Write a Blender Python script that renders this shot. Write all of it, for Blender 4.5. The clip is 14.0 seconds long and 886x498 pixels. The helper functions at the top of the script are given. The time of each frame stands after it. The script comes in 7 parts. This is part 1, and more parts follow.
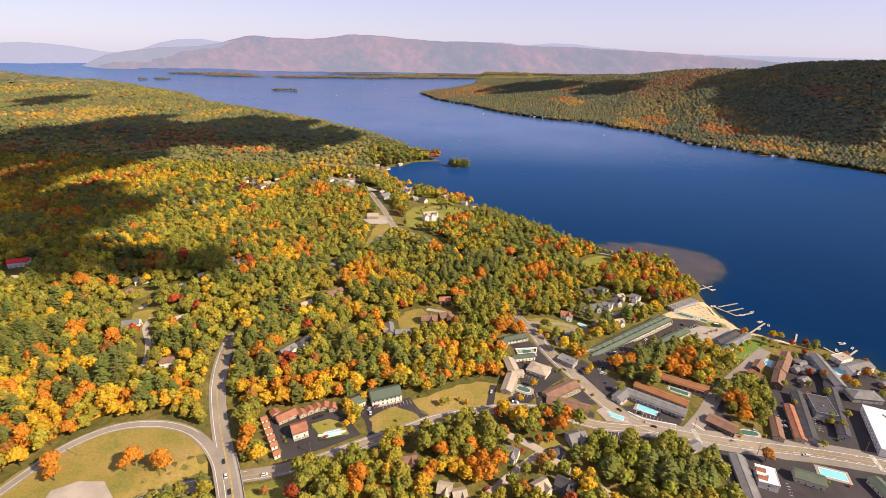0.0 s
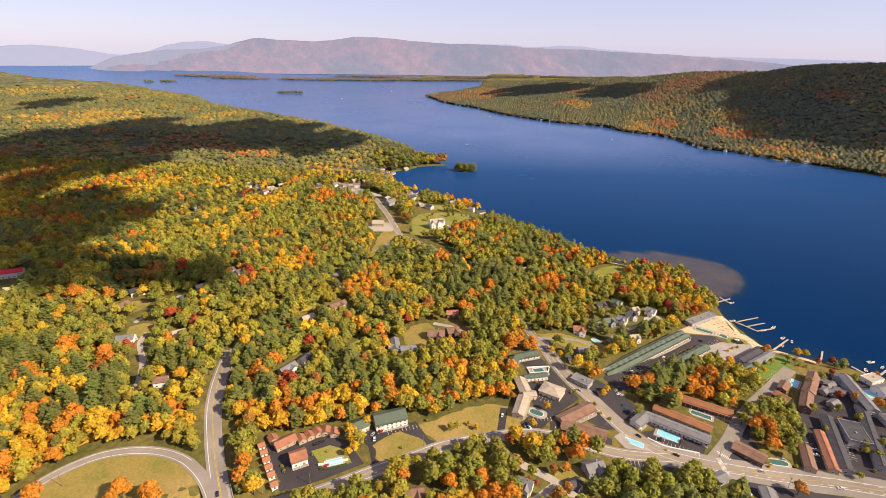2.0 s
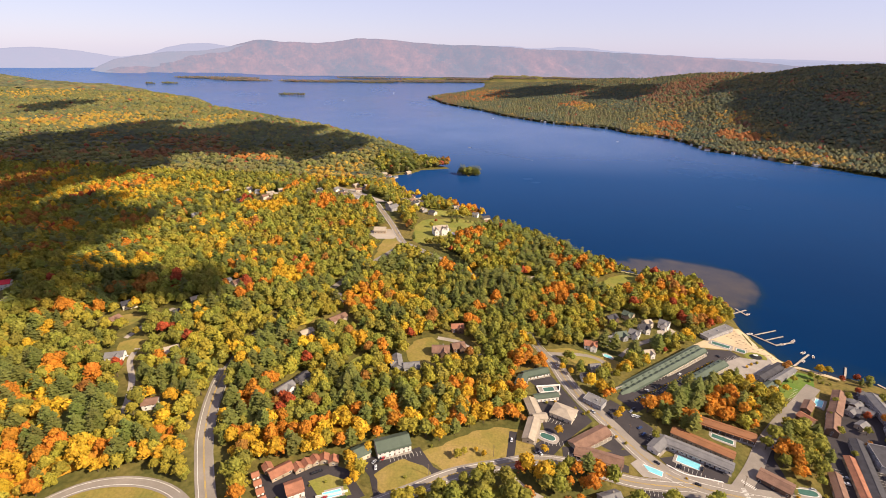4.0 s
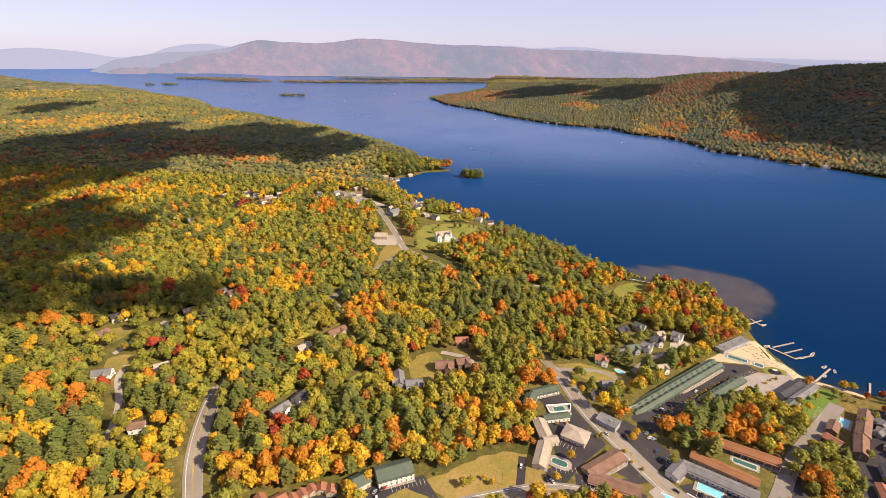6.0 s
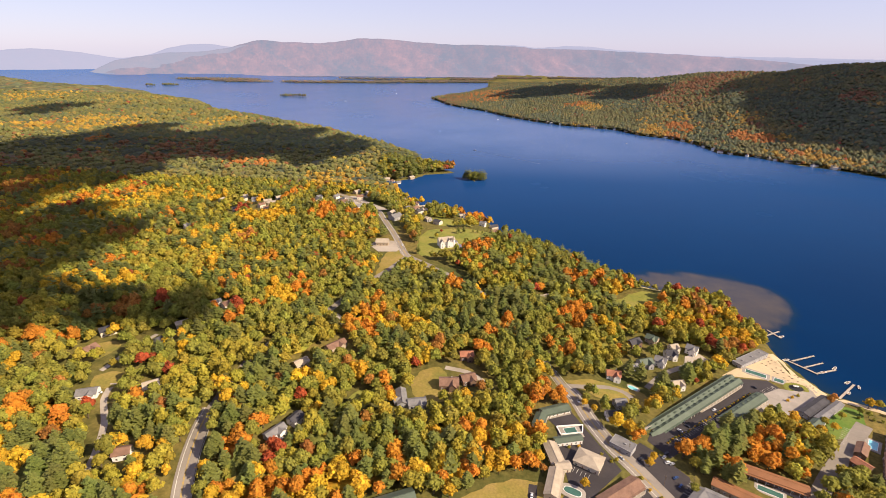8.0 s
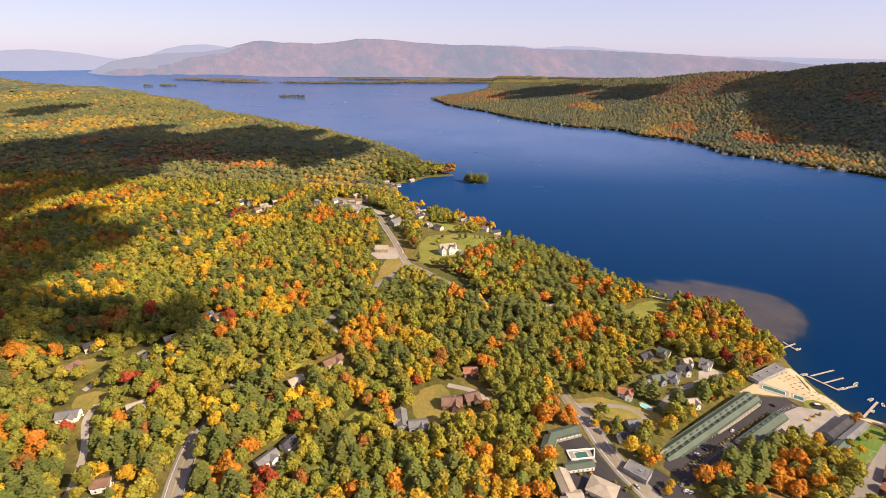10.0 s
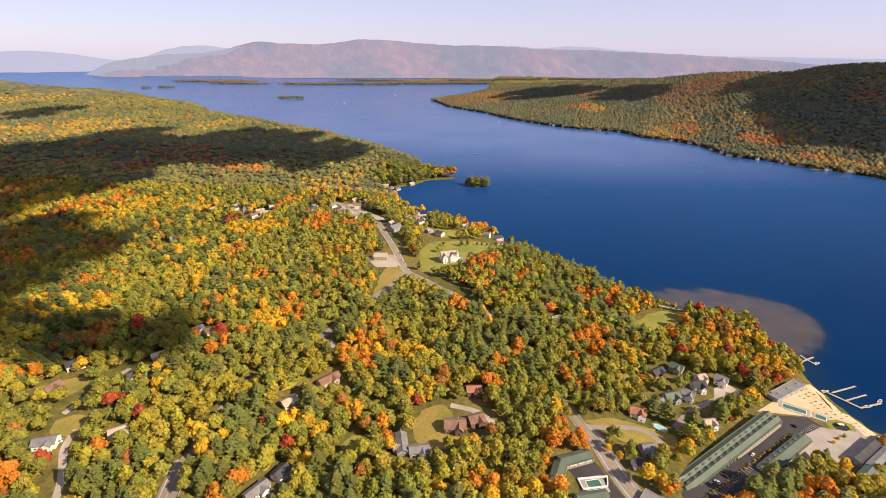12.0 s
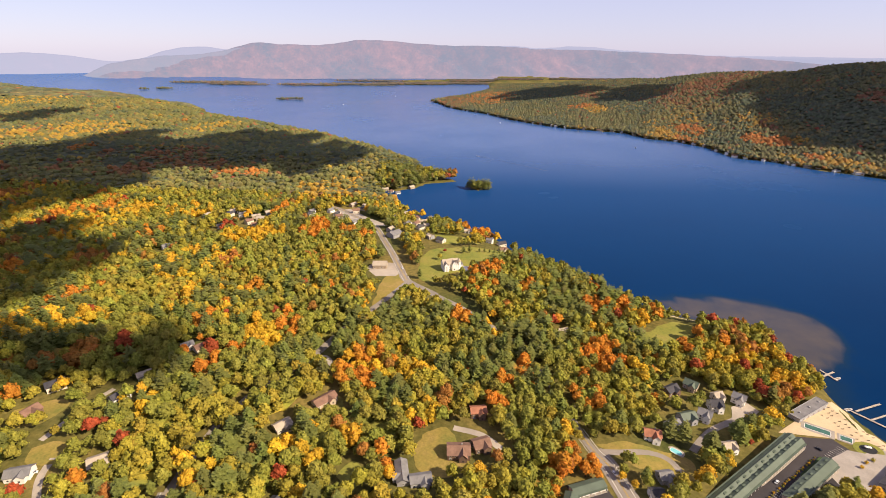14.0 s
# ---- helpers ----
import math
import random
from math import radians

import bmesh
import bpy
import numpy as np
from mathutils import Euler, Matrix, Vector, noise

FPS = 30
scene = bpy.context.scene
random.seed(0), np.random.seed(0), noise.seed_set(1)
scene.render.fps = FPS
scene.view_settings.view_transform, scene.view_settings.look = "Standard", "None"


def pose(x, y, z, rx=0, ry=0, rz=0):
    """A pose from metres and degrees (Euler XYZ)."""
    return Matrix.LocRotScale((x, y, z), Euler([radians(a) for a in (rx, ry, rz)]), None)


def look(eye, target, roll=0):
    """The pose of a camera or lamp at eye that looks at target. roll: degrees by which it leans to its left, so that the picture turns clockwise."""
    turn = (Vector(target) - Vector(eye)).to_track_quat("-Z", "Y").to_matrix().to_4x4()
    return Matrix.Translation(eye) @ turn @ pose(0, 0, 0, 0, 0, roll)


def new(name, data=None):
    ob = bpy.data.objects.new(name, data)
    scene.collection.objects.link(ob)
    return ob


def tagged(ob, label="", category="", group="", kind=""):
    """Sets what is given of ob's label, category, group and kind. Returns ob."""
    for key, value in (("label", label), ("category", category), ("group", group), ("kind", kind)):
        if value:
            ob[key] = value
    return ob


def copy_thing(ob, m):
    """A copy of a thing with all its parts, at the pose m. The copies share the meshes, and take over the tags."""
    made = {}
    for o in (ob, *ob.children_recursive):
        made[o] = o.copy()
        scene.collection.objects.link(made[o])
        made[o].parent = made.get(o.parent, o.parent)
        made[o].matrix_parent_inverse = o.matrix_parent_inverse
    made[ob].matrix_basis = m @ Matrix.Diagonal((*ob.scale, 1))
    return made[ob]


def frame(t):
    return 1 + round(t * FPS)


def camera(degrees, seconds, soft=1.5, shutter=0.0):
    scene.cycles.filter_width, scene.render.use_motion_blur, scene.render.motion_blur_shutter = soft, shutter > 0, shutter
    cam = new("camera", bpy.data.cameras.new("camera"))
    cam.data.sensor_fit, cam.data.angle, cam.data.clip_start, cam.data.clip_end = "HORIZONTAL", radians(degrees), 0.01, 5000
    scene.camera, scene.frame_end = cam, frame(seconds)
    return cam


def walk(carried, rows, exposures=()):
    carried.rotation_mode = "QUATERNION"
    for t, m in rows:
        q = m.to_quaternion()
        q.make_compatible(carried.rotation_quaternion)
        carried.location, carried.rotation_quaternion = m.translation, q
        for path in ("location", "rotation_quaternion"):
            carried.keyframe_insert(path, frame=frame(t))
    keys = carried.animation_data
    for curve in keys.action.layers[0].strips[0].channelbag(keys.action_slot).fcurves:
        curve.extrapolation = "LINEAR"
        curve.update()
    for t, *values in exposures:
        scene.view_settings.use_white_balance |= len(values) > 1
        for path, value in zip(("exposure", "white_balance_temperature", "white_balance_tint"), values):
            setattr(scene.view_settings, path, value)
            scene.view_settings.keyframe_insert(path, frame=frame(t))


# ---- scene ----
cam = camera(84.0, 14.0, soft=0.9)
ROWS = [
    (0.0, 0.00, 0.00, 300.00, 2.505, -22.287, -0.960),
    (0.5, -1.08, 6.36, 300.33, 2.639, -22.240, -0.968),
    (1.0, -2.15, 12.70, 300.64, 2.795, -22.192, -0.967),
    (1.5, -3.22, 19.04, 300.93, 2.965, -22.138, -0.953),
    (2.0, -4.28, 25.37, 301.20, 3.106, -22.077, -0.934),
    (2.5, -5.33, 31.71, 301.46, 3.172, -22.044, -0.911),
    (3.0, -6.37, 38.03, 301.70, 3.198, -22.030, -0.889),
    (3.5, -7.40, 44.36, 301.92, 3.268, -21.992, -0.870),
    (4.0, -8.43, 50.69, 302.13, 3.336, -21.953, -0.846),
    (4.5, -9.45, 57.02, 302.33, 3.375, -21.932, -0.814),
    (5.0, -10.45, 63.36, 302.51, 3.396, -21.927, -0.778),
    (5.5, -11.45, 69.70, 302.68, 3.415, -21.935, -0.744),
    (6.0, -12.43, 76.05, 302.84, 3.444, -21.954, -0.717),
    (6.5, -13.41, 82.41, 302.99, 3.488, -21.979, -0.696),
    (7.0, -14.37, 88.78, 303.14, 3.536, -21.997, -0.672),
    (7.5, -15.32, 95.17, 303.27, 3.577, -22.001, -0.641),
    (8.0, -16.27, 101.57, 303.39, 3.605, -21.996, -0.607),
    (8.5, -17.19, 107.98, 303.51, 3.611, -21.990, -0.579),
    (9.0, -18.11, 114.42, 303.62, 3.599, -21.986, -0.557),
    (9.5, -19.01, 120.87, 303.73, 3.580, -21.982, -0.540),
    (10.0, -19.90, 127.34, 303.83, 3.564, -21.975, -0.523),
    (10.5, -20.77, 133.84, 303.93, 3.560, -21.963, -0.504),
    (11.0, -21.63, 140.36, 304.03, 3.565, -21.947, -0.481),
    (11.5, -22.48, 146.91, 304.12, 3.556, -21.932, -0.452),
    (12.0, -23.31, 153.49, 304.22, 3.520, -21.921, -0.416),
    (12.5, -24.13, 160.09, 304.31, 3.477, -21.914, -0.378),
    (13.0, -24.93, 166.73, 304.41, 3.458, -21.906, -0.339),
    (13.5, -25.71, 173.40, 304.50, 3.470, -21.896, -0.302),
    (14.0, -26.48, 180.11, 304.60, 3.499, -21.886, -0.265),
]
walk(cam, [(t, pose(x, y, z, 90 + pitch, roll, yaw)) for t, x, y, z, yaw, pitch, roll in ROWS], [(0.0, 0.85, 6500, 18), (14.0, 0.85, 6500, 18)])

# ---- light ----
SUN_AZ, SUN_EL = 112.0, 37.0          # compass bearing from +y towards +x, and height
SUN_DIR = Vector((math.sin(radians(SUN_AZ)) * math.cos(radians(SUN_EL)), math.cos(radians(SUN_AZ)) * math.cos(radians(SUN_EL)), math.sin(radians(SUN_EL))))
world = bpy.data.worlds.new("sky")
world.use_nodes = True
scene.world = world
wn = world.node_tree.nodes
wl = world.node_tree.links
sky = wn.new("ShaderNodeTexSky")
sky.sky_type = 'NISHITA'
sky.sun_disc = False
sky.sun_elevation = radians(SUN_EL)
sky.sun_rotation = radians(SUN_AZ)
sky.altitude = 200
sky.air_density = 1.0
sky.dust_density = 0.3
sky.ozone_density = 3.0
haze = wn.new("ShaderNodeMix")          # thin autumn haze veils the clear sky
haze.data_type = 'RGBA'
haze.inputs[0].default_value = 0.75
haze.inputs[7].default_value = (3.0, 2.9, 3.95, 1)
wl.new(sky.outputs[0], haze.inputs[6])
wl.new(haze.outputs[2], wn["Background"].inputs[0])
wn["Background"].inputs[1].default_value = 0.108
sun = new("sun", bpy.data.lights.new("sun", 'SUN'))
sun.data.energy = 5.0
sun.data.angle = radians(0.5)
sun.data.color = (1.0, 0.87, 0.63)
sun.matrix_world = look(SUN_DIR * 3000, (0, 0, 0))


# ---- materials ----
def node_material(name, rough=0.9, metal=0.0, spec=0.3):
    m = bpy.data.materials.new(name)
    m.use_nodes = True
    b = m.node_tree.nodes["Principled BSDF"]
    b.inputs["Roughness"].default_value = rough
    b.inputs["Metallic"].default_value = metal
    b.inputs["Specular IOR Level"].default_value = spec
    return m, m.node_tree.nodes, m.node_tree.links, b


def noise_node(nodes, links, scale, detail=4.0, rough=0.6):
    geo = nodes.new("ShaderNodeNewGeometry")
    n = nodes.new("ShaderNodeTexNoise")
    n.inputs["Scale"].default_value = scale
    n.inputs["Detail"].default_value = detail
    n.inputs["Roughness"].default_value = rough
    links.new(geo.outputs["Position"], n.inputs["Vector"])
    return n


def ramp_node(nodes, links, source, stops):
    r = nodes.new("ShaderNodeValToRGB")
    while len(r.color_ramp.elements) < len(stops):
        r.color_ramp.elements.new(0.5)
    for e, (p, c) in zip(r.color_ramp.elements, stops):
        e.position, e.color = p, (*c, 1)
    links.new(source, r.inputs[0])
    return r


def mix_node(nodes, links, a, b, fac, blend='MIX'):
    m = nodes.new("ShaderNodeMix")
    m.data_type, m.blend_type = 'RGBA', blend
    for sock, v in ((m.inputs[6], a), (m.inputs[7], b), (m.inputs[0], fac)):
        if isinstance(v, (int, float)):
            sock.default_value = v
        elif isinstance(v, tuple):
            sock.default_value = (*v, 1)
        else:
            links.new(v, sock)
    return m.outputs[2]


def surface(name, colour, vary=0.25, coarse=0.05, fine=1.2, rough=0.85, metal=0.0, spec=0.3, other=None, bump=0.0, per_object=0.0):
    """A weathered plain surface: colour with stains at two scales."""
    m, n, l, b = node_material(name, rough, metal, spec)
    dark = other if other else tuple(c * (1 - vary) for c in colour)
    lite = tuple(min(1.0, c * (1 + vary * 0.6)) for c in colour)
    a = noise_node(n, l, coarse, 3)
    f = noise_node(n, l, fine, 5)
    r1 = ramp_node(n, l, a.outputs[0], [(0.35, dark), (0.65, colour)])
    r2 = ramp_node(n, l, f.outputs[0], [(0.3, tuple(1 - vary * 0.7 for _ in range(3))), (0.7, (1.0, 1.0, 1.0))])
    out = mix_node(n, l, r1.outputs[0], r2.outputs[0], 1.0, 'MULTIPLY')
    if per_object:
        oi = n.new("ShaderNodeObjectInfo")
        r3 = ramp_node(n, l, oi.outputs["Random"], [(0.0, tuple(1 - per_object for _ in range(3))), (1.0, (1.0, 1.0, 1.0))])
        out = mix_node(n, l, out, r3.outputs[0], 1.0, 'MULTIPLY')
    l.new(out, b.inputs["Base Color"])
    if bump:
        bp = n.new("ShaderNodeBump")
        bp.inputs["Strength"].default_value = bump
        l.new(f.outputs[0], bp.inputs["Height"])
        l.new(bp.outputs[0], b.inputs["Normal"])
    return m


def foliage(name, colour=None):
    """Leaves: the tint of each leaf clump lies in the mesh, the tree's own shade comes from its random value."""
    m, n, l, b = node_material(name, 0.8, 0.0, 0.2)
    at = n.new("ShaderNodeAttribute")
    at.attribute_name = "tint"
    out = at.outputs["Color"]
    if colour:
        oi = n.new("ShaderNodeObjectInfo")
        a, c = colour
        r = ramp_node(n, l, oi.outputs["Random"], [(0.0, a), (1.0, c)])
        out = mix_node(n, l, out, r.outputs[0], 1.0, 'MULTIPLY')
    f = noise_node(n, l, 0.35, 2)
    r2 = ramp_node(n, l, f.outputs[0], [(0.3, (0.75, 0.78, 0.8)), (0.7, (1.1, 1.06, 1.0))])
    out = mix_node(n, l, out, r2.outputs[0], 1.0, 'MULTIPLY')
    g = noise_node(n, l, 1.6, 3, 0.7)          # speckle in the colour, as of single sprays lit and turned
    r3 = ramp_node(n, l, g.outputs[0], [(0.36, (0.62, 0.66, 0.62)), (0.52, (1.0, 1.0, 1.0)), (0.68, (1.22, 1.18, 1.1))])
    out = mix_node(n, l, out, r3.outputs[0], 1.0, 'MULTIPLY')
    l.new(out, b.inputs["Base Color"])
    tr = n.new("ShaderNodeBsdfTranslucent")
    l.new(out, tr.inputs["Color"])
    mx = n.new("ShaderNodeMixShader")
    mx.inputs[0].default_value = 0.34
    l.new(b.outputs[0], mx.inputs[1])
    l.new(tr.outputs[0], mx.inputs[2])
    l.new(mx.outputs[0], n["Material Output"].inputs["Surface"])
    return m


def ground_material():
    m, n, l, b = node_material("forest_floor", 0.95, 0.0, 0.1)
    a = noise_node(n, l, 0.012, 4)
    f = noise_node(n, l, 0.25, 6)
    r1 = ramp_node(n, l, a.outputs[0], [(0.35, (0.085, 0.09, 0.025)), (0.5, (0.15, 0.125, 0.035)), (0.68, (0.24, 0.17, 0.05))])
    r2 = ramp_node(n, l, f.outputs[0], [(0.3, (0.45, 0.5, 0.45)), (0.7, (1.0, 1.0, 1.0))])
    l.new(mix_node(n, l, r1.outputs[0], r2.outputs[0], 1.0, 'MULTIPLY'), b.inputs["Base Color"])
    return m


def grass_material(name, dry, green, dirt):
    m, n, l, b = node_material(name, 0.95, 0.0, 0.1)
    a = noise_node(n, l, 0.03, 5, 0.65)
    f = noise_node(n, l, 0.6, 5)
    r1 = ramp_node(n, l, a.outputs[0], [(0.3, green), (0.5, dry), (0.72, dirt)])
    r2 = ramp_node(n, l, f.outputs[0], [(0.3, (0.7, 0.72, 0.7)), (0.7, (1.08, 1.05, 1.0))])
    l.new(mix_node(n, l, r1.outputs[0], r2.outputs[0], 1.0, 'MULTIPLY'), b.inputs["Base Color"])
    return m


def water_material():
    """Deep blue lake; sandy shoals show through off the beaches; windblown ripples; far haze in the colour."""
    m, n, l, b = node_material("lake_water", 0.12, 0.0, 0.06)
    b.inputs["IOR"].default_value = 1.75
    geo = n.new("ShaderNodeNewGeometry")
    at = n.new("ShaderNodeAttribute")
    at.attribute_name = "shoal"
    w = noise_node(n, l, 0.02, 4)
    add = n.new("ShaderNodeMath")
    add.operation = 'MULTIPLY_ADD'
    l.new(w.outputs[0], add.inputs[0])
    add.inputs[1].default_value = 0.35
    l.new(at.outputs["Fac"], add.inputs[2])
    r = ramp_node(n, l, add.outputs[0], [(0.30, (0.0005, 0.016, 0.059)), (0.55, (0.006, 0.020, 0.042)), (0.85, (0.085, 0.065, 0.045)), (1.0, (0.12, 0.09, 0.06))])
    big = noise_node(n, l, 0.0022, 4)
    r2 = ramp_node(n, l, big.outputs[0], [(0.35, (0.8, 0.85, 0.9)), (0.65, (1.2, 1.15, 1.1))])
    tint = mix_node(n, l, r.outputs[0], r2.outputs[0], 1.0, 'MULTIPLY')
    rip = noise_node(n, l, 0.25, 6, 0.65)
    mp = n.new("ShaderNodeMapping")
    mp.inputs["Scale"].default_value = (1.0, 0.45, 1.0)
    l.new(geo.outputs["Position"], mp.inputs["Vector"])
    l.new(mp.outputs[0], rip.inputs["Vector"])
    bp = n.new("ShaderNodeBump")
    bp.inputs["Strength"].default_value = 0.09
    bp.inputs["Distance"].default_value = 0.6
    l.new(rip.outputs[0], bp.inputs["Height"])
    l.new(bp.outputs[0], b.inputs["Normal"])
    rr = ramp_node(n, l, big.outputs[0], [(0.3, (0.16,) * 3), (0.7, (0.3,) * 3)])
    l.new(rr.outputs[0], b.inputs["Roughness"])
    sep = n.new("ShaderNodeSeparateXYZ")          # sheen and haze of the far lake are put in by a ramp along y
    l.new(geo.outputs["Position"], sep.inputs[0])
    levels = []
    for near, far, low in ((1300.0, 3900.0, 0.003), (150.0, 2600.0, 0.0)):          # painted glint, then the paler hazy colour of the open water
        far_ramp = n.new("ShaderNodeMapRange")
        far_ramp.interpolation_type = 'SMOOTHSTEP'
        far_ramp.inputs[1].default_value, far_ramp.inputs[2].default_value = near, far
        far_ramp.inputs[3].default_value, far_ramp.inputs[4].default_value = low, 1.0
        l.new(sep.outputs[1], far_ramp.inputs[0])
        levels.append(far_ramp.outputs[0])
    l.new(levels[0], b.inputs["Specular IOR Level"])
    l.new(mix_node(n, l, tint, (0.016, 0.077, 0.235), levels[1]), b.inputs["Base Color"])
    return m


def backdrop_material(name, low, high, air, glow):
    """Wooded mountains many kilometres off, the haze of the air between added as glow."""
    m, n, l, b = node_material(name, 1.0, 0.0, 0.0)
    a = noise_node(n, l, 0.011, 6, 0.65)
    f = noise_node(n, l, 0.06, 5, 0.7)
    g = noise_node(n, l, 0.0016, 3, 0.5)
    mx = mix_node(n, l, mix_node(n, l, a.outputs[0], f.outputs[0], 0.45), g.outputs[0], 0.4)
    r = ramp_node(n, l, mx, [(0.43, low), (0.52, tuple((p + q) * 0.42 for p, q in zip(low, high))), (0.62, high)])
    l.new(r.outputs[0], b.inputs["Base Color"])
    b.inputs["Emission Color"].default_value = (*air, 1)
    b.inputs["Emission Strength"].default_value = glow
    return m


def cloud_material():
    """Thin cumulus: part of the light passes through each puff."""
    m, n, l, b = node_material("cloud_white", 1.0, 0.0, 0.0)
    b.inputs["Base Color"].default_value = (0.9, 0.9, 0.9, 1)
    tr = n.new("ShaderNodeBsdfTransparent")
    mx = n.new("ShaderNodeMixShader")
    mx.inputs[0].default_value = 0.3
    l.new(b.outputs[0], mx.inputs[1])
    l.new(tr.outputs[0], mx.inputs[2])
    l.new(mx.outputs[0], n["Material Output"].inputs["Surface"])
    return m


MAT = {
    "ground": ground_material(),
    "field": grass_material("dry_grass", (0.25, 0.19, 0.05), (0.15, 0.155, 0.036), (0.32, 0.22, 0.085)),
    "lawn": grass_material("mown_lawn", (0.22, 0.21, 0.045), (0.14, 0.165, 0.035), (0.28, 0.22, 0.07)),
    "green_lawn": grass_material("watered_lawn", (0.12, 0.19, 0.035), (0.08, 0.15, 0.03), (0.18, 0.19, 0.05)),
    "sand": surface("beach_sand", (0.56, 0.43, 0.26), 0.2, 0.05, 1.0, 0.95),
    "gravel": surface("pale_gravel", (0.40, 0.34, 0.27), 0.25, 0.06, 1.5, 0.95),
    "road": surface("worn_asphalt", (0.26, 0.222, 0.18), 0.22, 0.04, 0.8, 0.9),
    "asphalt": surface("dark_asphalt", (0.050, 0.042, 0.043), 0.3, 0.05, 0.9, 0.85),
    "concrete": surface("concrete", (0.34, 0.295, 0.245), 0.2, 0.08, 1.0, 0.85),
    "yellow": surface("yellow_road_paint", (0.55, 0.36, 0.06), 0.3),
    "white_line": surface("white_road_paint", (0.72, 0.68, 0.6), 0.25),
    "bark": surface("bark", (0.12, 0.085, 0.06), 0.4, 0.5, 4.0, 0.95),
    "white": surface("white_paint", (0.74, 0.70, 0.64), 0.12, 0.15, 1.5, 0.7),
    "cream": surface("cream_paint", (0.62, 0.54, 0.42), 0.15, 0.15, 1.5, 0.7),
    "tan": surface("tan_siding", (0.42, 0.33, 0.23), 0.2, 0.15, 1.5, 0.8),
    "brown": surface("brown_siding", (0.17, 0.105, 0.07), 0.25, 0.15, 1.5, 0.8),
    "grey": surface("grey_siding", (0.33, 0.32, 0.32), 0.2, 0.15, 1.5, 0.8),
    "blue": surface("slate_blue_siding", (0.16, 0.19, 0.25), 0.2, 0.15, 1.5, 0.8),
    "r_red": surface("red_brown_shingle", (0.36, 0.15, 0.085), 0.3, 0.2, 2.0, 0.9),
    "r_bright": surface("bright_red_metal_roof", (0.55, 0.03, 0.04), 0.15),
    "r_brown": surface("brown_shingle", (0.24, 0.135, 0.09), 0.3, 0.2, 2.0, 0.9),
    "r_orange": surface("rust_metal_roof", (0.29, 0.125, 0.052), 0.2, 0.1, 2.0, 0.7),
    "r_green": surface("green_metal_roof", (0.09, 0.115, 0.08), 0.2, 0.1, 2.0, 0.6),
    "r_grey": surface("grey_shingle", (0.20, 0.19, 0.185), 0.25, 0.2, 2.0, 0.9),
    "r_dark": surface("dark_shingle", (0.07, 0.066, 0.072), 0.3, 0.2, 2.0, 0.9),
    "r_tan": surface("tan_shingle", (0.40, 0.33, 0.245), 0.2, 0.2, 2.0, 0.9),
    "r_white": surface("white_membrane_roof", (0.80, 0.77, 0.73), 0.1, 0.06, 0.8, 0.7),
    "glass": surface("window_glass", (0.03, 0.035, 0.045), 0.3, 0.3, 2.0, 0.08, 0.0, 0.5),
    "door": surface("door_paint", (0.20, 0.12, 0.08), 0.2, 0.3, 2.0, 0.6),
    "pool": surface("pool_water", (0.22, 0.58, 0.64), 0.12, 0.2, 1.0, 0.05, 0.0, 0.5),
    "pool_green": surface("green_pool_cover", (0.05, 0.13, 0.10), 0.2, 0.2, 1.0, 0.6),
    "dock": surface("dock_boards", (0.46, 0.40, 0.32), 0.25, 0.3, 3.0, 0.85),
    "tyre": surface("tyre_rubber", (0.02, 0.02, 0.02), 0.2, 1.0, 5.0, 0.8),
    "wood": surface("pole_wood", (0.22, 0.16, 0.11), 0.3, 0.5, 4.0, 0.9),
    "rock": surface("shore_rock", (0.33, 0.29, 0.24), 0.35, 0.2, 1.5, 0.95),
    "hedge": surface("clipped_hedge", (0.05, 0.085, 0.025), 0.45, 0.3, 2.0, 0.95),
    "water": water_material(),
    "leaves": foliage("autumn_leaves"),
    "cloud": cloud_material(),
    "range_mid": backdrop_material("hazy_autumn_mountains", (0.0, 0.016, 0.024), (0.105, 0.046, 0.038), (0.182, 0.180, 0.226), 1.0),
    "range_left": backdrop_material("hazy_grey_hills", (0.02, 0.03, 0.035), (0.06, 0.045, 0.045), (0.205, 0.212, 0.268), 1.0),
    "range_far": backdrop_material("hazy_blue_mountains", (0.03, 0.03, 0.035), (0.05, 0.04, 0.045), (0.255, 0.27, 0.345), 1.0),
}
for key, colour in {"c_white": (0.75, 0.75, 0.75), "c_black": (0.02, 0.02, 0.025), "c_red": (0.4, 0.03, 0.03), "c_silver": (0.42, 0.43, 0.45), "c_blue": (0.04, 0.08, 0.2)}.items():
    MAT[key] = surface(key[2:] + "_car_paint", colour, 0.08, 0.5, 3.0, 0.25, 0.2, 0.5)


# ---- mesh helpers ----
def mesh_of(name, verts, faces, mat, smooth=False):
    me = bpy.data.meshes.new(name)
    me.from_pydata([tuple(v) for v in verts], [], [tuple(f) for f in faces])
    me.materials.append(mat)
    if smooth:
        me.polygons.foreach_set("use_smooth", [True] * len(me.polygons))
    me.update()
    return me


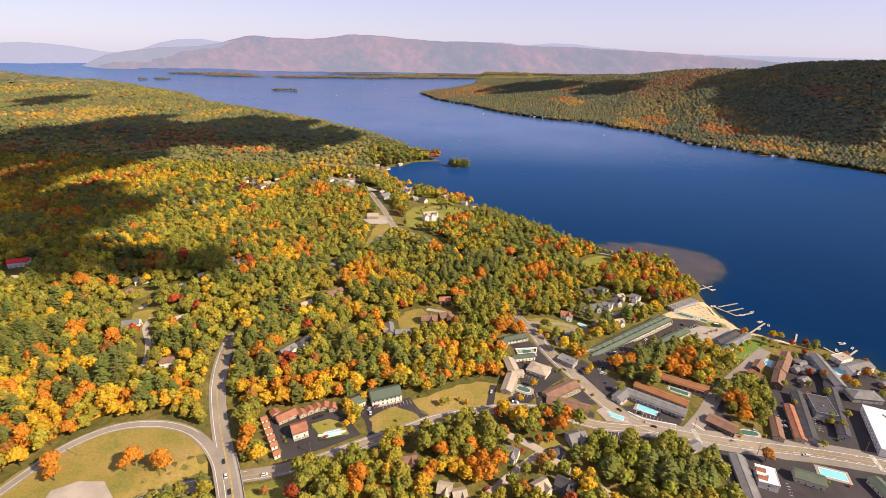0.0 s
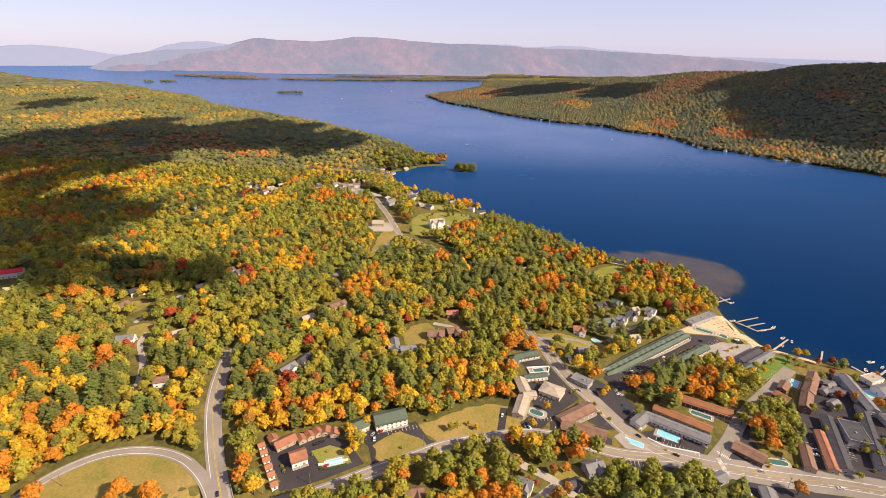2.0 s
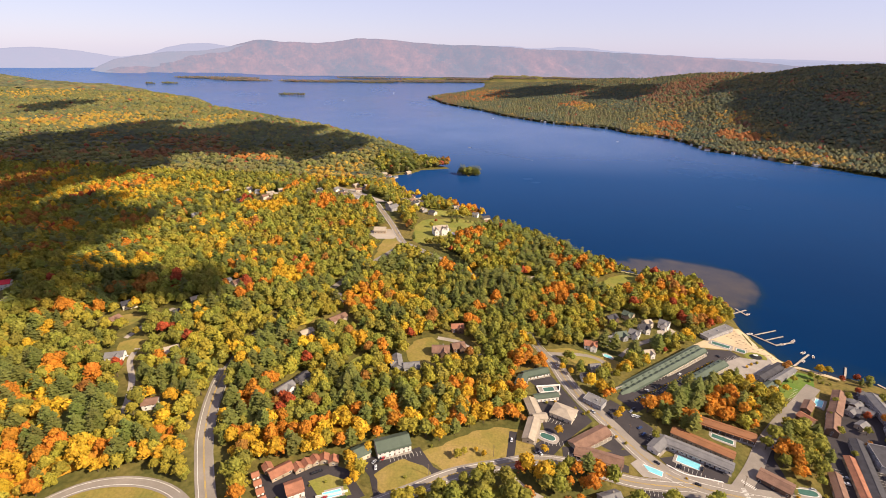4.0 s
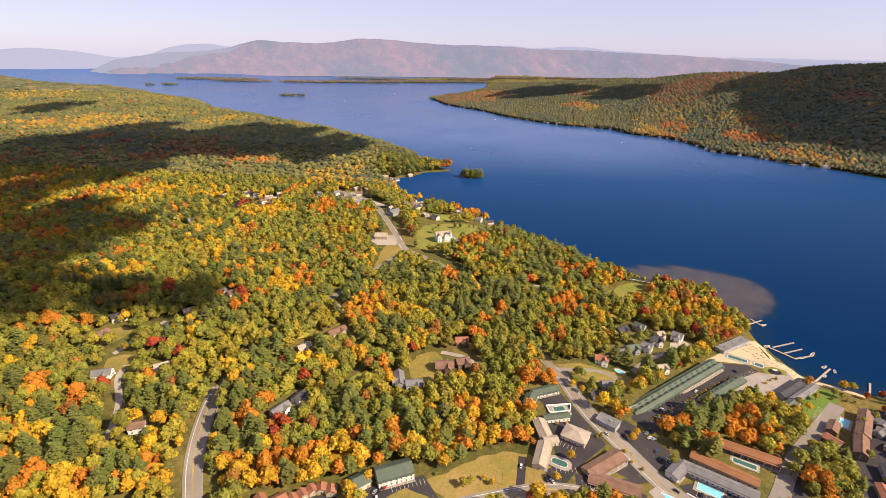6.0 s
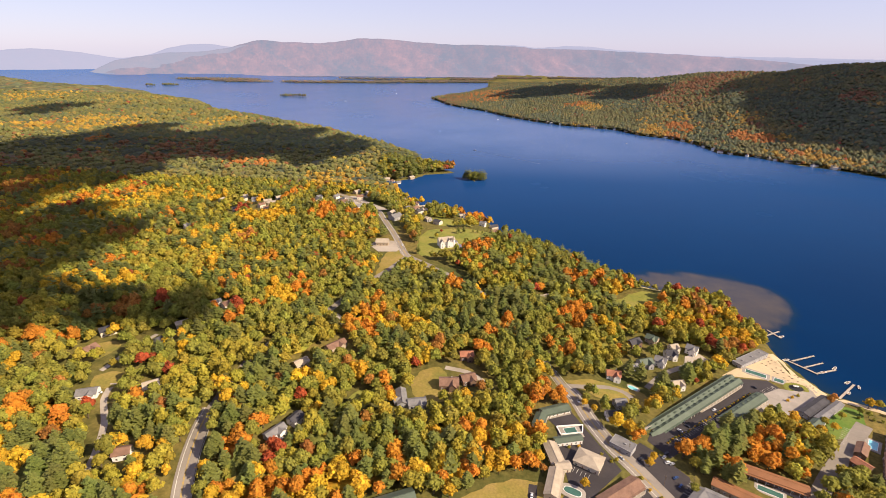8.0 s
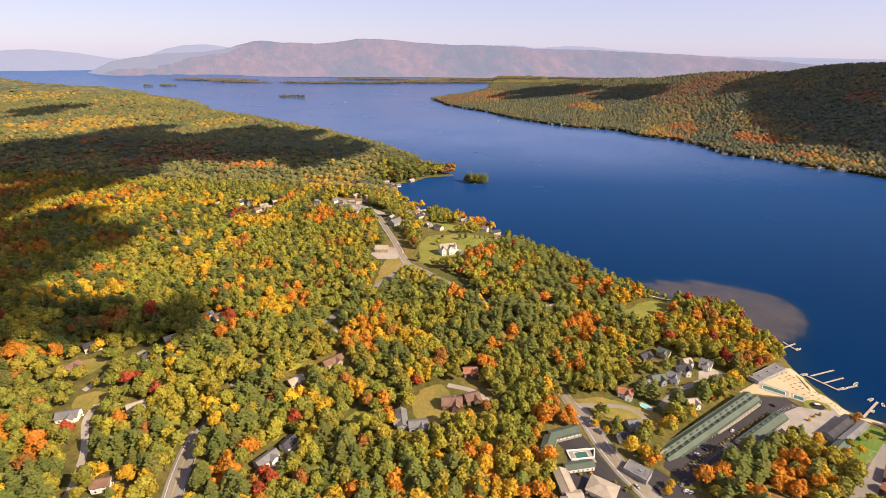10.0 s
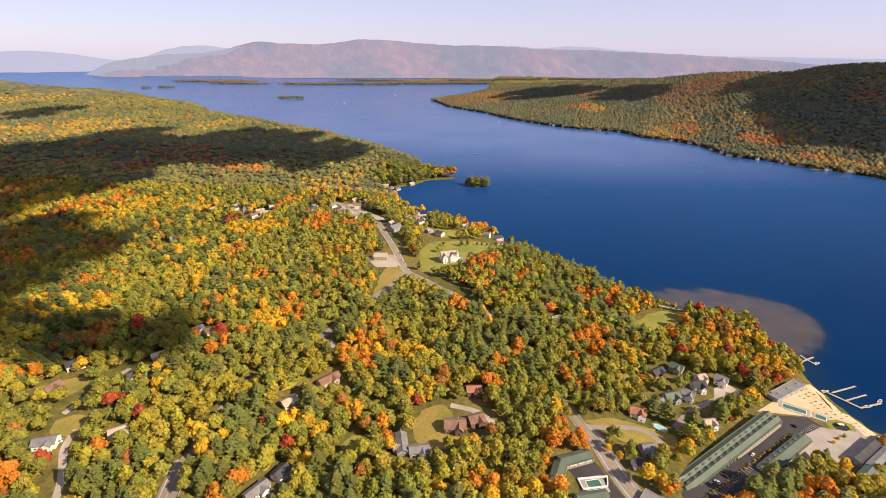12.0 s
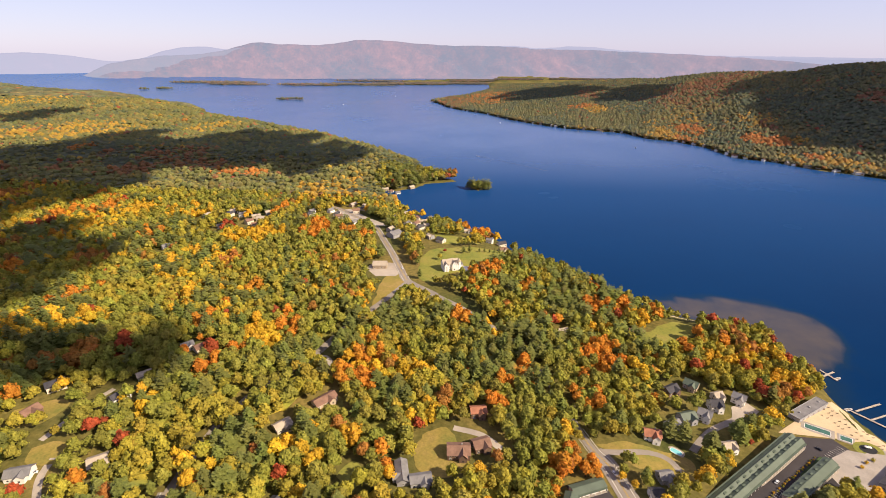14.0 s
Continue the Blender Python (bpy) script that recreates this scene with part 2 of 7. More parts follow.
def tri_mesh(name, verts, tris, mat, tint=None, smooth=False):
    me = bpy.data.meshes.new(name)
    n, k = len(verts), len(tris)
    me.vertices.add(n)
    me.vertices.foreach_set("co", np.asarray(verts, np.float32).ravel())
    me.loops.add(3 * k)
    me.loops.foreach_set("vertex_index", np.asarray(tris, np.int32).ravel())
    me.polygons.add(k)
    me.polygons.foreach_set("loop_start", np.arange(0, 3 * k, 3, dtype=np.int32))
    me.polygons.foreach_set("use_smooth", np.full(k, smooth))
    me.update(calc_edges=True)
    me.materials.append(mat)
    if tint is not None:
        a = me.color_attributes.new("tint", 'FLOAT_COLOR', 'POINT')
        a.data.foreach_set("color", np.hstack([tint, np.ones((n, 1))]).astype(np.float32).ravel())
    return me


class Geo:
    """Gathers boxes, prisms and discs of one part."""

    def __init__(self):
        self.v, self.f = [], []

    def add(self, verts, faces):
        k = len(self.v)
        self.v += [tuple(p) for p in verts]
        self.f += [tuple(i + k for i in f) for f in faces]
        return self

    def box(self, x0, y0, z0, x1, y1, z1, m=None):
        p = [Vector(q) for q in ((x0, y0, z0), (x1, y0, z0), (x1, y1, z0), (x0, y1, z0), (x0, y0, z1), (x1, y0, z1), (x1, y1, z1), (x0, y1, z1))]
        if m:
            p = [m @ q for q in p]
        return self.add(p, [(0, 3, 2, 1), (4, 5, 6, 7), (0, 1, 5, 4), (1, 2, 6, 5), (2, 3, 7, 6), (3, 0, 4, 7)])

    def prism(self, ring, z0, z1):
        n = len(ring)
        v = [(x, y, z0) for x, y in ring] + [(x, y, z1) for x, y in ring]
        return self.add(v, [tuple(range(n - 1, -1, -1)), tuple(range(n, 2 * n))] + [(i, (i + 1) % n, n + (i + 1) % n, n + i) for i in range(n)])

    def tube(self, a, b, ra, rb, n=8):
        a, b = Vector(a), Vector(b)
        q = (b - a).to_track_quat('Z', 'Y').to_matrix()
        v = []
        for c, r in ((a, ra), (b, rb)):
            v += [c + q @ Vector((r * math.cos(2 * math.pi * i / n), r * math.sin(2 * math.pi * i / n), 0)) for i in range(n)]
        return self.add(v, [(i, (i + 1) % n, n + (i + 1) % n, n + i) for i in range(n)] + [tuple(range(n - 1, -1, -1)), tuple(range(n, 2 * n))])

    def mesh(self, name, mat, smooth=False):
        return mesh_of(name, self.v, self.f, mat, smooth)


def part(name, geo, mat, parent, label="", at=None):
    """One mesh object under a thing or a part."""
    me = geo if isinstance(geo, bpy.types.Mesh) else geo.mesh(name, mat)
    ob = new(name, me)
    ob.parent = parent
    if at is not None:
        ob.matrix_local = at
    return tagged(ob, label)


def vnoise(x, y, scale, seed=0):
    """Smooth value noise between 0 and 1."""
    x, y = np.asarray(x, float) / scale + 1000.5, np.asarray(y, float) / scale + 1000.5
    i, j = np.floor(x).astype(np.int64), np.floor(y).astype(np.int64)
    u, w = x - i, y - j
    u, w = u * u * (3 - 2 * u), w * w * (3 - 2 * w)

    def h(a, b):
        k = (a * 374761393 + b * 668265263 + seed * 1442695041) & 0xffffffff
        k = ((k ^ (k >> 13)) * 1274126177) & 0xffffffff
        return ((k ^ (k >> 16)) & 0xffff) / 65535.0
    return (h(i, j) * (1 - u) + h(i + 1, j) * u) * (1 - w) + (h(i, j + 1) * (1 - u) + h(i + 1, j + 1) * u) * w


def fnoise(x, y, scale, seed=0):
    return (vnoise(x, y, scale, seed) + 0.5 * vnoise(x, y, scale / 2.1, seed + 7) + 0.25 * vnoise(x, y, scale / 4.3, seed + 13)) / 1.75


# ---- the lie of the land ----
HUB = np.array([-14.0, 92.0, 303.0])
NEAR, SPAN = 2600.0, 2100.0


def squeeze(p):
    """Draws in what lies beyond NEAR along its line of sight, so that the far lake and hills stand inside five kilometres."""
    p = np.array(p, float)
    q = p - HUB
    d = np.hypot(q[..., 0], q[..., 1])
    s = np.where(d > NEAR, (NEAR + SPAN * (1 - np.exp(-(np.maximum(d, NEAR) - NEAR) / SPAN))) / np.maximum(d, 1), 1.0)
    return HUB + q * s[..., None]


HEIGHTS = np.array([(85, 479, 17), (-30, 473, 21), (71, 443, 16), (59, 365, 19), (-63, 337, 24), (-122, 289, 25), (-494, 480, 62), (-254, 350, 36), (-311, 492, 40), (149, 316, 11), (160, 370, 9), (154, 505, 5), (-94, 772, 24), (-145, 824, 25), (155, 669, 7), (-281, 423, 34), (-255, 1265, 12), (-454, 964, 25), (-200, 240, 32), (307, 573, 2), (245, 527, 4), (280, 420, 3), (280, 300, 4)], float)
SHORE_SOUTH = [(480, -4000), (480, -400), (470, 200), (450, 380), (433, 429), (430, 455), (412, 466), (395, 478), (372, 486), (358, 495), (337, 506), (329, 514), (323, 537), (320, 562), (316, 580), (322, 608), (318, 628), (314, 651), (316, 700), (298, 709), (269, 717), (233, 728), (203, 750), (161, 779), (154, 814), (128, 841), (86, 891), (37, 943), (10, 995), (-40, 1034), (-72, 1058), (-106, 1072)]
SHORE_NORTH = [(-156, 1125), (-188, 1186), (-224, 1250), (-239, 1298), (-205, 1295), (-162, 1330), (-139, 1370), (-91, 1391), (-60, 1399), (-66, 1420), (-144, 1432), (-168, 1520), (-191, 1587), (-265, 1692), (-357, 1802), (-512, 1962), (-625, 2059), (-807, 2194), (-993, 2353), (-1181, 2475), (-1338, 2594), (-1551, 2968), (-1891, 2932), (-2027, 3253), (-2249, 3512), (-2480, 3529), (-3103, 3797), (-3402, 4045), (-4547, 4861), (-9000, 6000), (-9000, -4000)]
WEST = np.array(SHORE_SOUTH + SHORE_NORTH, float)
# the hill across the lake: bearing, range of its shore, range and height of its crest
EAST = np.array([(-4.9, 3420, 3480, 1), (-4.3, 3358, 3480, 3), (-3.0, 3060, 3560, 8), (-1.0, 2890, 3700, 16), (1.2, 2750, 3800, 30), (3.7, 2540, 3900, 56), (6.7, 2390, 3900, 75), (9.7, 2290, 3900, 95), (12.6, 2260, 3800, 113), (15.4, 2230, 3700, 134), (18.1, 2110, 3600, 140), (20.7, 2088, 3500, 166), (23.2, 2007, 3400, 190), (25.6, 1854, 3300, 200), (29.3, 1835, 3150, 208), (31.7, 1798, 3100, 240), (34.0, 1781, 3050, 254), (36.6, 1770, 3000, 263), (45, 1700, 2900, 275), (60, 1600, 2800, 280), (90, 1500, 2700, 280), (120, 1700, 2800, 260)], float)
ISLES = np.array([(-10, 1329, 29, 17), (-1256, 3547, 100, 32), (-2650, 5280, 480, 90), (-2280, 5020, 330, 60), (-2775, 4341, 48, 30), (-2647, 4425, 75, 32), (-1600, 5040, 330, 70), (-1150, 5150, 400, 90), (-650, 5330, 420, 120), (-250, 5460, 420, 140), (200, 5900, 1100, 560), (-1150, 5750, 420, 60), (1300, 6000, 1200, 800)], float)


def inside(poly, x, y):
    x, y = np.asarray(x, float), np.asarray(y, float)
    r = np.zeros(x.shape, bool)
    for (ax, ay), (bx, by) in zip(poly, np.roll(poly, -1, axis=0)):
        if ay != by:
            r ^= ((ay > y) != (by > y)) & (x < (bx - ax) * (y - ay) / (by - ay) + ax)
    return r


def to_line(line, x, y, closed=False):
    """Distance to a line of points."""
    line = np.asarray(line, float)
    x, y = np.asarray(x, float), np.asarray(y, float)
    best = np.full(x.shape, 1e9)
    ends = np.roll(line, -1, axis=0) if closed else line[1:]
    for (ax, ay), (bx, by) in zip(line, ends):
        dx, dy = bx - ax, by - ay
        s = np.clip(((x - ax) * dx + (y - ay) * dy) / max(dx * dx + dy * dy, 1e-9), 0, 1)
        best = np.minimum(best, np.hypot(x - ax - s * dx, y - ay - s * dy))
    return best


def lie(x, y):
    """Height of the western land before the shore cuts it."""
    x, y = np.asarray(x, float), np.asarray(y, float)
    w = np.zeros(x.shape)
    z = np.zeros(x.shape)
    for hx, hy, hz in HEIGHTS:
        k = ((hx - x) ** 2 + (hy - y) ** 2 + 900.0) ** -1.5
        w += k
        z += k * hz
    far = np.clip((y - 1100) / 800, 0, 1)
    return z / w + far * (30 * fnoise(x, y, 500, 3) - 8) + np.clip((-x - 700) / 900, 0, 1) * 28


def east_land(x, y):
    """Distance inside the eastern shore (negative: lake) and height of the hill."""
    qx, qy = x - HUB[0], y - HUB[1]
    b, r = np.degrees(np.arctan2(qx, qy)), np.hypot(qx, qy)
    shore = np.interp(b, EAST[:, 0], EAST[:, 1]) + 18 * (fnoise(b, b * 0, 1.2, 5) - 0.5)
    crest = np.interp(b, EAST[:, 0], EAST[:, 2])
    top = np.interp(b, EAST[:, 0], EAST[:, 3])
    s = (r - shore) / (crest - shore)
    up = np.clip(s, 0, 1)
    z = top * (0.25 * up + 0.75 * up * up * (3 - 2 * up)) * (1 + 0.30 * (fnoise(x, y, 420, 9) - 0.5) * (1 - up)) + 1.0
    z = np.where(s > 1, 1 + (top - 20) * np.exp(-(s - 1) * 3) + 20, z)
    d = np.minimum(r - shore, np.interp(b, (-4.9, -4.3, -1, 1.4, 3), (3440, 3500, 3720, 4100, 9000)) - r)
    return np.where((b < -4.9) | (b > 120), -500.0, d), z


LOW_ROAD = [(-225, 200), (-205, 212), (-192, 223), (-173, 236), (-155, 246), (-142, 251), (-120, 257), (-98, 265), (-76, 278), (-61, 287), (-37, 301), (-11, 317), (21, 330), (46, 337), (69, 337), (93, 333), (120, 328), (143, 327), (162, 327)]


def cutting(x, y):
    """The cutting in which the lower road passes under the bridge."""
    d = to_line(LOW_ROAD, x, y)
    return 5.5 * np.exp(-((np.asarray(x, float) + 152) / 45) ** 2) * np.clip(1.6 - d / 12, 0, 1)


def land(x, y):
    """Height of the ground, and whether it is dry land."""
    x, y = np.atleast_1d(np.asarray(x, float)), np.atleast_1d(np.asarray(y, float))
    d = to_line(WEST, x, y, True)
    w = inside(WEST, x, y)
    z = np.where(w, np.minimum(lie(x, y) - cutting(x, y), 0.7 + 0.22 * d), -0.12 * d)
    de, ze = east_land(x, y)
    z = np.where((de > 0) & ~w, np.minimum(ze, 0.7 + 0.3 * de), np.maximum(z, np.where(w, z, np.maximum(-6.0, 0.1 * de))))
    z = np.where(w, z, np.maximum(z, -6.0))
    for ix, iy, rx, ry in ISLES:
        e = 1 - np.hypot((x - ix) / rx, (y - iy) / ry) + 0.25 * (fnoise(x, y, ry, 21) - 0.5)
        z = np.where(e > 0, np.maximum(z, 0.6 + 3.5 * np.minimum(e, 0.6)), z)
    return z


def ground_z(x, y):
    return float(land(x, y)[0])


# ---- ground and lake ----
def polar(angles, radii):
    a, r = np.meshgrid(np.radians(angles), radii)
    x, y = HUB[0] + r * np.sin(a), 0.0 + r * np.cos(a)
    n, k = len(radii), len(angles)
    i = np.arange((n - 1) * k).reshape(n - 1, k)
    j = np.roll(i, -1, axis=1)
    t = np.concatenate([np.stack([i, i + k, j], -1).reshape(-1, 3), np.stack([j, i + k, j + k], -1).reshape(-1, 3)])
    return x.ravel(), y.ravel(), t[:, ::-1]


def sheet_angles(step):
    return np.concatenate([np.arange(-62, 56, step), np.arange(56, 298, 9.0)])


radii = np.concatenate([[0.5], 40 * 1.021 ** np.arange(0, 275)])
gx, gy, gt = polar(sheet_angles(0.55), radii)
gz = land(gx, gy)
ground = tagged(new("ground", tri_mesh("ground", squeeze(np.stack([gx, gy, gz], 1)), gt, MAT["ground"], smooth=True)), "leaf-strewn forest floor sloping down to the lake shore", "ground", kind="structure")
SHOAL = np.array([(222, 771), (234, 734), (292, 711), (309, 687), (312, 633), (335, 625), (372, 647), (398, 682), (407, 719), (394, 752), (359, 777), (307, 789), (253, 786)], float)
wx, wy, wt = polar(sheet_angles(0.8), 150 * 1.024 ** np.arange(0, 186))
ws = np.clip(np.where(inside(SHOAL, wx, wy), 1, -1) * to_line(SHOAL, wx, wy, True) / 16 * 0.5 + 0.45, 0, 0.62)
wd = to_line(WEST, wx, wy, True)
ws = np.maximum(ws, 0.42 * np.exp(-wd / 36) * (wy < 800))
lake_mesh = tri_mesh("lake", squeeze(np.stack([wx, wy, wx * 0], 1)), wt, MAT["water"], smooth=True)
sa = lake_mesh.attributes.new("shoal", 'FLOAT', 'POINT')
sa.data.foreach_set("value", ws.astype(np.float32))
tagged(new("lake_water", lake_mesh), "deep blue lake with windblown ripples, a sandy shoal and painted far haze", "lake", kind="structure")


# ---- roads, yards and fields ----
def smooth_line(pts, step=4.0):
    """Catmull-Rom through the points, at even steps."""
    p = np.array(pts, float)
    p = np.vstack([2 * p[0] - p[1], p, 2 * p[-1] - p[-2]])
    out = []
    for i in range(1, len(p) - 2):
        n = max(2, int(np.hypot(*(p[i + 1] - p[i])) / step))
        for s in np.arange(n) / n:
            out.append(0.5 * (2 * p[i] + (p[i + 1] - p[i - 1]) * s + (2 * p[i - 1] - 5 * p[i] + 4 * p[i + 1] - p[i + 2]) * s * s + (3 * p[i] - p[i - 1] - 3 * p[i + 1] + p[i + 2]) * s ** 3))
    return np.array(out + [p[-2]])


def normals_of(c):
    d = np.gradient(c, axis=0)
    d /= np.maximum(np.hypot(d[:, 0], d[:, 1])[:, None], 1e-6)
    return np.stack([d[:, 1], -d[:, 0]], 1)


def ribbon(name, pts, width, mat, lift, label="", category="", height=land, offset=0.0, dash=None, parent=None, step=4.0):
    """A strip laid on the ground along a line; dash = (on, off) breaks it up."""
    c = smooth_line(pts, step)
    n = normals_of(c)
    cross = np.array([-0.5, 0.0, 0.5]) * width + offset
    p = c[:, None, :] + n[:, None, :] * cross[None, :, None]
    z = height(p[..., 0].ravel(), p[..., 1].ravel()).reshape(p.shape[:2]) + lift
    z = np.maximum(z, z[:, 1:2] - 0.15)
    v = np.concatenate([p, z[..., None]], 2).reshape(-1, 3)
    along = np.concatenate([[0], np.cumsum(np.hypot(*np.diff(c, axis=0).T))])
    f = []
    for i in range(len(c) - 1):
        if dash and (along[i] % (dash[0] + dash[1])) > dash[0]:
            continue
        f += [(3 * i, 3 * i + 1, 3 * i + 4, 3 * i + 3), (3 * i + 1, 3 * i + 2, 3 * i + 5, 3 * i + 4)]
    ob = new(name, mesh_of(name, v, [q[::-1] for q in f], mat))
    if parent:
        ob.parent = parent
        return tagged(ob, label)
    return tagged(ob, label, category, kind="structure")


PLOTS = []


def patch(name, ring, mat, lift, label, category, rounded=False, step=7.0):
    """A yard or field laid on the ground."""
    from mathutils.geometry import delaunay_2d_cdt
    ring = np.array(ring, float)
    if rounded:
        ring = smooth_line(np.vstack([ring, ring[:1]]), 4.0)[:-1]
        ring = ring + np.stack([fnoise(ring[:, 0], ring[:, 1], 9, 71), fnoise(ring[:, 0], ring[:, 1], 9, 72)], 1) * 6 - 3
    else:
        ring = np.concatenate([a + (b - a) * np.linspace(0, 1, max(2, int(np.hypot(*(b - a)) / step) + 1))[:-1, None] for a, b in zip(ring, np.roll(ring, -1, axis=0))])
    PLOTS.append((name, ring))
    lo, hi = ring.min(0), ring.max(0)
    xx, yy = np.meshgrid(np.arange(lo[0], hi[0], step), np.arange(lo[1], hi[1], step))
    xx, yy = xx.ravel(), yy.ravel()
    keep = inside(ring, xx, yy) & (to_line(ring, xx, yy, True) > step * 0.5)
    pts = np.vstack([ring, np.stack([xx[keep], yy[keep]], 1)])
    k = len(ring)
    v2, _, fs, *_ = delaunay_2d_cdt([Vector(q) for q in pts], [(i, (i + 1) % k) for i in range(k)], [], 1, 1e-4)
    a = np.array([(q.x, q.y) for q in v2])
    z = land(a[:, 0], a[:, 1]) + lift
    return tagged(new(name, mesh_of(name, np.column_stack([a, z]), fs, mat)), label, category, kind="structure")


def high_z(x, y):
    """The highway keeps its level over the cutting."""
    return lie(x, y)


HIGHWAY = [(-125, 200), (-137, 220), (-149, 241), (-161, 260), (-174, 281), (-187, 304), (-199, 328), (-209, 356), (-217, 386), (-221, 410), (-221, 436), (-220, 463), (-217, 481), (-205, 520), (-179, 569), (-156, 646), (-124, 716), (-108, 755)]
RAMP = [(-297, 195), (-289, 220), (-284, 236), (-278, 253), (-268, 267), (-254, 278), (-236, 284), (-215, 285), (-196, 280), (-179, 269), (-165, 255), (-155, 240), (-143, 220)]
MAIN = [(-340, 1120), (-283, 1084), (-216, 1004), (-190, 973), (-164, 908), (-141, 850), (-121, 795), (-108, 762), (-68, 725), (-29, 693), (18, 643), (47, 581), (61, 536), (66, 507), (74, 483), (82, 469), (90, 438), (100, 412), (110, 396), (118, 383), (129, 364), (140, 347), (151, 336), (167, 328), (192, 322), (227, 319), (263, 318), (292, 315), (336, 306), (420, 285), (520, 255)]
SIDE = [(192, 325), (216, 350), (238, 377), (262, 402), (282, 420), (305, 440), (332, 464)]
RES = [(18, 330), (39, 309), (56, 299), (68, 292), (83, 278), (104, 263), (130, 240)]
RES_B = [(68, 292), (53, 278), (35, 259), (18, 240)]
DRIVES = {"a": [(76, 483), (95, 484), (120, 489), (133, 485), (138, 470)], "b": [(157, 499), (169, 512), (185, 526), (209, 540), (225, 552)], "c": [(-318, 437), (-313, 414), (-292, 385), (-277, 356), (-272, 340)], "d": [(-338, 445), (-333, 465), (-329, 484), (-322, 503)], "e": [(-36, 497), (-14, 491), (-1, 480), (8, 470)], "f": [(29, 334), (32, 352), (34, 366)], "g": [(-150, 560), (-165, 580), (-175, 570)], "h": [(130, 360), (100, 350), (80, 355)]}
LOTS = {
    "cabin": [(-150, 304), (-140, 302), (-128, 306), (-112, 314), (-99, 316), (-88, 313), (-71, 292), (-95, 277), (-122, 264), (-126, 270), (-139, 286)],
    "inn": [(-81, 319), (-73, 326), (-54, 331), (-39, 339), (-27, 321), (-15, 315), (-22, 309), (-36, 317), (-49, 323), (-65, 310), (-61, 302), (-56, 292), (-64, 289), (-71, 308)],
    "court": [(46, 449), (75, 449), (90, 413), (102, 387), (78, 362), (60, 340), (52, 334), (49, 353), (60, 362), (58, 397), (60, 428)],
    "wedge": [(93, 364), (111, 377), (122, 364), (115, 354)],
    "front": [(71, 353), (85, 355), (120, 343), (118, 336), (96, 339), (70, 343)],
    "grove": [(112, 406), (125, 419), (135, 411), (153, 389), (149, 366), (136, 368), (122, 388)],
    "poolside": [(147, 355), (174, 362), (200, 350), (189, 334), (169, 336), (153, 343)],
    "corner": [(119, 322), (142, 321), (161, 319), (152, 306), (134, 312), (118, 318)],
    "long": [(140, 436), (252, 524), (281, 523), (290, 506), (258, 469), (240, 476), (164, 420), (145, 406), (132, 422)],
    "east": [(212, 340), (238, 372), (259, 393), (240, 365), (236, 330), (200, 328)],
    "village": [(301, 396), (345, 455), (381, 460), (408, 447), (424, 422), (434, 385), (425, 305), (338, 314), (296, 324), (262, 326)],
    "south": [(205, 310), (262, 307), (326, 298), (392, 281), (380, 230), (205, 230), (199, 263)],
}
ribbon("road", MAIN[14:24], 15, MAT["road"], 0.26, "worn sun-bleached main road lined with motels", "road")
ribbon("road", MAIN[22:], 21, MAT["road"], 0.24, "broad sun-bleached four-lane street through the village", "road")
ribbon("road", MAIN[7:15], 7, MAT["road"], 0.25, "narrow lakeside road shaded by trees", "road")
ribbon("road", MAIN[:9], 10.5, MAT["road"], 0.26, "two-lane lakeside road between trees", "road")
ribbon("road", HIGHWAY[:10], 12.5, MAT["road"], 0.34, "two-lane highway crossing a bridge and running into the woods", "road", height=high_z)
ribbon("road", HIGHWAY[9:15], 6, MAT["road"], 0.34, "narrow shaded road running through the woods", "road", height=high_z)
ribbon("road", HIGHWAY[14:], 8, MAT["road"], 0.33, "side road joining the lakeside road", "road", height=high_z)
ribbon("road", RAMP, 8.5, MAT["road"], 0.30, "curving single-lane highway ramp", "road", height=high_z)
ribbon("road", LOW_ROAD, 12, MAT["road"], 0.30, "grey side highway passing under the bridge", "road")
ribbon("road", SIDE, 12, MAT["road"], 0.30, "short side street leading down to the lake", "road")
ribbon("road", RES, 7, MAT["gravel"], 0.26, "narrow pale residential street among houses", "road")
ribbon("road", RES_B, 6, MAT["gravel"], 0.28, "narrow pale residential lane", "road")
ribbon("road", [(258, 319), (290, 316), (336, 306), (420, 285)], 24, MAT["road"], 0.22, "wide asphalt stretch of the main street", "road")
ribbon("road", [(146, 329), (162, 327), (192, 322), (258, 319)], 20, MAT["road"], 0.24, "broad junction of two streets", "road")
for k, line in DRIVES.items():
    ribbon("driveway", line, 5 if k in "cd" else 6, MAT["asphalt"] if k in "fh" else MAT["road"] if k in "ab" else MAT["gravel"], 0.2, "narrow private drive between the trees", "driveway")
for k, ring in LOTS.items():
    patch("parking_lot", ring, MAT["asphalt"], 0.16, "dark asphalt motel parking lot with faded bays", "parking lot")
patch("parking_lot", [(252, 493), (285, 511), (297, 508), (319, 522), (322, 499), (285, 472), (272, 467), (254, 474)], MAT["concrete"], 0.2, "pale concrete yard beside the beach", "parking lot")
patch("parking_lot", [(-258, 223), (-246, 231), (-229, 232), (-215, 220), (-215, 200), (-255, 205)], MAT["gravel"], 0.2, "pale gravel turning place inside the ramp loop", "parking lot")
patch("parking_lot", [(-293, 1059), (-262, 1088), (-216, 1029), (-167, 981), (-206, 978), (-253, 1007)], MAT["gravel"], 0.2, "pale yard among lakeside cottages", "parking lot")
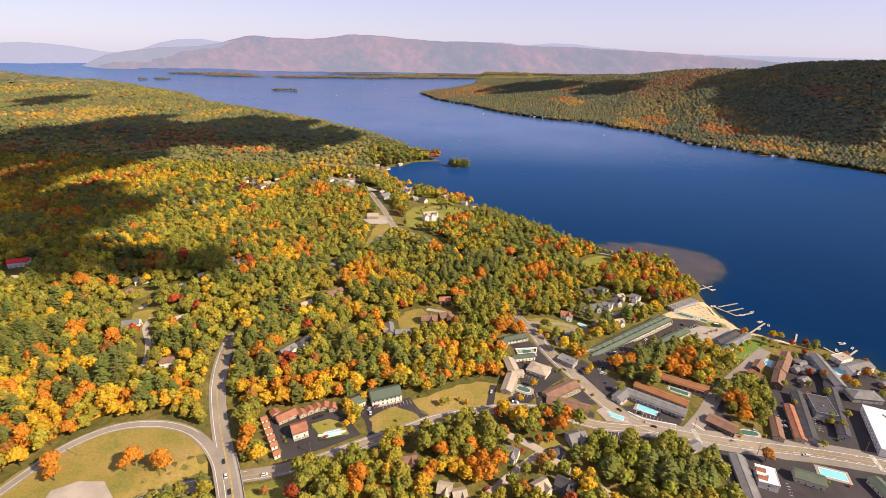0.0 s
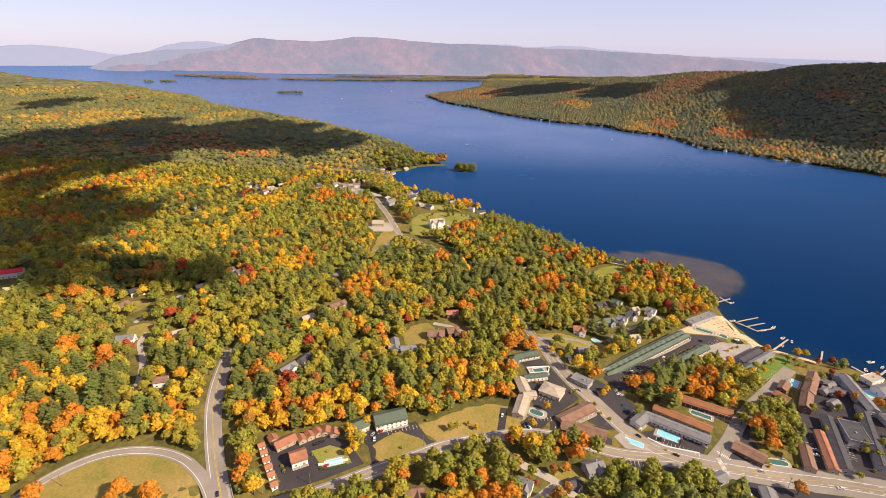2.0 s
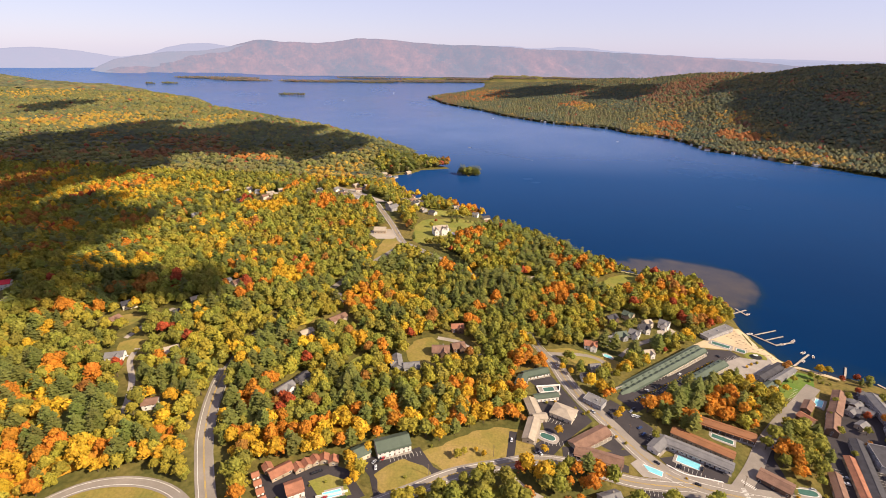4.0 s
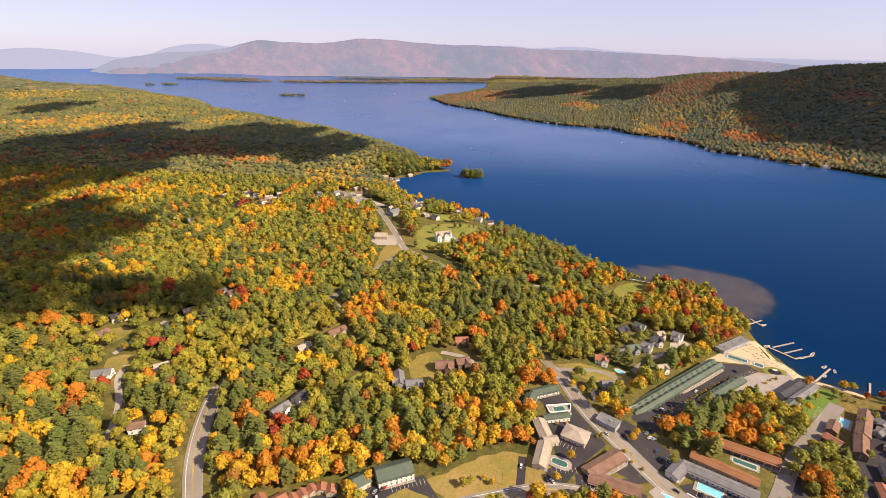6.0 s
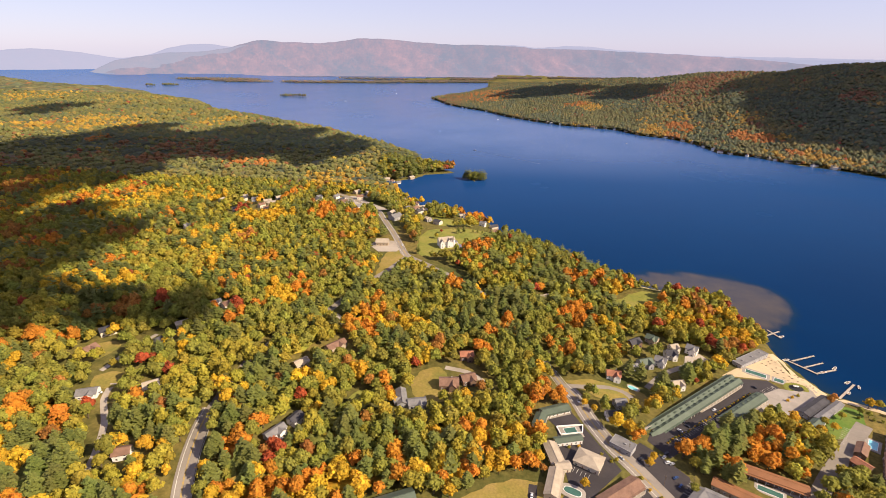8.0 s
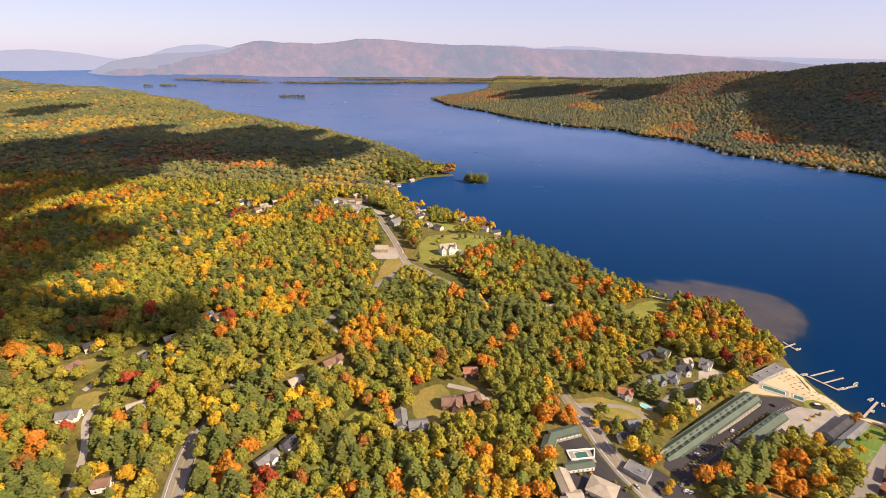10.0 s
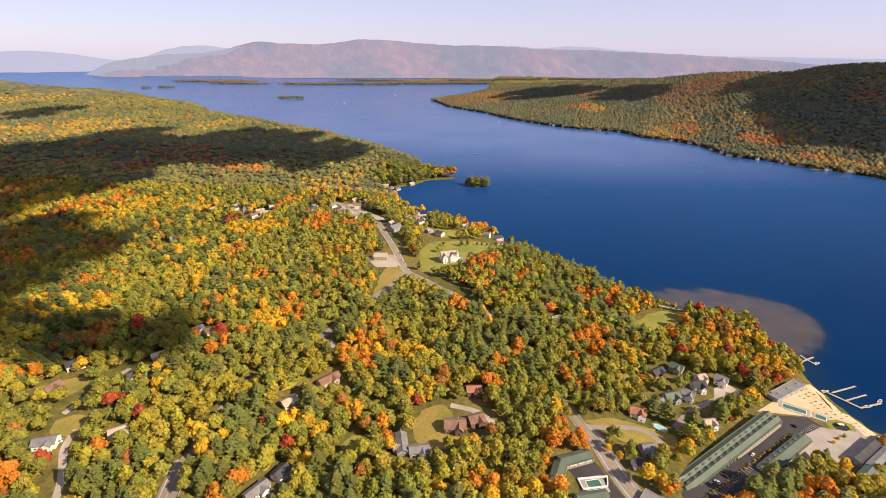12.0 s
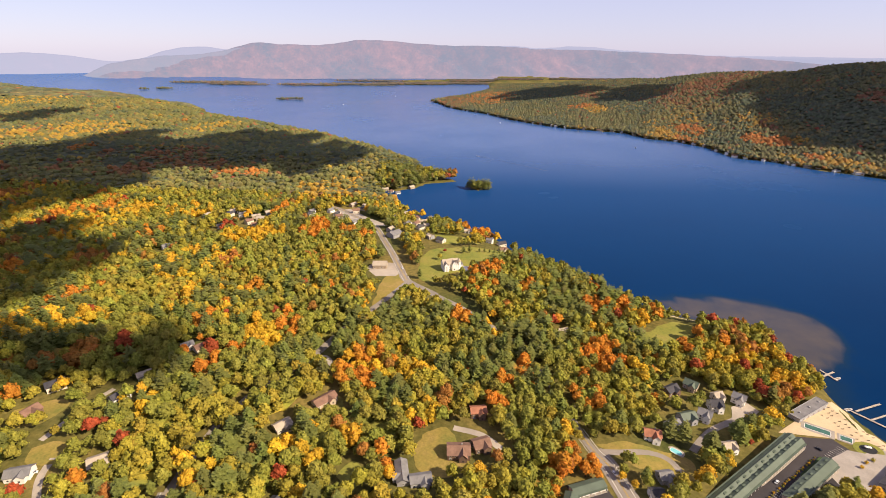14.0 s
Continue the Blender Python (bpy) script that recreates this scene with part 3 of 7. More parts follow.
patch("parking_lot", [(-171, 797), (-160, 820), (-132, 816), (-118, 795), (-125, 775), (-152, 772)], MAT["gravel"], 0.22, "gravel yard round a barn", "parking lot")
patch("parking_lot", [(215, 558), (232, 566), (238, 554), (222, 540), (208, 541)], MAT["gravel"], 0.22, "small gravel turning place between houses", "parking lot")
patch("beach", [(240, 528), (262, 543), (300, 572), (316, 579), (321, 556), (324, 530), (330, 508), (316, 499), (306, 514), (285, 524)], MAT["sand"], 0.18, "pale sandy beach with sunbathing chairs", "beach")
patch("parking_lot", [(122, 346), (130, 352), (152, 338), (148, 333), (128, 334)], MAT["concrete"], 0.3, "pale concrete pool terrace between two roads", "terrace")
patch("beach", [(216, 732), (234, 727), (266, 713), (296, 704), (312, 692), (316, 699), (300, 712), (270, 721), (235, 733)], MAT["sand"], 0.2, "narrow strip of pale sand by the shoal", "beach")
patch("beach", [(331, 512), (345, 501), (372, 486), (368, 479), (340, 493), (328, 503)], MAT["sand"], 0.2, "narrow strip of grey lakeside sand", "beach")
patch("lawn", [(300, 463), (323, 487), (340, 482), (328, 460), (308, 447), (293, 446)], MAT["green_lawn"], 0.22, "mown green lawn beside the beach", "lawn", True)
patch("field", [(-40, 332), (-22, 344), (12, 366), (33, 370), (47, 361), (64, 345), (46, 338), (21, 331), (-11, 318), (-24, 322)], MAT["field"], 0.12, "dry yellow-brown grass field beside the road", "field", True)
patch("field", [(-68, 311), (-49, 325), (-27, 312), (-58, 293)], MAT["field"], 0.24, "dry grass plot in front of a motel", "field", True)
patch("field", [(-300, 200), (-290, 235), (-276, 262), (-252, 280), (-233, 284), (-212, 283), (-193, 276), (-172, 262), (-160, 246), (-185, 231), (-200, 215), (-230, 190)], MAT["field"], 0.12, "dry grass inside the ramp loop", "field", True)
patch("field", [(-140, 240), (-123, 247), (-114, 241), (-108, 225), (-128, 210)], MAT["lawn"], 0.2, "grass triangle beside the bridge", "lawn", True)
patch("field", [(169, 672), (208, 703), (240, 710), (224, 676), (193, 643), (165, 649)], MAT["lawn"], 0.2, "sunlit green meadow near the beach", "meadow", True)
patch("field", [(-62, 487), (-42, 497), (-27, 472), (-25, 452), (-51, 446), (-66, 463)], MAT["field"], 0.2, "dry lawn round a brown house", "lawn", True)
patch("field", [(-118, 440), (-108, 456), (-98, 442), (-106, 426)], MAT["lawn"], 0.2, "small green clearing in the woods", "lawn", True)
patch("field", [(-98, 843), (-80, 879), (-54, 882), (-10, 914), (33, 897), (-3, 824), (-35, 800), (-58, 785), (-78, 759), (-95, 776)], MAT["lawn"], 0.2, "wide lawn round a white mansion", "lawn", True)
patch("field", [(-85, 944), (-39, 959), (-10, 940), (-46, 908), (-73, 899)], MAT["lawn"], 0.2, "lakeside lawn", "lawn", True)
patch("field", [(-140, 668), (-142, 725), (-138, 772), (-117, 785), (-106, 747), (-116, 695), (-128, 668)], MAT["field"], 0.2, "grass verge in the fork of the road", "field", True)
patch("field", [(-340, 436), (-325, 446), (-310, 442), (-312, 425), (-335, 425)], MAT["field"], 0.2, "dry grass yard round a house", "lawn", True)
patch("field", [(-380, 470), (-360, 488), (-345, 480), (-350, 460), (-372, 452)], MAT["field"], 0.2, "dry grass yard beside a brown house", "lawn", True)
patch("field", [(-160, 500), (-150, 528), (-132, 520), (-140, 500)], MAT["field"], 0.2, "dry grass yard beside a long house", "lawn", True)
patch("lawn", [(-112, 300), (-100, 307), (-88, 304), (-80, 292), (-98, 284)], MAT["lawn"], 0.26, "small lawn between the cabins and the road", "lawn")
patch("field", [(66, 298), (72, 308), (86, 310), (90, 300), (84, 292)], MAT["field"], 0.14, "dry grass gardens behind houses", "lawn", True)
patch("field", [(78, 492), (100, 497), (125, 497), (150, 488), (140, 462), (110, 468), (95, 476)], MAT["field"], 0.12, "yellowing grass round the drive", "lawn", True)


def strip_lines(line, width, height, lift):
    for side in (-1, 1):
        ribbon("road_edge_line", line, 0.35, MAT["white_line"], lift, "white painted edge line", "road marking", height=height, offset=side * width)
    for side in (-1, 1):
        ribbon("road_centre_line", line, 0.28, MAT["yellow"], lift, "double yellow centre line", "road marking", height=height, offset=side * 0.3)


strip_lines(HIGHWAY[:10], 4.2, high_z, 0.42)
strip_lines(LOW_ROAD, 4.0, land, 0.38)
strip_lines(MAIN[:8], 4.3, land, 0.36)
strip_lines(MAIN[13:], 4.6, land, 0.36)
for side in (-1, 1):
    ribbon("road_edge_line", RAMP, 0.35, MAT["white_line"], 0.38, "white painted edge line", "road marking", height=high_z, offset=side * 2.6)
for off in (-3.4, 3.4):
    ribbon("lane_line", [(200, 321), (258, 319), (290, 316), (336, 306), (420, 285)], 0.3, MAT["white_line"], 0.36, "broken white lane line", "road marking", offset=off, dash=(3, 6), step=3.0)


def bay_lines(x, y, ang, count, pitch=2.9, length=5.0):
    """A row of painted parking bays."""
    g = Geo()
    c, s = math.cos(radians(ang)), math.sin(radians(ang))
    xs = np.array([x + c * pitch * i for i in range(count)])
    ys = np.array([y + s * pitch * i for i in range(count)])
    zs = land(xs, ys)
    for px, py, pz in zip(xs, ys, zs):
        ex, ey = px - s * length, py + c * length
        g.box(0, -0.09, 0, length, 0.09, 0.03, Matrix.Translation((px, py, pz + 0.3)) @ Matrix.Rotation(radians(ang + 90), 4, 'Z'))
    return tagged(new("parking_bay_lines", g.mesh("parking_bay_lines", MAT["white_line"])), "faded white painted parking bay lines", "road marking", kind="structure")


for row in [(52, 438, 20, 9), (75, 400, -28, 6), (64, 380, -30, 5), (58, 352, 5, 6), (100, 358, 35, 6), (74, 343, -10, 10), (156, 346, -30, 12), (122, 318, -8, 8), (160, 425, 37, 22), (205, 455, 37, 14), (-58, 322, 22, 9), (280, 338, 70, 8), (312, 340, 68, 10), (205, 270, 78, 8), (245, 268, 75, 6), (146, 372, 50, 6), (300, 440, 48, 9), (265, 500, 30, 8)]:
    bay_lines(*row)


def bridge():
    """The overpass: slab, parapets and piers."""
    top = new("bridge")
    tagged(top, "concrete road bridge with low parapets over the lower road", "bridge", kind="structure")
    c = smooth_line([(-137, 220), (-149, 241), (-161, 260)], 2.0)
    n = normals_of(c)
    z = high_z(c[:, 0], c[:, 1])

    def sweep(name, a, b, lo, hi, mat, label=""):
        v, f = [], []
        for p, q, h in zip(c, n, z):
            v += [(*(p + q * a), h + lo), (*(p + q * b), h + lo), (*(p + q * b), h + hi), (*(p + q * a), h + hi)]
        for i in range(len(c) - 1):
            f += [(4 * i + k, 4 * i + (k + 1) % 4, 4 * i + 4 + (k + 1) % 4, 4 * i + 4 + k) for k in range(4)]
        f += [(3, 2, 1, 0), tuple(4 * len(c) - 4 + k for k in range(4))]
        part(name, mesh_of(name, v, f, mat), mat, top, label)
    sweep("deck", -6.6, 6.6, -0.9, 0.24, MAT["concrete"])
    sweep("parapet", -7.0, -6.6, -0.9, 1.1, MAT["concrete"])
    sweep("parapet", 6.6, 7.0, -0.9, 1.1, MAT["concrete"])
    for k in (3, len(c) - 4):
        for s in (-4.5, 0, 4.5):
            p = c[k] + n[k] * s
            part("pier", Geo().tube((p[0], p[1], z[k] - 8), (p[0], p[1], z[k] - 0.8), 0.6, 0.6, 10), MAT["concrete"], top)
    return top


bridge()


# ---- far mountains ----
def mountain_range(name, crest, reach, depth, foot, mat, label, rough):
    """A range of hills: crest = bearing and angle of height; slopes fall from it to its foot."""
    crest = np.array(crest, float)
    b = np.arange(crest[0, 0], crest[-1, 0] + 0.01, 0.12)
    el = np.interp(b, crest[:, 0], crest[:, 1])
    el = np.convolve(np.pad(el, 4, mode="edge"), np.ones(9) / 9, "valid") + 0.13 * (fnoise(b, b * 0 + 3, 0.9, 41) - 0.5)
    rows = 16
    v = []
    reach, depth, foot = (np.interp(b, (-26, -19), pair) for pair in (reach, depth, foot))
    for k in range(rows + 1):
        s = k / rows
        r = reach + depth * s
        crest_z = HUB[2] + (reach + depth) * np.tan(np.radians(el))
        ridge = rough * (fnoise(b * 55 + s * 260, b * 0 + s * 420, 110, 51) - 0.5) * math.sin(math.pi * s) * np.clip((crest_z - foot) / 120, 0.15, 1.5)
        z = foot + (crest_z - foot) * (0.12 * s + 0.88 * s ** 1.7) + ridge
        x, y = HUB[0] + r * np.sin(np.radians(b)), HUB[1] + r * np.cos(np.radians(b))
        v.append(np.stack([x, y, z], 1))
    back = v[-1].copy()
    back[:, 2] = 0
    back[:, :2] += (back[:, :2] - HUB[:2]) * 0.01
    v = np.concatenate(v + [back])
    n = len(b)
    i = (np.arange(rows + 1)[:, None] * n + np.arange(n - 1)[None, :]).ravel()
    t = np.concatenate([np.stack([i, i + 1, i + n], 1), np.stack([i + 1, i + n + 1, i + n], 1)])
    return tagged(new(name, tri_mesh(name, v, t, mat, smooth=True)), label, "mountains", kind="structure")


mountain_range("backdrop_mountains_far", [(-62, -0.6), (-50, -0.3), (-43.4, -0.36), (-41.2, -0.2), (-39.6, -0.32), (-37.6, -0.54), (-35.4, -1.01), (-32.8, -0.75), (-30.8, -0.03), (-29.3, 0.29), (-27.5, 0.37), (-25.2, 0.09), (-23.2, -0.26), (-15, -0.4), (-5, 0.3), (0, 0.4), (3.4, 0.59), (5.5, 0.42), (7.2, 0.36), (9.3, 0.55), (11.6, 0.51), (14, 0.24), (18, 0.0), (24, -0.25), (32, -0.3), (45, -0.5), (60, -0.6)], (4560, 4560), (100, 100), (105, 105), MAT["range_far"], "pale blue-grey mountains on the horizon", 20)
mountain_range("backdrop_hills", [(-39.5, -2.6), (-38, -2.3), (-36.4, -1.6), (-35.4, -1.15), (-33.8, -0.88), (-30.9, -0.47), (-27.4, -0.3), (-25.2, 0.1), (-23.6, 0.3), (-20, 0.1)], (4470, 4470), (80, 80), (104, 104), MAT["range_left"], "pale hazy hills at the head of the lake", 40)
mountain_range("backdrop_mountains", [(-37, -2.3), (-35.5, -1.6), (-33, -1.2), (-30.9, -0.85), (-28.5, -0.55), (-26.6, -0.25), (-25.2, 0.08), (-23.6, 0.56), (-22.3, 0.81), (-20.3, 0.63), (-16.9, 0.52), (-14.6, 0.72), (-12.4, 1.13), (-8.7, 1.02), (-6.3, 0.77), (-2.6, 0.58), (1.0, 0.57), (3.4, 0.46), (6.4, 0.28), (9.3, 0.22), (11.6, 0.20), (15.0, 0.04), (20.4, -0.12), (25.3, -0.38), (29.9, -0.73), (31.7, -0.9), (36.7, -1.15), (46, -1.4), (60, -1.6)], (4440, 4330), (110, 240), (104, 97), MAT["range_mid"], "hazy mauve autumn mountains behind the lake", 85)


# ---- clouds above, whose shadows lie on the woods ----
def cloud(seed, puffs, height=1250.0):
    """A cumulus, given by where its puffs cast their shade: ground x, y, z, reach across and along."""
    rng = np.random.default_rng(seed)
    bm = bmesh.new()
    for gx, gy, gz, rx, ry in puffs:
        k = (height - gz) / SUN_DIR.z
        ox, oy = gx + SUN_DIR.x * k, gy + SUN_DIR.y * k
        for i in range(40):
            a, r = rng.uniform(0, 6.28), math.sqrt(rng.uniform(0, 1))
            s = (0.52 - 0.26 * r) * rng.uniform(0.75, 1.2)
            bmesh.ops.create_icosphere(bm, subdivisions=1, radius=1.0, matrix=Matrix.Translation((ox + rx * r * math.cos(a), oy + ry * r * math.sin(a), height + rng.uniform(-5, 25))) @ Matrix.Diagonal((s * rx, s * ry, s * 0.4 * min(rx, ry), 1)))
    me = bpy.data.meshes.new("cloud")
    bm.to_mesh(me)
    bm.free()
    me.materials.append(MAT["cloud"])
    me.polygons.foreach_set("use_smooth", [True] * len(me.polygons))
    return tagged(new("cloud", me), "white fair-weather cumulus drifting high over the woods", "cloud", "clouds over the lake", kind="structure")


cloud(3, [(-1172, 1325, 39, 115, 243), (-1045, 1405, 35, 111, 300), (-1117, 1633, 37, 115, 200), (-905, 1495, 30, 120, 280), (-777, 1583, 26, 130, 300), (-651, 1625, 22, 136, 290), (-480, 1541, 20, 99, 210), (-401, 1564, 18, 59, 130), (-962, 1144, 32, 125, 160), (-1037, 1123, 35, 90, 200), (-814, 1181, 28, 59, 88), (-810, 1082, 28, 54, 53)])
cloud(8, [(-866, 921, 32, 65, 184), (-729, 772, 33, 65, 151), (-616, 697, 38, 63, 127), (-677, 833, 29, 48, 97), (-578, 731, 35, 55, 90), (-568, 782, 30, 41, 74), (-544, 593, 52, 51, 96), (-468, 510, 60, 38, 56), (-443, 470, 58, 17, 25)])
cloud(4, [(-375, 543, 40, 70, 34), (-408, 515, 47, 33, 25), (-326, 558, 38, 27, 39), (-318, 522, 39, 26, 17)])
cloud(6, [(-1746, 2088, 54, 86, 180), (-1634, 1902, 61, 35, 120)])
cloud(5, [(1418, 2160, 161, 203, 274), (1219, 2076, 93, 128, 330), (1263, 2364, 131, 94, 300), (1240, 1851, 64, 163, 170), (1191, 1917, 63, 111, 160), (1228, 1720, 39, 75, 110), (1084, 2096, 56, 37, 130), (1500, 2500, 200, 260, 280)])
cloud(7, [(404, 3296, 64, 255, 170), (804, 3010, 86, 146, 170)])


# ---- woods ----
COLOURS = {"pine": (0.21, 0.222, 0.055), "green": (0.285, 0.27, 0.044), "olive": (0.385, 0.315, 0.04), "gold": (0.66, 0.40, 0.03), "orange": (0.63, 0.25, 0.028), "rust": (0.42, 0.185, 0.04), "red": (0.40, 0.085, 0.03)}
ICO = bmesh.new()
bmesh.ops.create_icosphere(ICO, subdivisions=1, radius=1.0)
ICO_V = np.array([v.co[:] for v in ICO.verts])
ICO_T = np.array([[v.index for v in f.verts] for f in ICO.faces])
ICO.free()


def leaf_quads(points, ways, size, rng):
    """Small leaf clumps at the points, facing roughly along the ways."""
    n = len(points)
    w = ways + rng.normal(0, 0.45, (n, 3))
    w /= np.linalg.norm(w, axis=1)[:, None]
    u = np.cross(w, rng.normal(0, 1, (n, 3)))
    u /= np.linalg.norm(u, axis=1)[:, None]
    t = np.cross(w, u)
    s = size * rng.uniform(0.6, 1.35, n)[:, None]
    a = rng.uniform(0.6, 1.1, (n, 1))
    q = np.stack([points - u * s, points - t * s * a - w * s * 0.25, points + u * s, points + t * s * a - w * s * 0.25], 1).reshape(-1, 3)
    k = np.arange(n) * 4
    tri = np.concatenate([np.stack([k, k + 1, k + 2], 1), np.stack([k, k + 2, k + 3], 1)])
    shade = np.repeat(rng.uniform(0.84, 1.14, n), 4)
    return q, tri, shade


def broadleaf(seed, clumps, size, core=True):
    """A round crown of leaf clumps over uneven lobes; 16 m tall, 5.6 m in radius."""
    rng = np.random.default_rng(seed)
    lobes = [(0, 0, 10.2, 4.3)]
    for i in range(7):
        a, r = i * 0.898 + rng.uniform(-0.3, 0.3), rng.uniform(2.4, 3.5)
        lobes.append((r * math.cos(a), r * math.sin(a), rng.uniform(6.6, 10.4), rng.uniform(2.0, 2.9)))
    for i in range(3):
        a, r = i * 2.1 + rng.uniform(-0.5, 0.5), rng.uniform(0.6, 1.8)
        lobes.append((r * math.cos(a), r * math.sin(a), rng.uniform(11.8, 13.4), rng.uniform(1.9, 2.6)))
    lobes = np.array(lobes)
    v, t, sh, k = [], [], [], 0
    area = lobes[:, 3] ** 2
    for (x, y, z, r), n in zip(lobes, np.maximum(3, clumps * area / area.sum()).astype(int)):
        d = rng.normal(0, 1, (n, 3))
        d[:, 2] = np.abs(d[:, 2]) * 1.1 - 0.35
        d /= np.linalg.norm(d, axis=1)[:, None]
        q, tr, s = leaf_quads(np.array([x, y, z]) + d * r * rng.uniform(0.82, 1.12, (n, 1)), d, size, rng)
        v.append(q), t.append(tr + k), sh.append(s * rng.uniform(0.9, 1.1))
        k += len(q)
    # cores tinted a little darker, as shade inside the crown
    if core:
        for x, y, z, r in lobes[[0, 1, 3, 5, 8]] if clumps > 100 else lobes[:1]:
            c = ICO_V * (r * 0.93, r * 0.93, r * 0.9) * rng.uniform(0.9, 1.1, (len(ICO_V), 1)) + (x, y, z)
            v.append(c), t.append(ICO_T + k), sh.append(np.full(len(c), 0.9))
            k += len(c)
    return np.concatenate(v), np.concatenate(t), np.concatenate(sh)


def conifer(seed, tiers, per, core=True):
    """A white pine: uneven whorls of flat feathery boughs round a tall stem; 21 m tall, 5 m in radius."""
    rng = np.random.default_rng(seed)
    v, t, sh, k = [], [], [], 0
    for i in range(tiers):
        f = i / (tiers - 1)
        z = 4.6 + 15.4 * f
        r = (5.2 * (1 - f ** 1.9) ** 0.9 * (0.78 + 0.4 * min(f * 3, 1) * (1 - 0.4 * f)) + 0.6) * rng.uniform(0.85, 1.1)
        for j in range(per):
            a = 6.283 * (j + 0.5 * (i % 2)) / per + rng.uniform(-0.35, 0.35)
            l = r * rng.uniform(0.6, 1.15)
            d, s = np.array([math.cos(a), math.sin(a), 0]), np.array([-math.sin(a), math.cos(a), 0])
            w = (0.22 + 0.85 / per) * l + 0.3
            rise = z + rng.uniform(-0.5, 0.5)
            tone = rng.uniform(0.85, 1.15)
            for b0, b1, ww in ((0.05, 0.66, 0.9), (0.5, 1.08, 1.0)):          # two plates of needles to a bough
                mid = d * l * (b0 + b1) / 2 + [0, 0, rise + 0.15 + 0.08 * l * b1]
                q = np.array([d * l * b0 + [0, 0, rise], mid - s * w * ww - [0, 0, 0.25], d * l * b1 + [0, 0, rise + 0.05 * l - 0.3], mid + s * w * ww - [0, 0, 0.25]])
                v.append(q), t.append(np.array([[0, 1, 2], [0, 2, 3]]) + k), sh.append(np.full(4, tone * rng.uniform(0.92, 1.1)))
                k += 4
    # inner cone with the shade among the boughs put into its tint
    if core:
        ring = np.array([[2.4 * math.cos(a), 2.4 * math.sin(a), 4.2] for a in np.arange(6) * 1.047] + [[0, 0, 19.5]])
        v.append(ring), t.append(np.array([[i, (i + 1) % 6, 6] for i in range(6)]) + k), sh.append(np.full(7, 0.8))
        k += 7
    return np.concatenate(v), np.concatenate(t), np.concatenate(sh)


def tuft(seed):
    """A far crown."""
    rng = np.random.default_rng(seed)
    c = ICO_V * rng.uniform(0.72, 1.15, (len(ICO_V), 1)) * (5.4, 5.4, 5.8) + (0, 0, 9.5)
    return c, ICO_T[ICO_V[ICO_T].mean(1)[:, 2] > -0.75], rng.uniform(0.8, 1.15, len(c))


# what keeps trees off the ground
STEP = 2.0
BX, BY = np.meshgrid(np.arange(-560, 500, STEP), np.arange(170, 1200, STEP))
blocked = np.zeros(BX.shape, bool)
for line, reach in ((MAIN[14:], 10), (MAIN[22:], 14), (MAIN[9:15], 2.0), (MAIN[:8], 10), (MAIN[4:10], 17), (HIGHWAY[:8], 9.0), (HIGHWAY[7:10], 4.5), (HIGHWAY[9:16], 0.5), (HIGHWAY[16:], 6), (RAMP, 6.0), (LOW_ROAD, 6), (SIDE, 7), (RES, 4), (RES_B, 4), *((d, 5) for d in DRIVES.values())):
    blocked |= to_line(smooth_line(line, 12), BX, BY) < reach + 2.0
for line in (MAIN[4:9], HIGHWAY[16:]):          # verges kept open on the sunny side
    blocked |= to_line(smooth_line(line, 12), BX, BY + 7) < 8
for plot, ring in PLOTS:
    lo, hi = ring.min(0) - 6, ring.max(0) + 6
    near = (BX > lo[0]) & (BX < hi[0]) & (BY > lo[1]) & (BY < hi[1])
    px, py = BX[near], BY[near]
    blocked[near] |= inside(ring, px, py) | (to_line(ring, px, py, True) < (4.5 if plot == "parking_lot" else 2.5))


def block(x, y, ang, l, w, margin=4.0):
    """Keeps a building's plot clear."""
    c, s = math.cos(radians(ang)), math.sin(radians(ang))
    u, v = (BX - x) * c + (BY - y) * s, -(BX - x) * s + (BY - y) * c
    blocked[(np.abs(u) < l / 2 + margin) & (np.abs(v) < w / 2 + margin)] = True
    for back in (4.0, 8.0, 12.0) if y < 760 else (6, 12, 18, 24, 30, 36, 42):          # front yards lie open to the south
        u, v = (BX - x) * c + (BY - y + back) * s, -(BX - x) * s + (BY - y + back) * c
        blocked[(np.abs(u) < l / 2 + (0.5 if y < 760 else 5)) & (np.abs(v) < w / 2 + (0.5 if y < 760 else 3))] = True


def clear(x, y):
    i, j = ((np.asarray(y) - 170) / STEP).astype(int), ((np.asarray(x) + 560) / STEP).astype(int)
    ok = (i >= 0) & (i < BX.shape[0]) & (j >= 0) & (j < BX.shape[1])
    r = np.ones(np.shape(x), bool)
    r[ok] = ~blocked[i[ok], j[ok]]
    return r


SPOTS = []


def drift(kind, *places):
    """Places where one kind of tree rules: x, y, reach across and along, share."""
    SPOTS.extend((*p, kind) for p in places)


drift("gold", (-2242, 2559, 176, 291, 0.4), (-1326, 1850, 156, 142, 0.6), (-985, 1970, 66, 138, 0.5), (-1449, 1648, 87, 86, 0.6), (-1318, 1650, 38, 99, 0.7))
drift("olive", (-1669, 2459, 163, 183, 0.6), (-1246, 2070, 125, 127, 0.5))
drift("green", (-1339, 2365, 232, 253, 0.6))
drift("pine", (-877, 1449, 220, 156, 0.5), (-1131, 1454, 213, 149, 0.6), (-615, 1625, 154, 184, 0.75))
drift("orange", (-595, 1330, 54, 43, 0.8), (-1449, 1741, 39, 49, 0.4), (-1120, 1509, 21, 63, 0.6), (-534, 1308, 21, 33, 0.8))
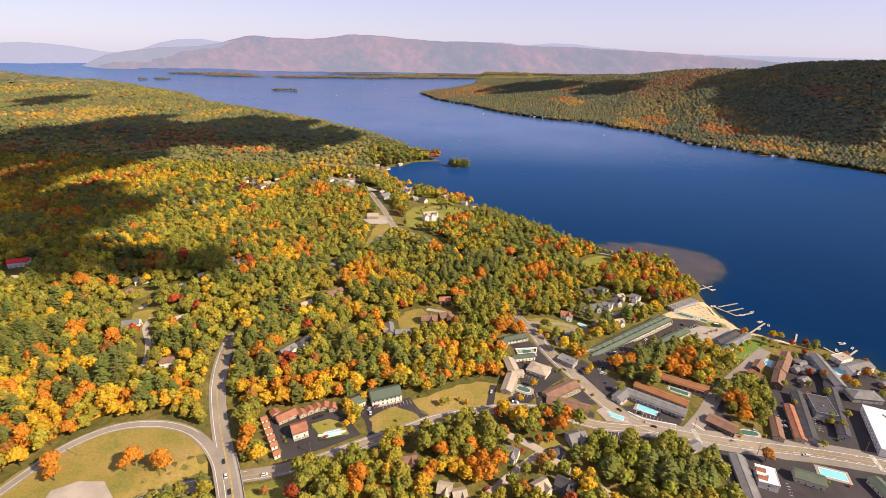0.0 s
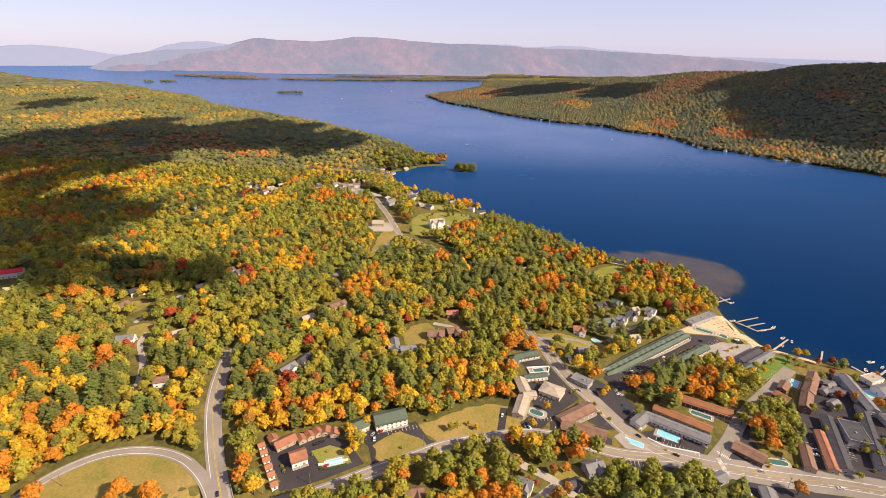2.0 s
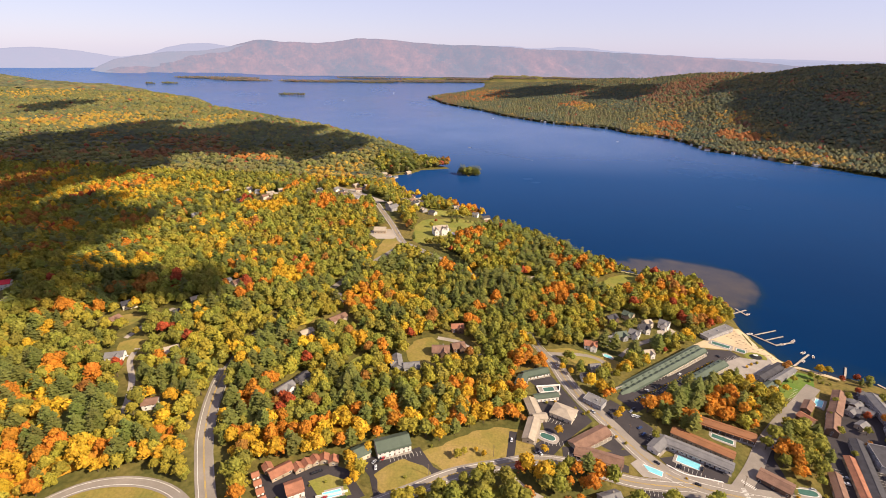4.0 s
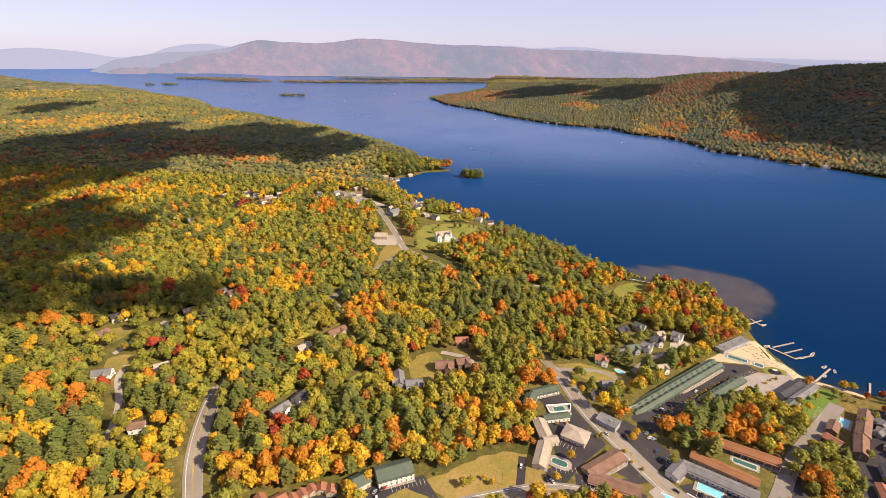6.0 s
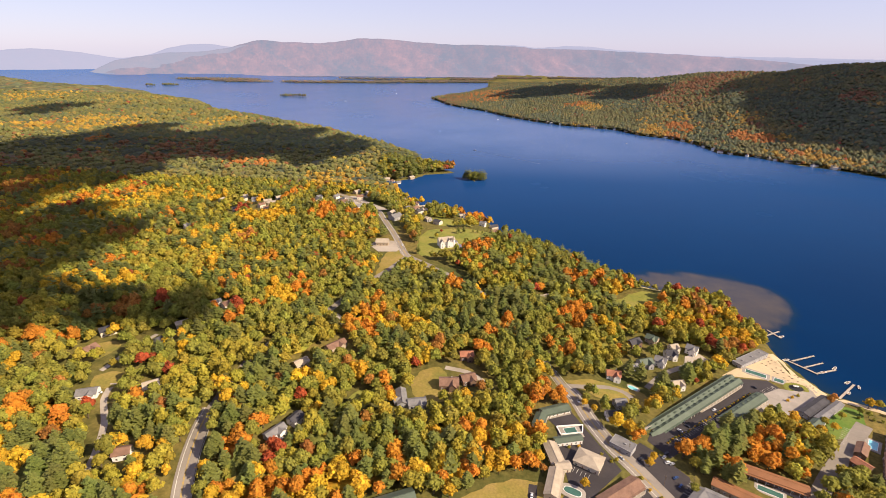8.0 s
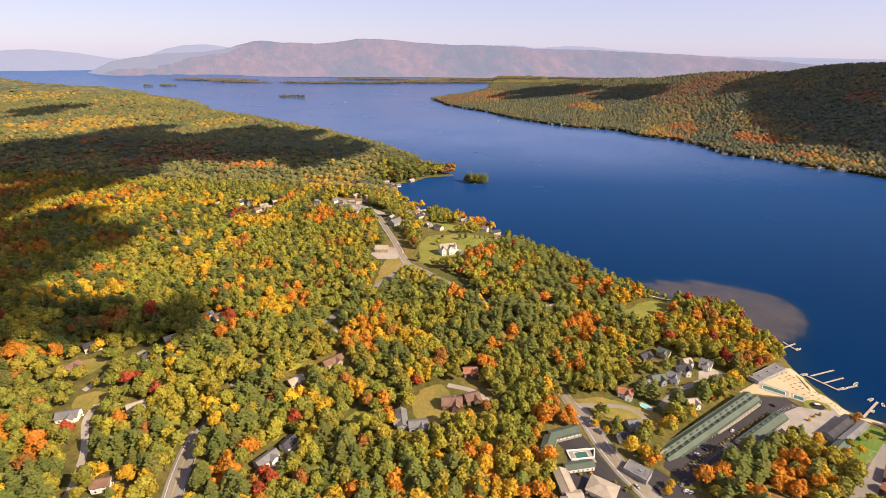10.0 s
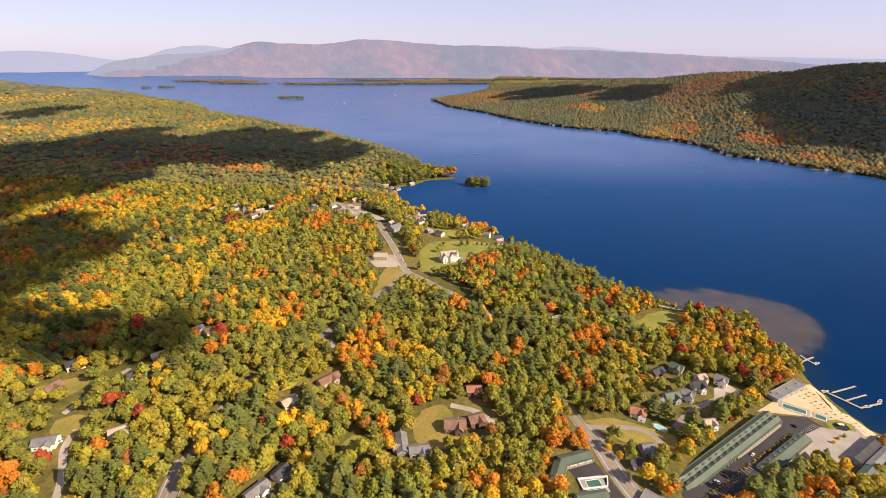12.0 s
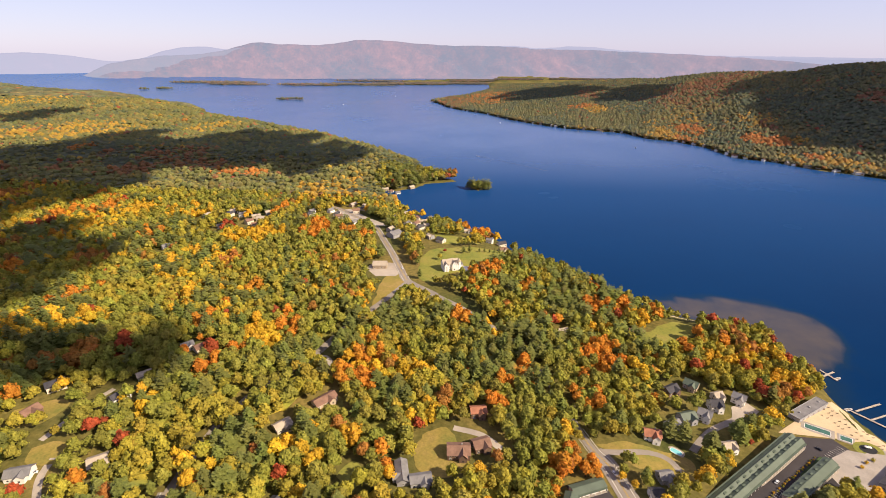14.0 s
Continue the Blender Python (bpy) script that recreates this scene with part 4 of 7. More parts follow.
drift("rust", (-824, 1504, 62, 104, 0.5), (-710, 1377, 70, 58, 0.7), (-1106, 1185, 46, 86, 0.5), (-832, 1297, 52, 58, 0.6), (-787, 1348, 41, 46, 0.6), (-1000, 1448, 22, 72, 0.5), (-1003, 1286, 32, 48, 0.7), (-882, 1430, 29, 49, 0.8))
drift("rust", (-916, 989, 40, 131, 0.7), (-929, 1059, 26, 83, 0.6), (-708, 770, 23, 68, 0.7), (-537, 746, 20, 43, 0.35), (-477, 823, 18, 41, 0.4), (-551, 586, 18, 38, 0.6), (-544, 796, 13, 38, 0.5), (-354, 780, 10, 34, 0.6), (-644, 764, 10, 29, 0.8))
drift("gold", (-646, 982, 48, 69, 0.6), (-644, 883, 38, 50, 0.5), (-896, 1095, 17, 86, 0.6), (-638, 1026, 33, 40, 0.7), (-820, 986, 25, 48, 0.6), (-369, 884, 44, 27, 0.9), (-561, 1014, 22, 46, 0.4), (-426, 798, 21, 39, 0.7), (-518, 998, 22, 35, 0.6), (-421, 725, 23, 23, 0.4), (-365, 786, 21, 23, 0.7))
drift("olive", (-662, 1153, 85, 73, 0.5), (-814, 1038, 31, 52, 0.7), (-388, 681, 42, 38, 0.5), (-472, 907, 40, 36, 0.5), (-609, 909, 29, 48, 0.6), (-482, 742, 24, 35, 0.7))
drift("orange", (-702, 1005, 19, 43, 0.9), (-746, 971, 20, 36, 0.8), (-542, 893, 19, 37, 0.5), (-766, 1064, 16, 41, 0.7), (-575, 841, 18, 30, 0.4), (-607, 706, 15, 29, 1), (-670, 862, 10, 26, 0.9), (-803, 875, 9, 26, 0.8), (-487, 734, 7, 14, 0.9))
drift("green", (-550, 1167, 75, 76, 0.7), (-467, 1156, 49, 73, 0.7), (-327, 826, 36, 37, 0.8), (-396, 855, 38, 34, 0.8))
drift("red", (-735, 906, 12, 35, 0.7), (-632, 723, 9, 23, 1), (-430, 929, 9, 22, 0.9))
drift("pine", (-616, 769, 50, 75, 0.6), (-733, 866, 35, 79, 0.6), (-559, 610, 36, 50, 0.6))
drift("green", (-424, 1263, 40, 50, 0.7), (-78, 1015, 25, 62, 0.8), (-269, 848, 37, 30, 0.8), (-209, 678, 44, 23, 0.7), (-311, 860, 28, 33, 0.8), (29, 798, 23, 39, 0.9), (-31, 762, 25, 25, 0.8), (-178, 645, 28, 21, 0.7), (26, 719, 25, 17, 0.8))
drift("gold", (-316, 1172, 63, 71, 0.6), (-204, 1129, 32, 69, 0.5), (-317, 1284, 29, 70, 0.5), (-354, 1127, 24, 60, 0.6), (-368, 1217, 33, 35, 0.7), (-379, 884, 38, 27, 0.9), (-235, 1041, 23, 41, 0.5), (-346, 902, 24, 29, 0.9), (-377, 792, 21, 30, 0.6), (-342, 692, 18, 28, 0.5), (-235, 604, 19, 17, 0.9), (-152, 696, 15, 19, 0.4), (0, 659, 9, 26, 1))
drift("olive", (-247, 1576, 99, 140, 0.4), (-274, 1359, 59, 117, 0.5), (-117, 1445, 54, 74, 0.5), (-242, 760, 58, 36, 0.6), (-297, 726, 47, 29, 0.5), (-204, 856, 38, 35, 0.7), (63, 787, 27, 29, 0.5), (-83, 704, 27, 22, 0.8), (-181, 791, 17, 30, 0.6))
drift("pine", (-342, 1534, 124, 129, 0.6), (-218, 1489, 66, 159, 0.75), (-64, 664, 22, 19, 0.7), (-275, 602, 19, 18, 0.6))
drift("orange", (-17, 1007, 29, 52, 0.8), (-281, 922, 25, 36, 0.8), (-273, 948, 21, 29, 0.8), (-6, 790, 22, 23, 0.7), (-226, 929, 15, 28, 0.8), (-268, 653, 21, 20, 0.3), (-378, 1034, 9, 37, 0.9), (-35, 671, 15, 19, 0.9), (-6, 737, 17, 15, 0.7), (-191, 911, 12, 20, 0.8), (11, 806, 11, 20, 0.8), (-302, 616, 10, 18, 0.9), (-218, 636, 10, 15, 0.6), (-205, 719, 12, 12, 0.6), (48, 753, 7, 16, 0.9), (-288, 703, 9, 11, 0.7))
drift("rust", (-83, 1403, 16, 58, 0.5))
drift("pine", (-292, 323, 27, 15, 0.8), (-325, 353, 20, 18, 0.6), (-351, 424, 22, 13, 0.6), (-400, 435, 16, 16, 0.7), (-245, 313, 14, 12, 0.5), (-272, 381, 11, 11, 0.7))
drift("orange", (-462, 643, 11, 31, 0.9), (-359, 376, 16, 11, 0.4), (-413, 468, 17, 8, 0.6), (-360, 393, 12, 10, 0.7), (-295, 305, 14, 8, 0.6), (-388, 477, 9, 10, 0.7), (-195, 369, 8, 9, 0.6), (-315, 433, 7, 9, 0.9), (-281, 409, 7, 9, 0.5), (-425, 448, 7, 8, 0.6), (-225, 324, 7, 8, 0.7), (-258, 305, 7, 7, 0.9), (-235, 308, 7, 7, 0.7), (-179, 335, 7, 7, 0.8))
drift("gold", (-453, 574, 26, 30, 0.5), (-410, 587, 22, 25, 0.6), (-238, 359, 12, 19, 0.4), (-290, 495, 16, 14, 0.4), (-405, 418, 7, 23, 0.5), (-414, 566, 11, 13, 0.8), (-327, 336, 7, 14, 0.7), (-277, 476, 8, 9, 1), (-316, 339, 10, 7, 0.8), (-235, 323, 7, 8, 0.8), (-333, 386, 7, 7, 0.9), (-261, 362, 7, 7, 0.9), (-192, 342, 7, 7, 0.8), (-223, 399, 7, 7, 0.9))
drift("olive", (-378, 637, 33, 42, 0.5), (-427, 656, 33, 30, 0.5), (-257, 442, 25, 18, 0.6), (-220, 339, 15, 22, 0.6), (-237, 398, 11, 16, 0.6), (-380, 455, 16, 10, 0.6))
drift("green", (-390, 633, 25, 32, 0.5), (-331, 591, 25, 21, 0.7), (-261, 486, 13, 30, 0.8), (-325, 384, 13, 16, 0.6), (-205, 376, 7, 16, 0.8))
drift("red", (-418, 512, 11, 12, 0.4), (-349, 553, 8, 11, 0.8), (-275, 443, 7, 9, 0.8), (-302, 458, 7, 8, 0.8), (-317, 398, 7, 7, 1), (-310, 425, 7, 7, 1))
drift("rust", (-377, 539, 16, 20, 0.7), (-421, 468, 22, 10, 0.6), (-398, 517, 12, 12, 0.8), (-259, 403, 12, 10, 0.4), (-354, 415, 7, 9, 0.6), (-321, 365, 7, 9, 0.8), (-391, 448, 7, 7, 0.6))
drift("orange", (-115, 581, 19, 13, 0.5), (-210, 612, 12, 19, 0.7), (-285, 567, 9, 16, 0.5), (-176, 475, 10, 14, 0.4), (-258, 537, 9, 15, 0.8), (-117, 542, 12, 11, 0.7), (-141, 339, 11, 12, 0.6), (-247, 568, 9, 14, 0.6), (-81, 449, 11, 10, 0.6), (-125, 615, 7, 15, 0.9), (-138, 545, 7, 14, 0.9), (-182, 368, 8, 10, 0.8), (-113, 349, 8, 8, 0.8), (-95, 367, 7, 9, 0.7), (-172, 392, 9, 7, 0.6), (-147, 324, 7, 9, 0.6), (-75, 350, 7, 8, 0.6), (-65, 376, 7, 7, 1))
drift("orange", (-61, 351, 7, 7, 1), (-174, 333, 7, 7, 0.8), (-102, 326, 7, 7, 0.9), (-31, 357, 7, 7, 0.9))
drift("gold", (-229, 589, 16, 20, 0.9), (-176, 475, 10, 14, 0.5), (-136, 445, 11, 12, 0.6), (-158, 451, 10, 13, 0.9), (-116, 466, 8, 16, 1), (-48, 479, 8, 16, 0.9), (-130, 339, 9, 13, 0.7), (-78, 434, 10, 11, 0.6), (-106, 327, 11, 10, 0.7), (-213, 529, 9, 11, 0.7), (-157, 329, 7, 12, 0.9), (-83, 344, 10, 8, 0.9), (-100, 419, 7, 11, 0.5), (-204, 417, 7, 11, 0.7), (-82, 553, 7, 10, 0.9), (-145, 469, 8, 7, 0.6), (-65, 562, 7, 8, 0.9), (-135, 410, 7, 7, 0.9))
drift("gold", (-29, 344, 7, 7, 0.9))
drift("pine", (-105, 643, 28, 31, 0.5), (-182, 566, 24, 35, 0.6), (-153, 603, 26, 29, 0.6), (-112, 393, 26, 26, 0.5), (-189, 452, 24, 26, 0.8), (-128, 372, 21, 15, 0.4), (-241, 511, 16, 16, 0.5), (-94, 531, 12, 20, 0.9), (-184, 414, 13, 18, 0.7), (-163, 344, 11, 8, 0.7))
drift("green", (-92, 483, 24, 28, 1), (-66, 386, 26, 25, 0.6), (-206, 497, 21, 16, 0.7), (-72, 603, 13, 21, 0.8), (-144, 494, 13, 15, 0.7), (-122, 451, 7, 15, 1), (-130, 425, 9, 7, 0.8))
drift("olive", (-225, 464, 20, 29, 0.6), (-47, 623, 21, 15, 0.6), (-42, 363, 8, 11, 0.6))
drift("red", (-154, 373, 8, 8, 0.8), (-266, 559, 7, 7, 1), (-154, 356, 7, 7, 0.9))
drift("rust", (-46, 519, 7, 17, 0.8))
drift("pine", (15, 635, 43, 38, 0.7), (89, 721, 29, 37, 0.7), (-6, 581, 26, 28, 0.6), (189, 419, 15, 15, 0.8), (135, 694, 12, 18, 0.8))
drift("orange", (110, 618, 20, 34, 0.95), (243, 656, 19, 24, 0.4), (160, 723, 16, 26, 0.6), (129, 728, 16, 22, 0.8), (214, 653, 14, 24, 0.5), (67, 549, 13, 19, 0.5), (195, 699, 12, 20, 0.6), (215, 417, 15, 16, 0.7), (162, 611, 14, 17, 0.5), (84, 540, 11, 18, 0.8), (140, 789, 8, 24, 1), (8, 390, 18, 10, 0.5), (-5, 407, 14, 11, 0.5), (147, 556, 16, 9, 0.4), (87, 578, 10, 14, 0.6), (0, 528, 7, 17, 0.9), (42, 450, 7, 16, 0.8), (159, 413, 14, 8, 0.7))
drift("orange", (35, 562, 8, 13, 0.8), (36, 412, 9, 11, 0.7), (76, 674, 7, 14, 0.7), (7, 557, 9, 10, 0.9), (149, 539, 7, 12, 0.9), (27, 581, 7, 11, 0.8), (55, 476, 7, 11, 0.8), (69, 464, 7, 8, 1))
drift("green", (21, 470, 32, 26, 0.7), (66, 588, 20, 28, 0.7), (29, 521, 18, 28, 0.9), (193, 744, 13, 34, 0.8), (-15, 419, 19, 14, 0.6), (239, 685, 9, 23, 0.7), (183, 594, 14, 14, 0.5), (93, 470, 9, 11, 0.9), (86, 486, 8, 12, 0.8))
drift("olive", (235, 614, 25, 28, 0.6), (121, 549, 26, 17, 0.4), (-5, 442, 25, 15, 0.7), (219, 514, 18, 17, 0.5), (93, 498, 18, 16, 0.8))
drift("gold", (277, 621, 21, 36, 0.5), (280, 585, 16, 27, 0.5), (238, 622, 21, 18, 0.4), (138, 594, 14, 22, 0.5), (251, 547, 16, 19, 0.5), (120, 676, 15, 16, 0.4), (177, 698, 8, 22, 0.8), (146, 466, 11, 16, 0.5), (112, 435, 13, 12, 0.4), (57, 494, 8, 10, 0.6), (-32, 403, 11, 7, 0.6), (22, 404, 9, 7, 0.7), (130, 431, 8, 7, 0.9), (90, 443, 7, 7, 0.8), (133, 403, 7, 7, 1))
drift("red", (264, 674, 19, 41, 0.3), (309, 648, 14, 23, 0.4), (242, 568, 10, 20, 0.35))
drift("rust", (265, 659, 19, 23, 0.4), (274, 572, 17, 20, 0.3))
drift("orange", (62, 3466, 172, 308, 0.45), (536, 2877, 76, 63, 0.7), (821, 2195, 42, 107, 0.8), (980, 1898, 51, 77, 0.8), (949, 1953, 45, 78, 0.8), (748, 2050, 30, 73, 0.6), (988, 1705, 19, 40, 0.8))
drift("rust", (1007, 2735, 225, 249, 0.35), (1220, 2948, 242, 151, 0.7), (-156, 3382, 97, 267, 0.5), (1101, 2850, 151, 145, 0.4), (630, 3220, 55, 155, 0.7), (1418, 2111, 59, 71, 0.8), (1044, 2075, 19, 70, 0.6))
drift("pine", (380, 3378, 237, 310, 0.7), (1277, 1915, 153, 273, 0.7), (775, 2894, 126, 304, 0.7), (1273, 2181, 120, 291, 0.6), (53, 2939, 158, 121, 0.3), (309, 2483, 104, 181, 0.7), (851, 1999, 75, 91, 0.5))
drift("gold", (833, 2364, 116, 104, 0.25), (1020, 2161, 82, 95, 0.35), (705, 2112, 64, 100, 0.8), (576, 2777, 58, 95, 0.8), (1054, 1596, 57, 54, 0.5), (718, 2222, 33, 74, 0.6), (1017, 1667, 38, 51, 0.8), (1039, 1885, 29, 43, 0.8), (929, 1721, 16, 62, 0.9))
drift("green", (591, 2469, 150, 170, 0.7), (266, 2881, 123, 165, 0.7), (898, 1801, 43, 84, 0.5))
drift("olive", (935, 2525, 161, 150, 0.4), (1341, 2730, 80, 169, 0.6))
drift("pine", (-386, 368, 28, 30, 0.8), (-295, 343, 19, 24, 0.7), (-321, 351, 13, 25, 0.7), (-158, 355, 19, 12, 0.6), (-241, 363, 10, 19, 0.6))
drift("orange", (-356, 320, 20, 23, 0.4), (-309, 275, 16, 28, 0.5), (-325, 326, 12, 18, 0.6), (-134, 328, 14, 15, 0.5), (-356, 392, 12, 11, 0.7), (-185, 374, 10, 11, 0.9), (-154, 271, 7, 13, 0.6), (-256, 305, 7, 11, 0.9), (-156, 295, 8, 8, 0.6), (-227, 290, 8, 8, 0.5), (-320, 372, 7, 9, 0.8), (-226, 325, 7, 9, 0.8), (-287, 285, 7, 8, 0.8), (-289, 306, 7, 8, 0.7), (-358, 347, 7, 7, 0.9))
drift("gold", (-356, 320, 20, 23, 0.5), (-309, 275, 16, 28, 0.5), (-212, 314, 11, 28, 0.4), (-115, 330, 14, 19, 0.8), (-271, 301, 17, 15, 0.5), (-150, 319, 13, 14, 0.8), (-225, 306, 17, 10, 0.5), (-234, 348, 9, 17, 0.5), (-350, 355, 10, 12, 0.6), (-144, 281, 7, 12, 0.8), (-262, 362, 7, 8, 0.8), (-139, 267, 7, 7, 0.8))
drift("olive", (-252, 329, 11, 16, 0.5), (-261, 278, 16, 9, 0.6))
drift("green", (-166, 303, 8, 10, 0.6))
drift("green", (81, 274, 17, 13, 0.9), (-73, 265, 14, 14, 0.8), (126, 274, 15, 11, 0.8), (16, 311, 18, 8, 0.9), (105, 317, 10, 12, 1), (-90, 239, 9, 12, 0.8), (30, 316, 9, 8, 0.8), (-18, 282, 8, 7, 0.6), (-75, 240, 7, 7, 0.8))
drift("olive", (-49, 267, 8, 8, 0.8))
drift("orange", (94, 321, 15, 12, 0.9), (23, 265, 12, 10, 0.9), (76, 321, 12, 10, 0.9), (30, 242, 15, 7, 0.6), (11, 280, 8, 10, 0.8), (-16, 251, 8, 9, 0.6), (-63, 248, 7, 7, 0.9), (-59, 237, 7, 7, 0.8), (-34, 279, 7, 7, 0.9), (-13, 277, 7, 7, 0.8), (65, 293, 7, 7, 1))
drift("gold", (-1, 263, 16, 10, 0.9), (-42, 248, 8, 10, 0.5), (-11, 240, 11, 7, 0.8), (15, 250, 10, 7, 0.7), (46, 321, 7, 10, 0.7), (88, 252, 7, 7, 1), (108, 255, 7, 7, 0.6), (-16, 249, 7, 7, 0.4))
drift("rust", (-44, 234, 9, 7, 0.6), (42, 296, 7, 7, 0.8), (74, 270, 7, 7, 0.9), (60, 271, 7, 7, 0.7))
drift("pine", (161, 272, 25, 19, 0.9), (190, 274, 13, 17, 0.8), (106, 277, 13, 11, 0.7), (145, 271, 12, 11, 0.6))
drift("pine", (214, 433, 19, 24, 0.9), (174, 398, 12, 29, 1), (161, 409, 14, 11, 0.4))
drift("orange", (244, 424, 25, 17, 0.7), (219, 399, 9, 16, 0.7), (250, 355, 8, 18, 1), (186, 403, 7, 11, 1))
drift("gold", (249, 409, 9, 14, 0.8), (125, 395, 7, 9, 0.8))
drift("green", (272, 372, 22, 34, 0.9))
drift("gold", (-166, 331, 17, 14, 0.75), (-137, 339, 18, 12, 0.7), (9, 372, 20, 10, 0.7), (-109, 353, 18, 11, 0.65), (-29, 360, 19, 9, 0.7))
drift("orange", (28, 378, 10, 11, 0.7), (-153, 332, 8, 9, 0.8), (-121, 345, 7, 8, 0.8), (-11, 371, 7, 7, 0.8))
SPOTS.sort(key=lambda p: -p[2] * p[3])          # small drifts stand out of the large
KINDS = ["pine", "green", "olive", "gold", "orange", "rust", "red"]


def kinds_of(x, y, rng, share=(0.10, 0.40, 0.25, 0.12, 0.07, 0.04, 0.02)):
    """A kind of tree for each place, in drifts."""
    x, y = np.asarray(x, float), np.asarray(y, float)
    warm = fnoise(x, y, 85, 61) * 0.62 + fnoise(x, y, 26, 62) * 0.38
    pick = np.clip(0.5 + (warm - 0.5) * 1.3 + rng.normal(0, 0.09, x.shape), 0, 0.935)
    k = np.searchsorted(np.cumsum(share), pick)
    odd = rng.uniform(0, 1, x.shape)
    k = np.where((odd < 0.035) & (warm > 0.45), 5, np.where((odd > 0.988) & (warm > 0.45), 6, k))
    pines = fnoise(x, y, 60, 63) + rng.normal(0, 0.06, x.shape) > 0.60
    k = np.where(pines & (rng.uniform(0, 1, x.shape) < 0.65), 0, k)
    order = np.argsort(x)
    xs = x[order]
    for sx, sy, rx, ry, p, kind in SPOTS:
        m = order[np.searchsorted(xs, sx - 1.3 * rx):np.searchsorted(xs, sx + 1.3 * rx)]
        near = (np.hypot((x[m] - sx) / rx, (y[m] - sy) / ry) < rng.uniform(0.65, 1.25, m.shape)) & (rng.uniform(0, 1, m.shape) < p)
        k[m[near]] = KINDS.index(kind)
    return k


def jittered(x0, x1, y0, y1, step, rng):
    x, y = np.meshgrid(np.arange(x0, x1, step), np.arange(y0, y1, step))
    x = x + (np.arange(x.shape[0])[:, None] % 2) * step / 2
    return (x + rng.uniform(-0.42, 0.42, x.shape) * step).ravel(), (y + rng.uniform(-0.42, 0.42, x.shape) * step).ravel()


# the tree colours dulled and blued, distance haze put into the tint
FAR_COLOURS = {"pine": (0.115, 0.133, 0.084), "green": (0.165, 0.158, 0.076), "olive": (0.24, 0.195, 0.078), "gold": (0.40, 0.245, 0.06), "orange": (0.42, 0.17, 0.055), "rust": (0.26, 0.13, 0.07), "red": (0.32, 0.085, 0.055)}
HAZE_COLOURS = {"pine": (0.15, 0.14, 0.12), "green": (0.19, 0.16, 0.125), "olive": (0.23, 0.175, 0.13), "gold": (0.34, 0.23, 0.13), "orange": (0.36, 0.19, 0.12), "rust": (0.28, 0.165, 0.125), "red": (0.3, 0.12, 0.1)}          # brown-grey woods at the head of the lake, haze painted into the colour


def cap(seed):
    """A very far crown: its lit upper half alone, rim shaded and tip lit in the tint."""
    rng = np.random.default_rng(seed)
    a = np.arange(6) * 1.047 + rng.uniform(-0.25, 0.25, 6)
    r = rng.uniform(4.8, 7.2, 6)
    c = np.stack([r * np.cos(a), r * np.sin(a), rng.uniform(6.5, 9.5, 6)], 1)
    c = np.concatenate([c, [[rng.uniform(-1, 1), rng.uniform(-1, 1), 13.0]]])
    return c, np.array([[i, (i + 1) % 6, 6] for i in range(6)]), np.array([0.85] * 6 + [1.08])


def grown(name, x, y, z, kinds, shapes, scale, rng, label, far=False, warp=(0.8, 1.25), colours=COLOURS, wide=1.0, smooth=False):
    """Many trees as one object: shapes = {conifer or not: list of shapes}."""
    vs, ts, cs, k = [], [], [], 0
    ang, big = rng.uniform(0, 6.283, len(x)), scale * rng.uniform(warp[0], warp[1], len(x))
    tall = rng.uniform(0.85, 1.15, len(x))
    for pine in (True, False):
        for s, (v, t, sh) in enumerate(shapes[pine]):
            m = np.where(((kinds == 0) == pine) & (np.arange(len(x)) % len(shapes[pine]) == s))[0]
            if not len(m):
                continue
            c, n = np.cos(ang[m])[:, None], np.sin(ang[m])[:, None]
            b = big[m][:, None]
            px = x[m][:, None] + (v[:, 0] * c - v[:, 1] * n) * b * wide
            py = y[m][:, None] + (v[:, 0] * n + v[:, 1] * c) * b * wide
            pz = z[m][:, None] + v[:, 2] * b * tall[m][:, None]
            base = np.array([colours[KINDS[q]] for q in kinds[m]]) * rng.uniform(0.82, 1.16, (len(m), 1)) * rng.uniform(0.93, 1.07, (len(m), 3))
            col = base[:, None, :] * sh[None, :, None]
            vs.append(np.stack([px, py, pz], -1).reshape(-1, 3))
            ts.append((t[None] + (np.arange(len(m)) * len(v))[:, None, None]).reshape(-1, 3) + k)
            cs.append(col.reshape(-1, 3))
            k += len(m) * len(v)
    v = np.concatenate(vs)
    return tagged(new(name, tri_mesh(name, squeeze(v) if far else v, np.concatenate(ts), MAT["leaves"], np.concatenate(cs), smooth=smooth)), label, "woods", kind="stuff")


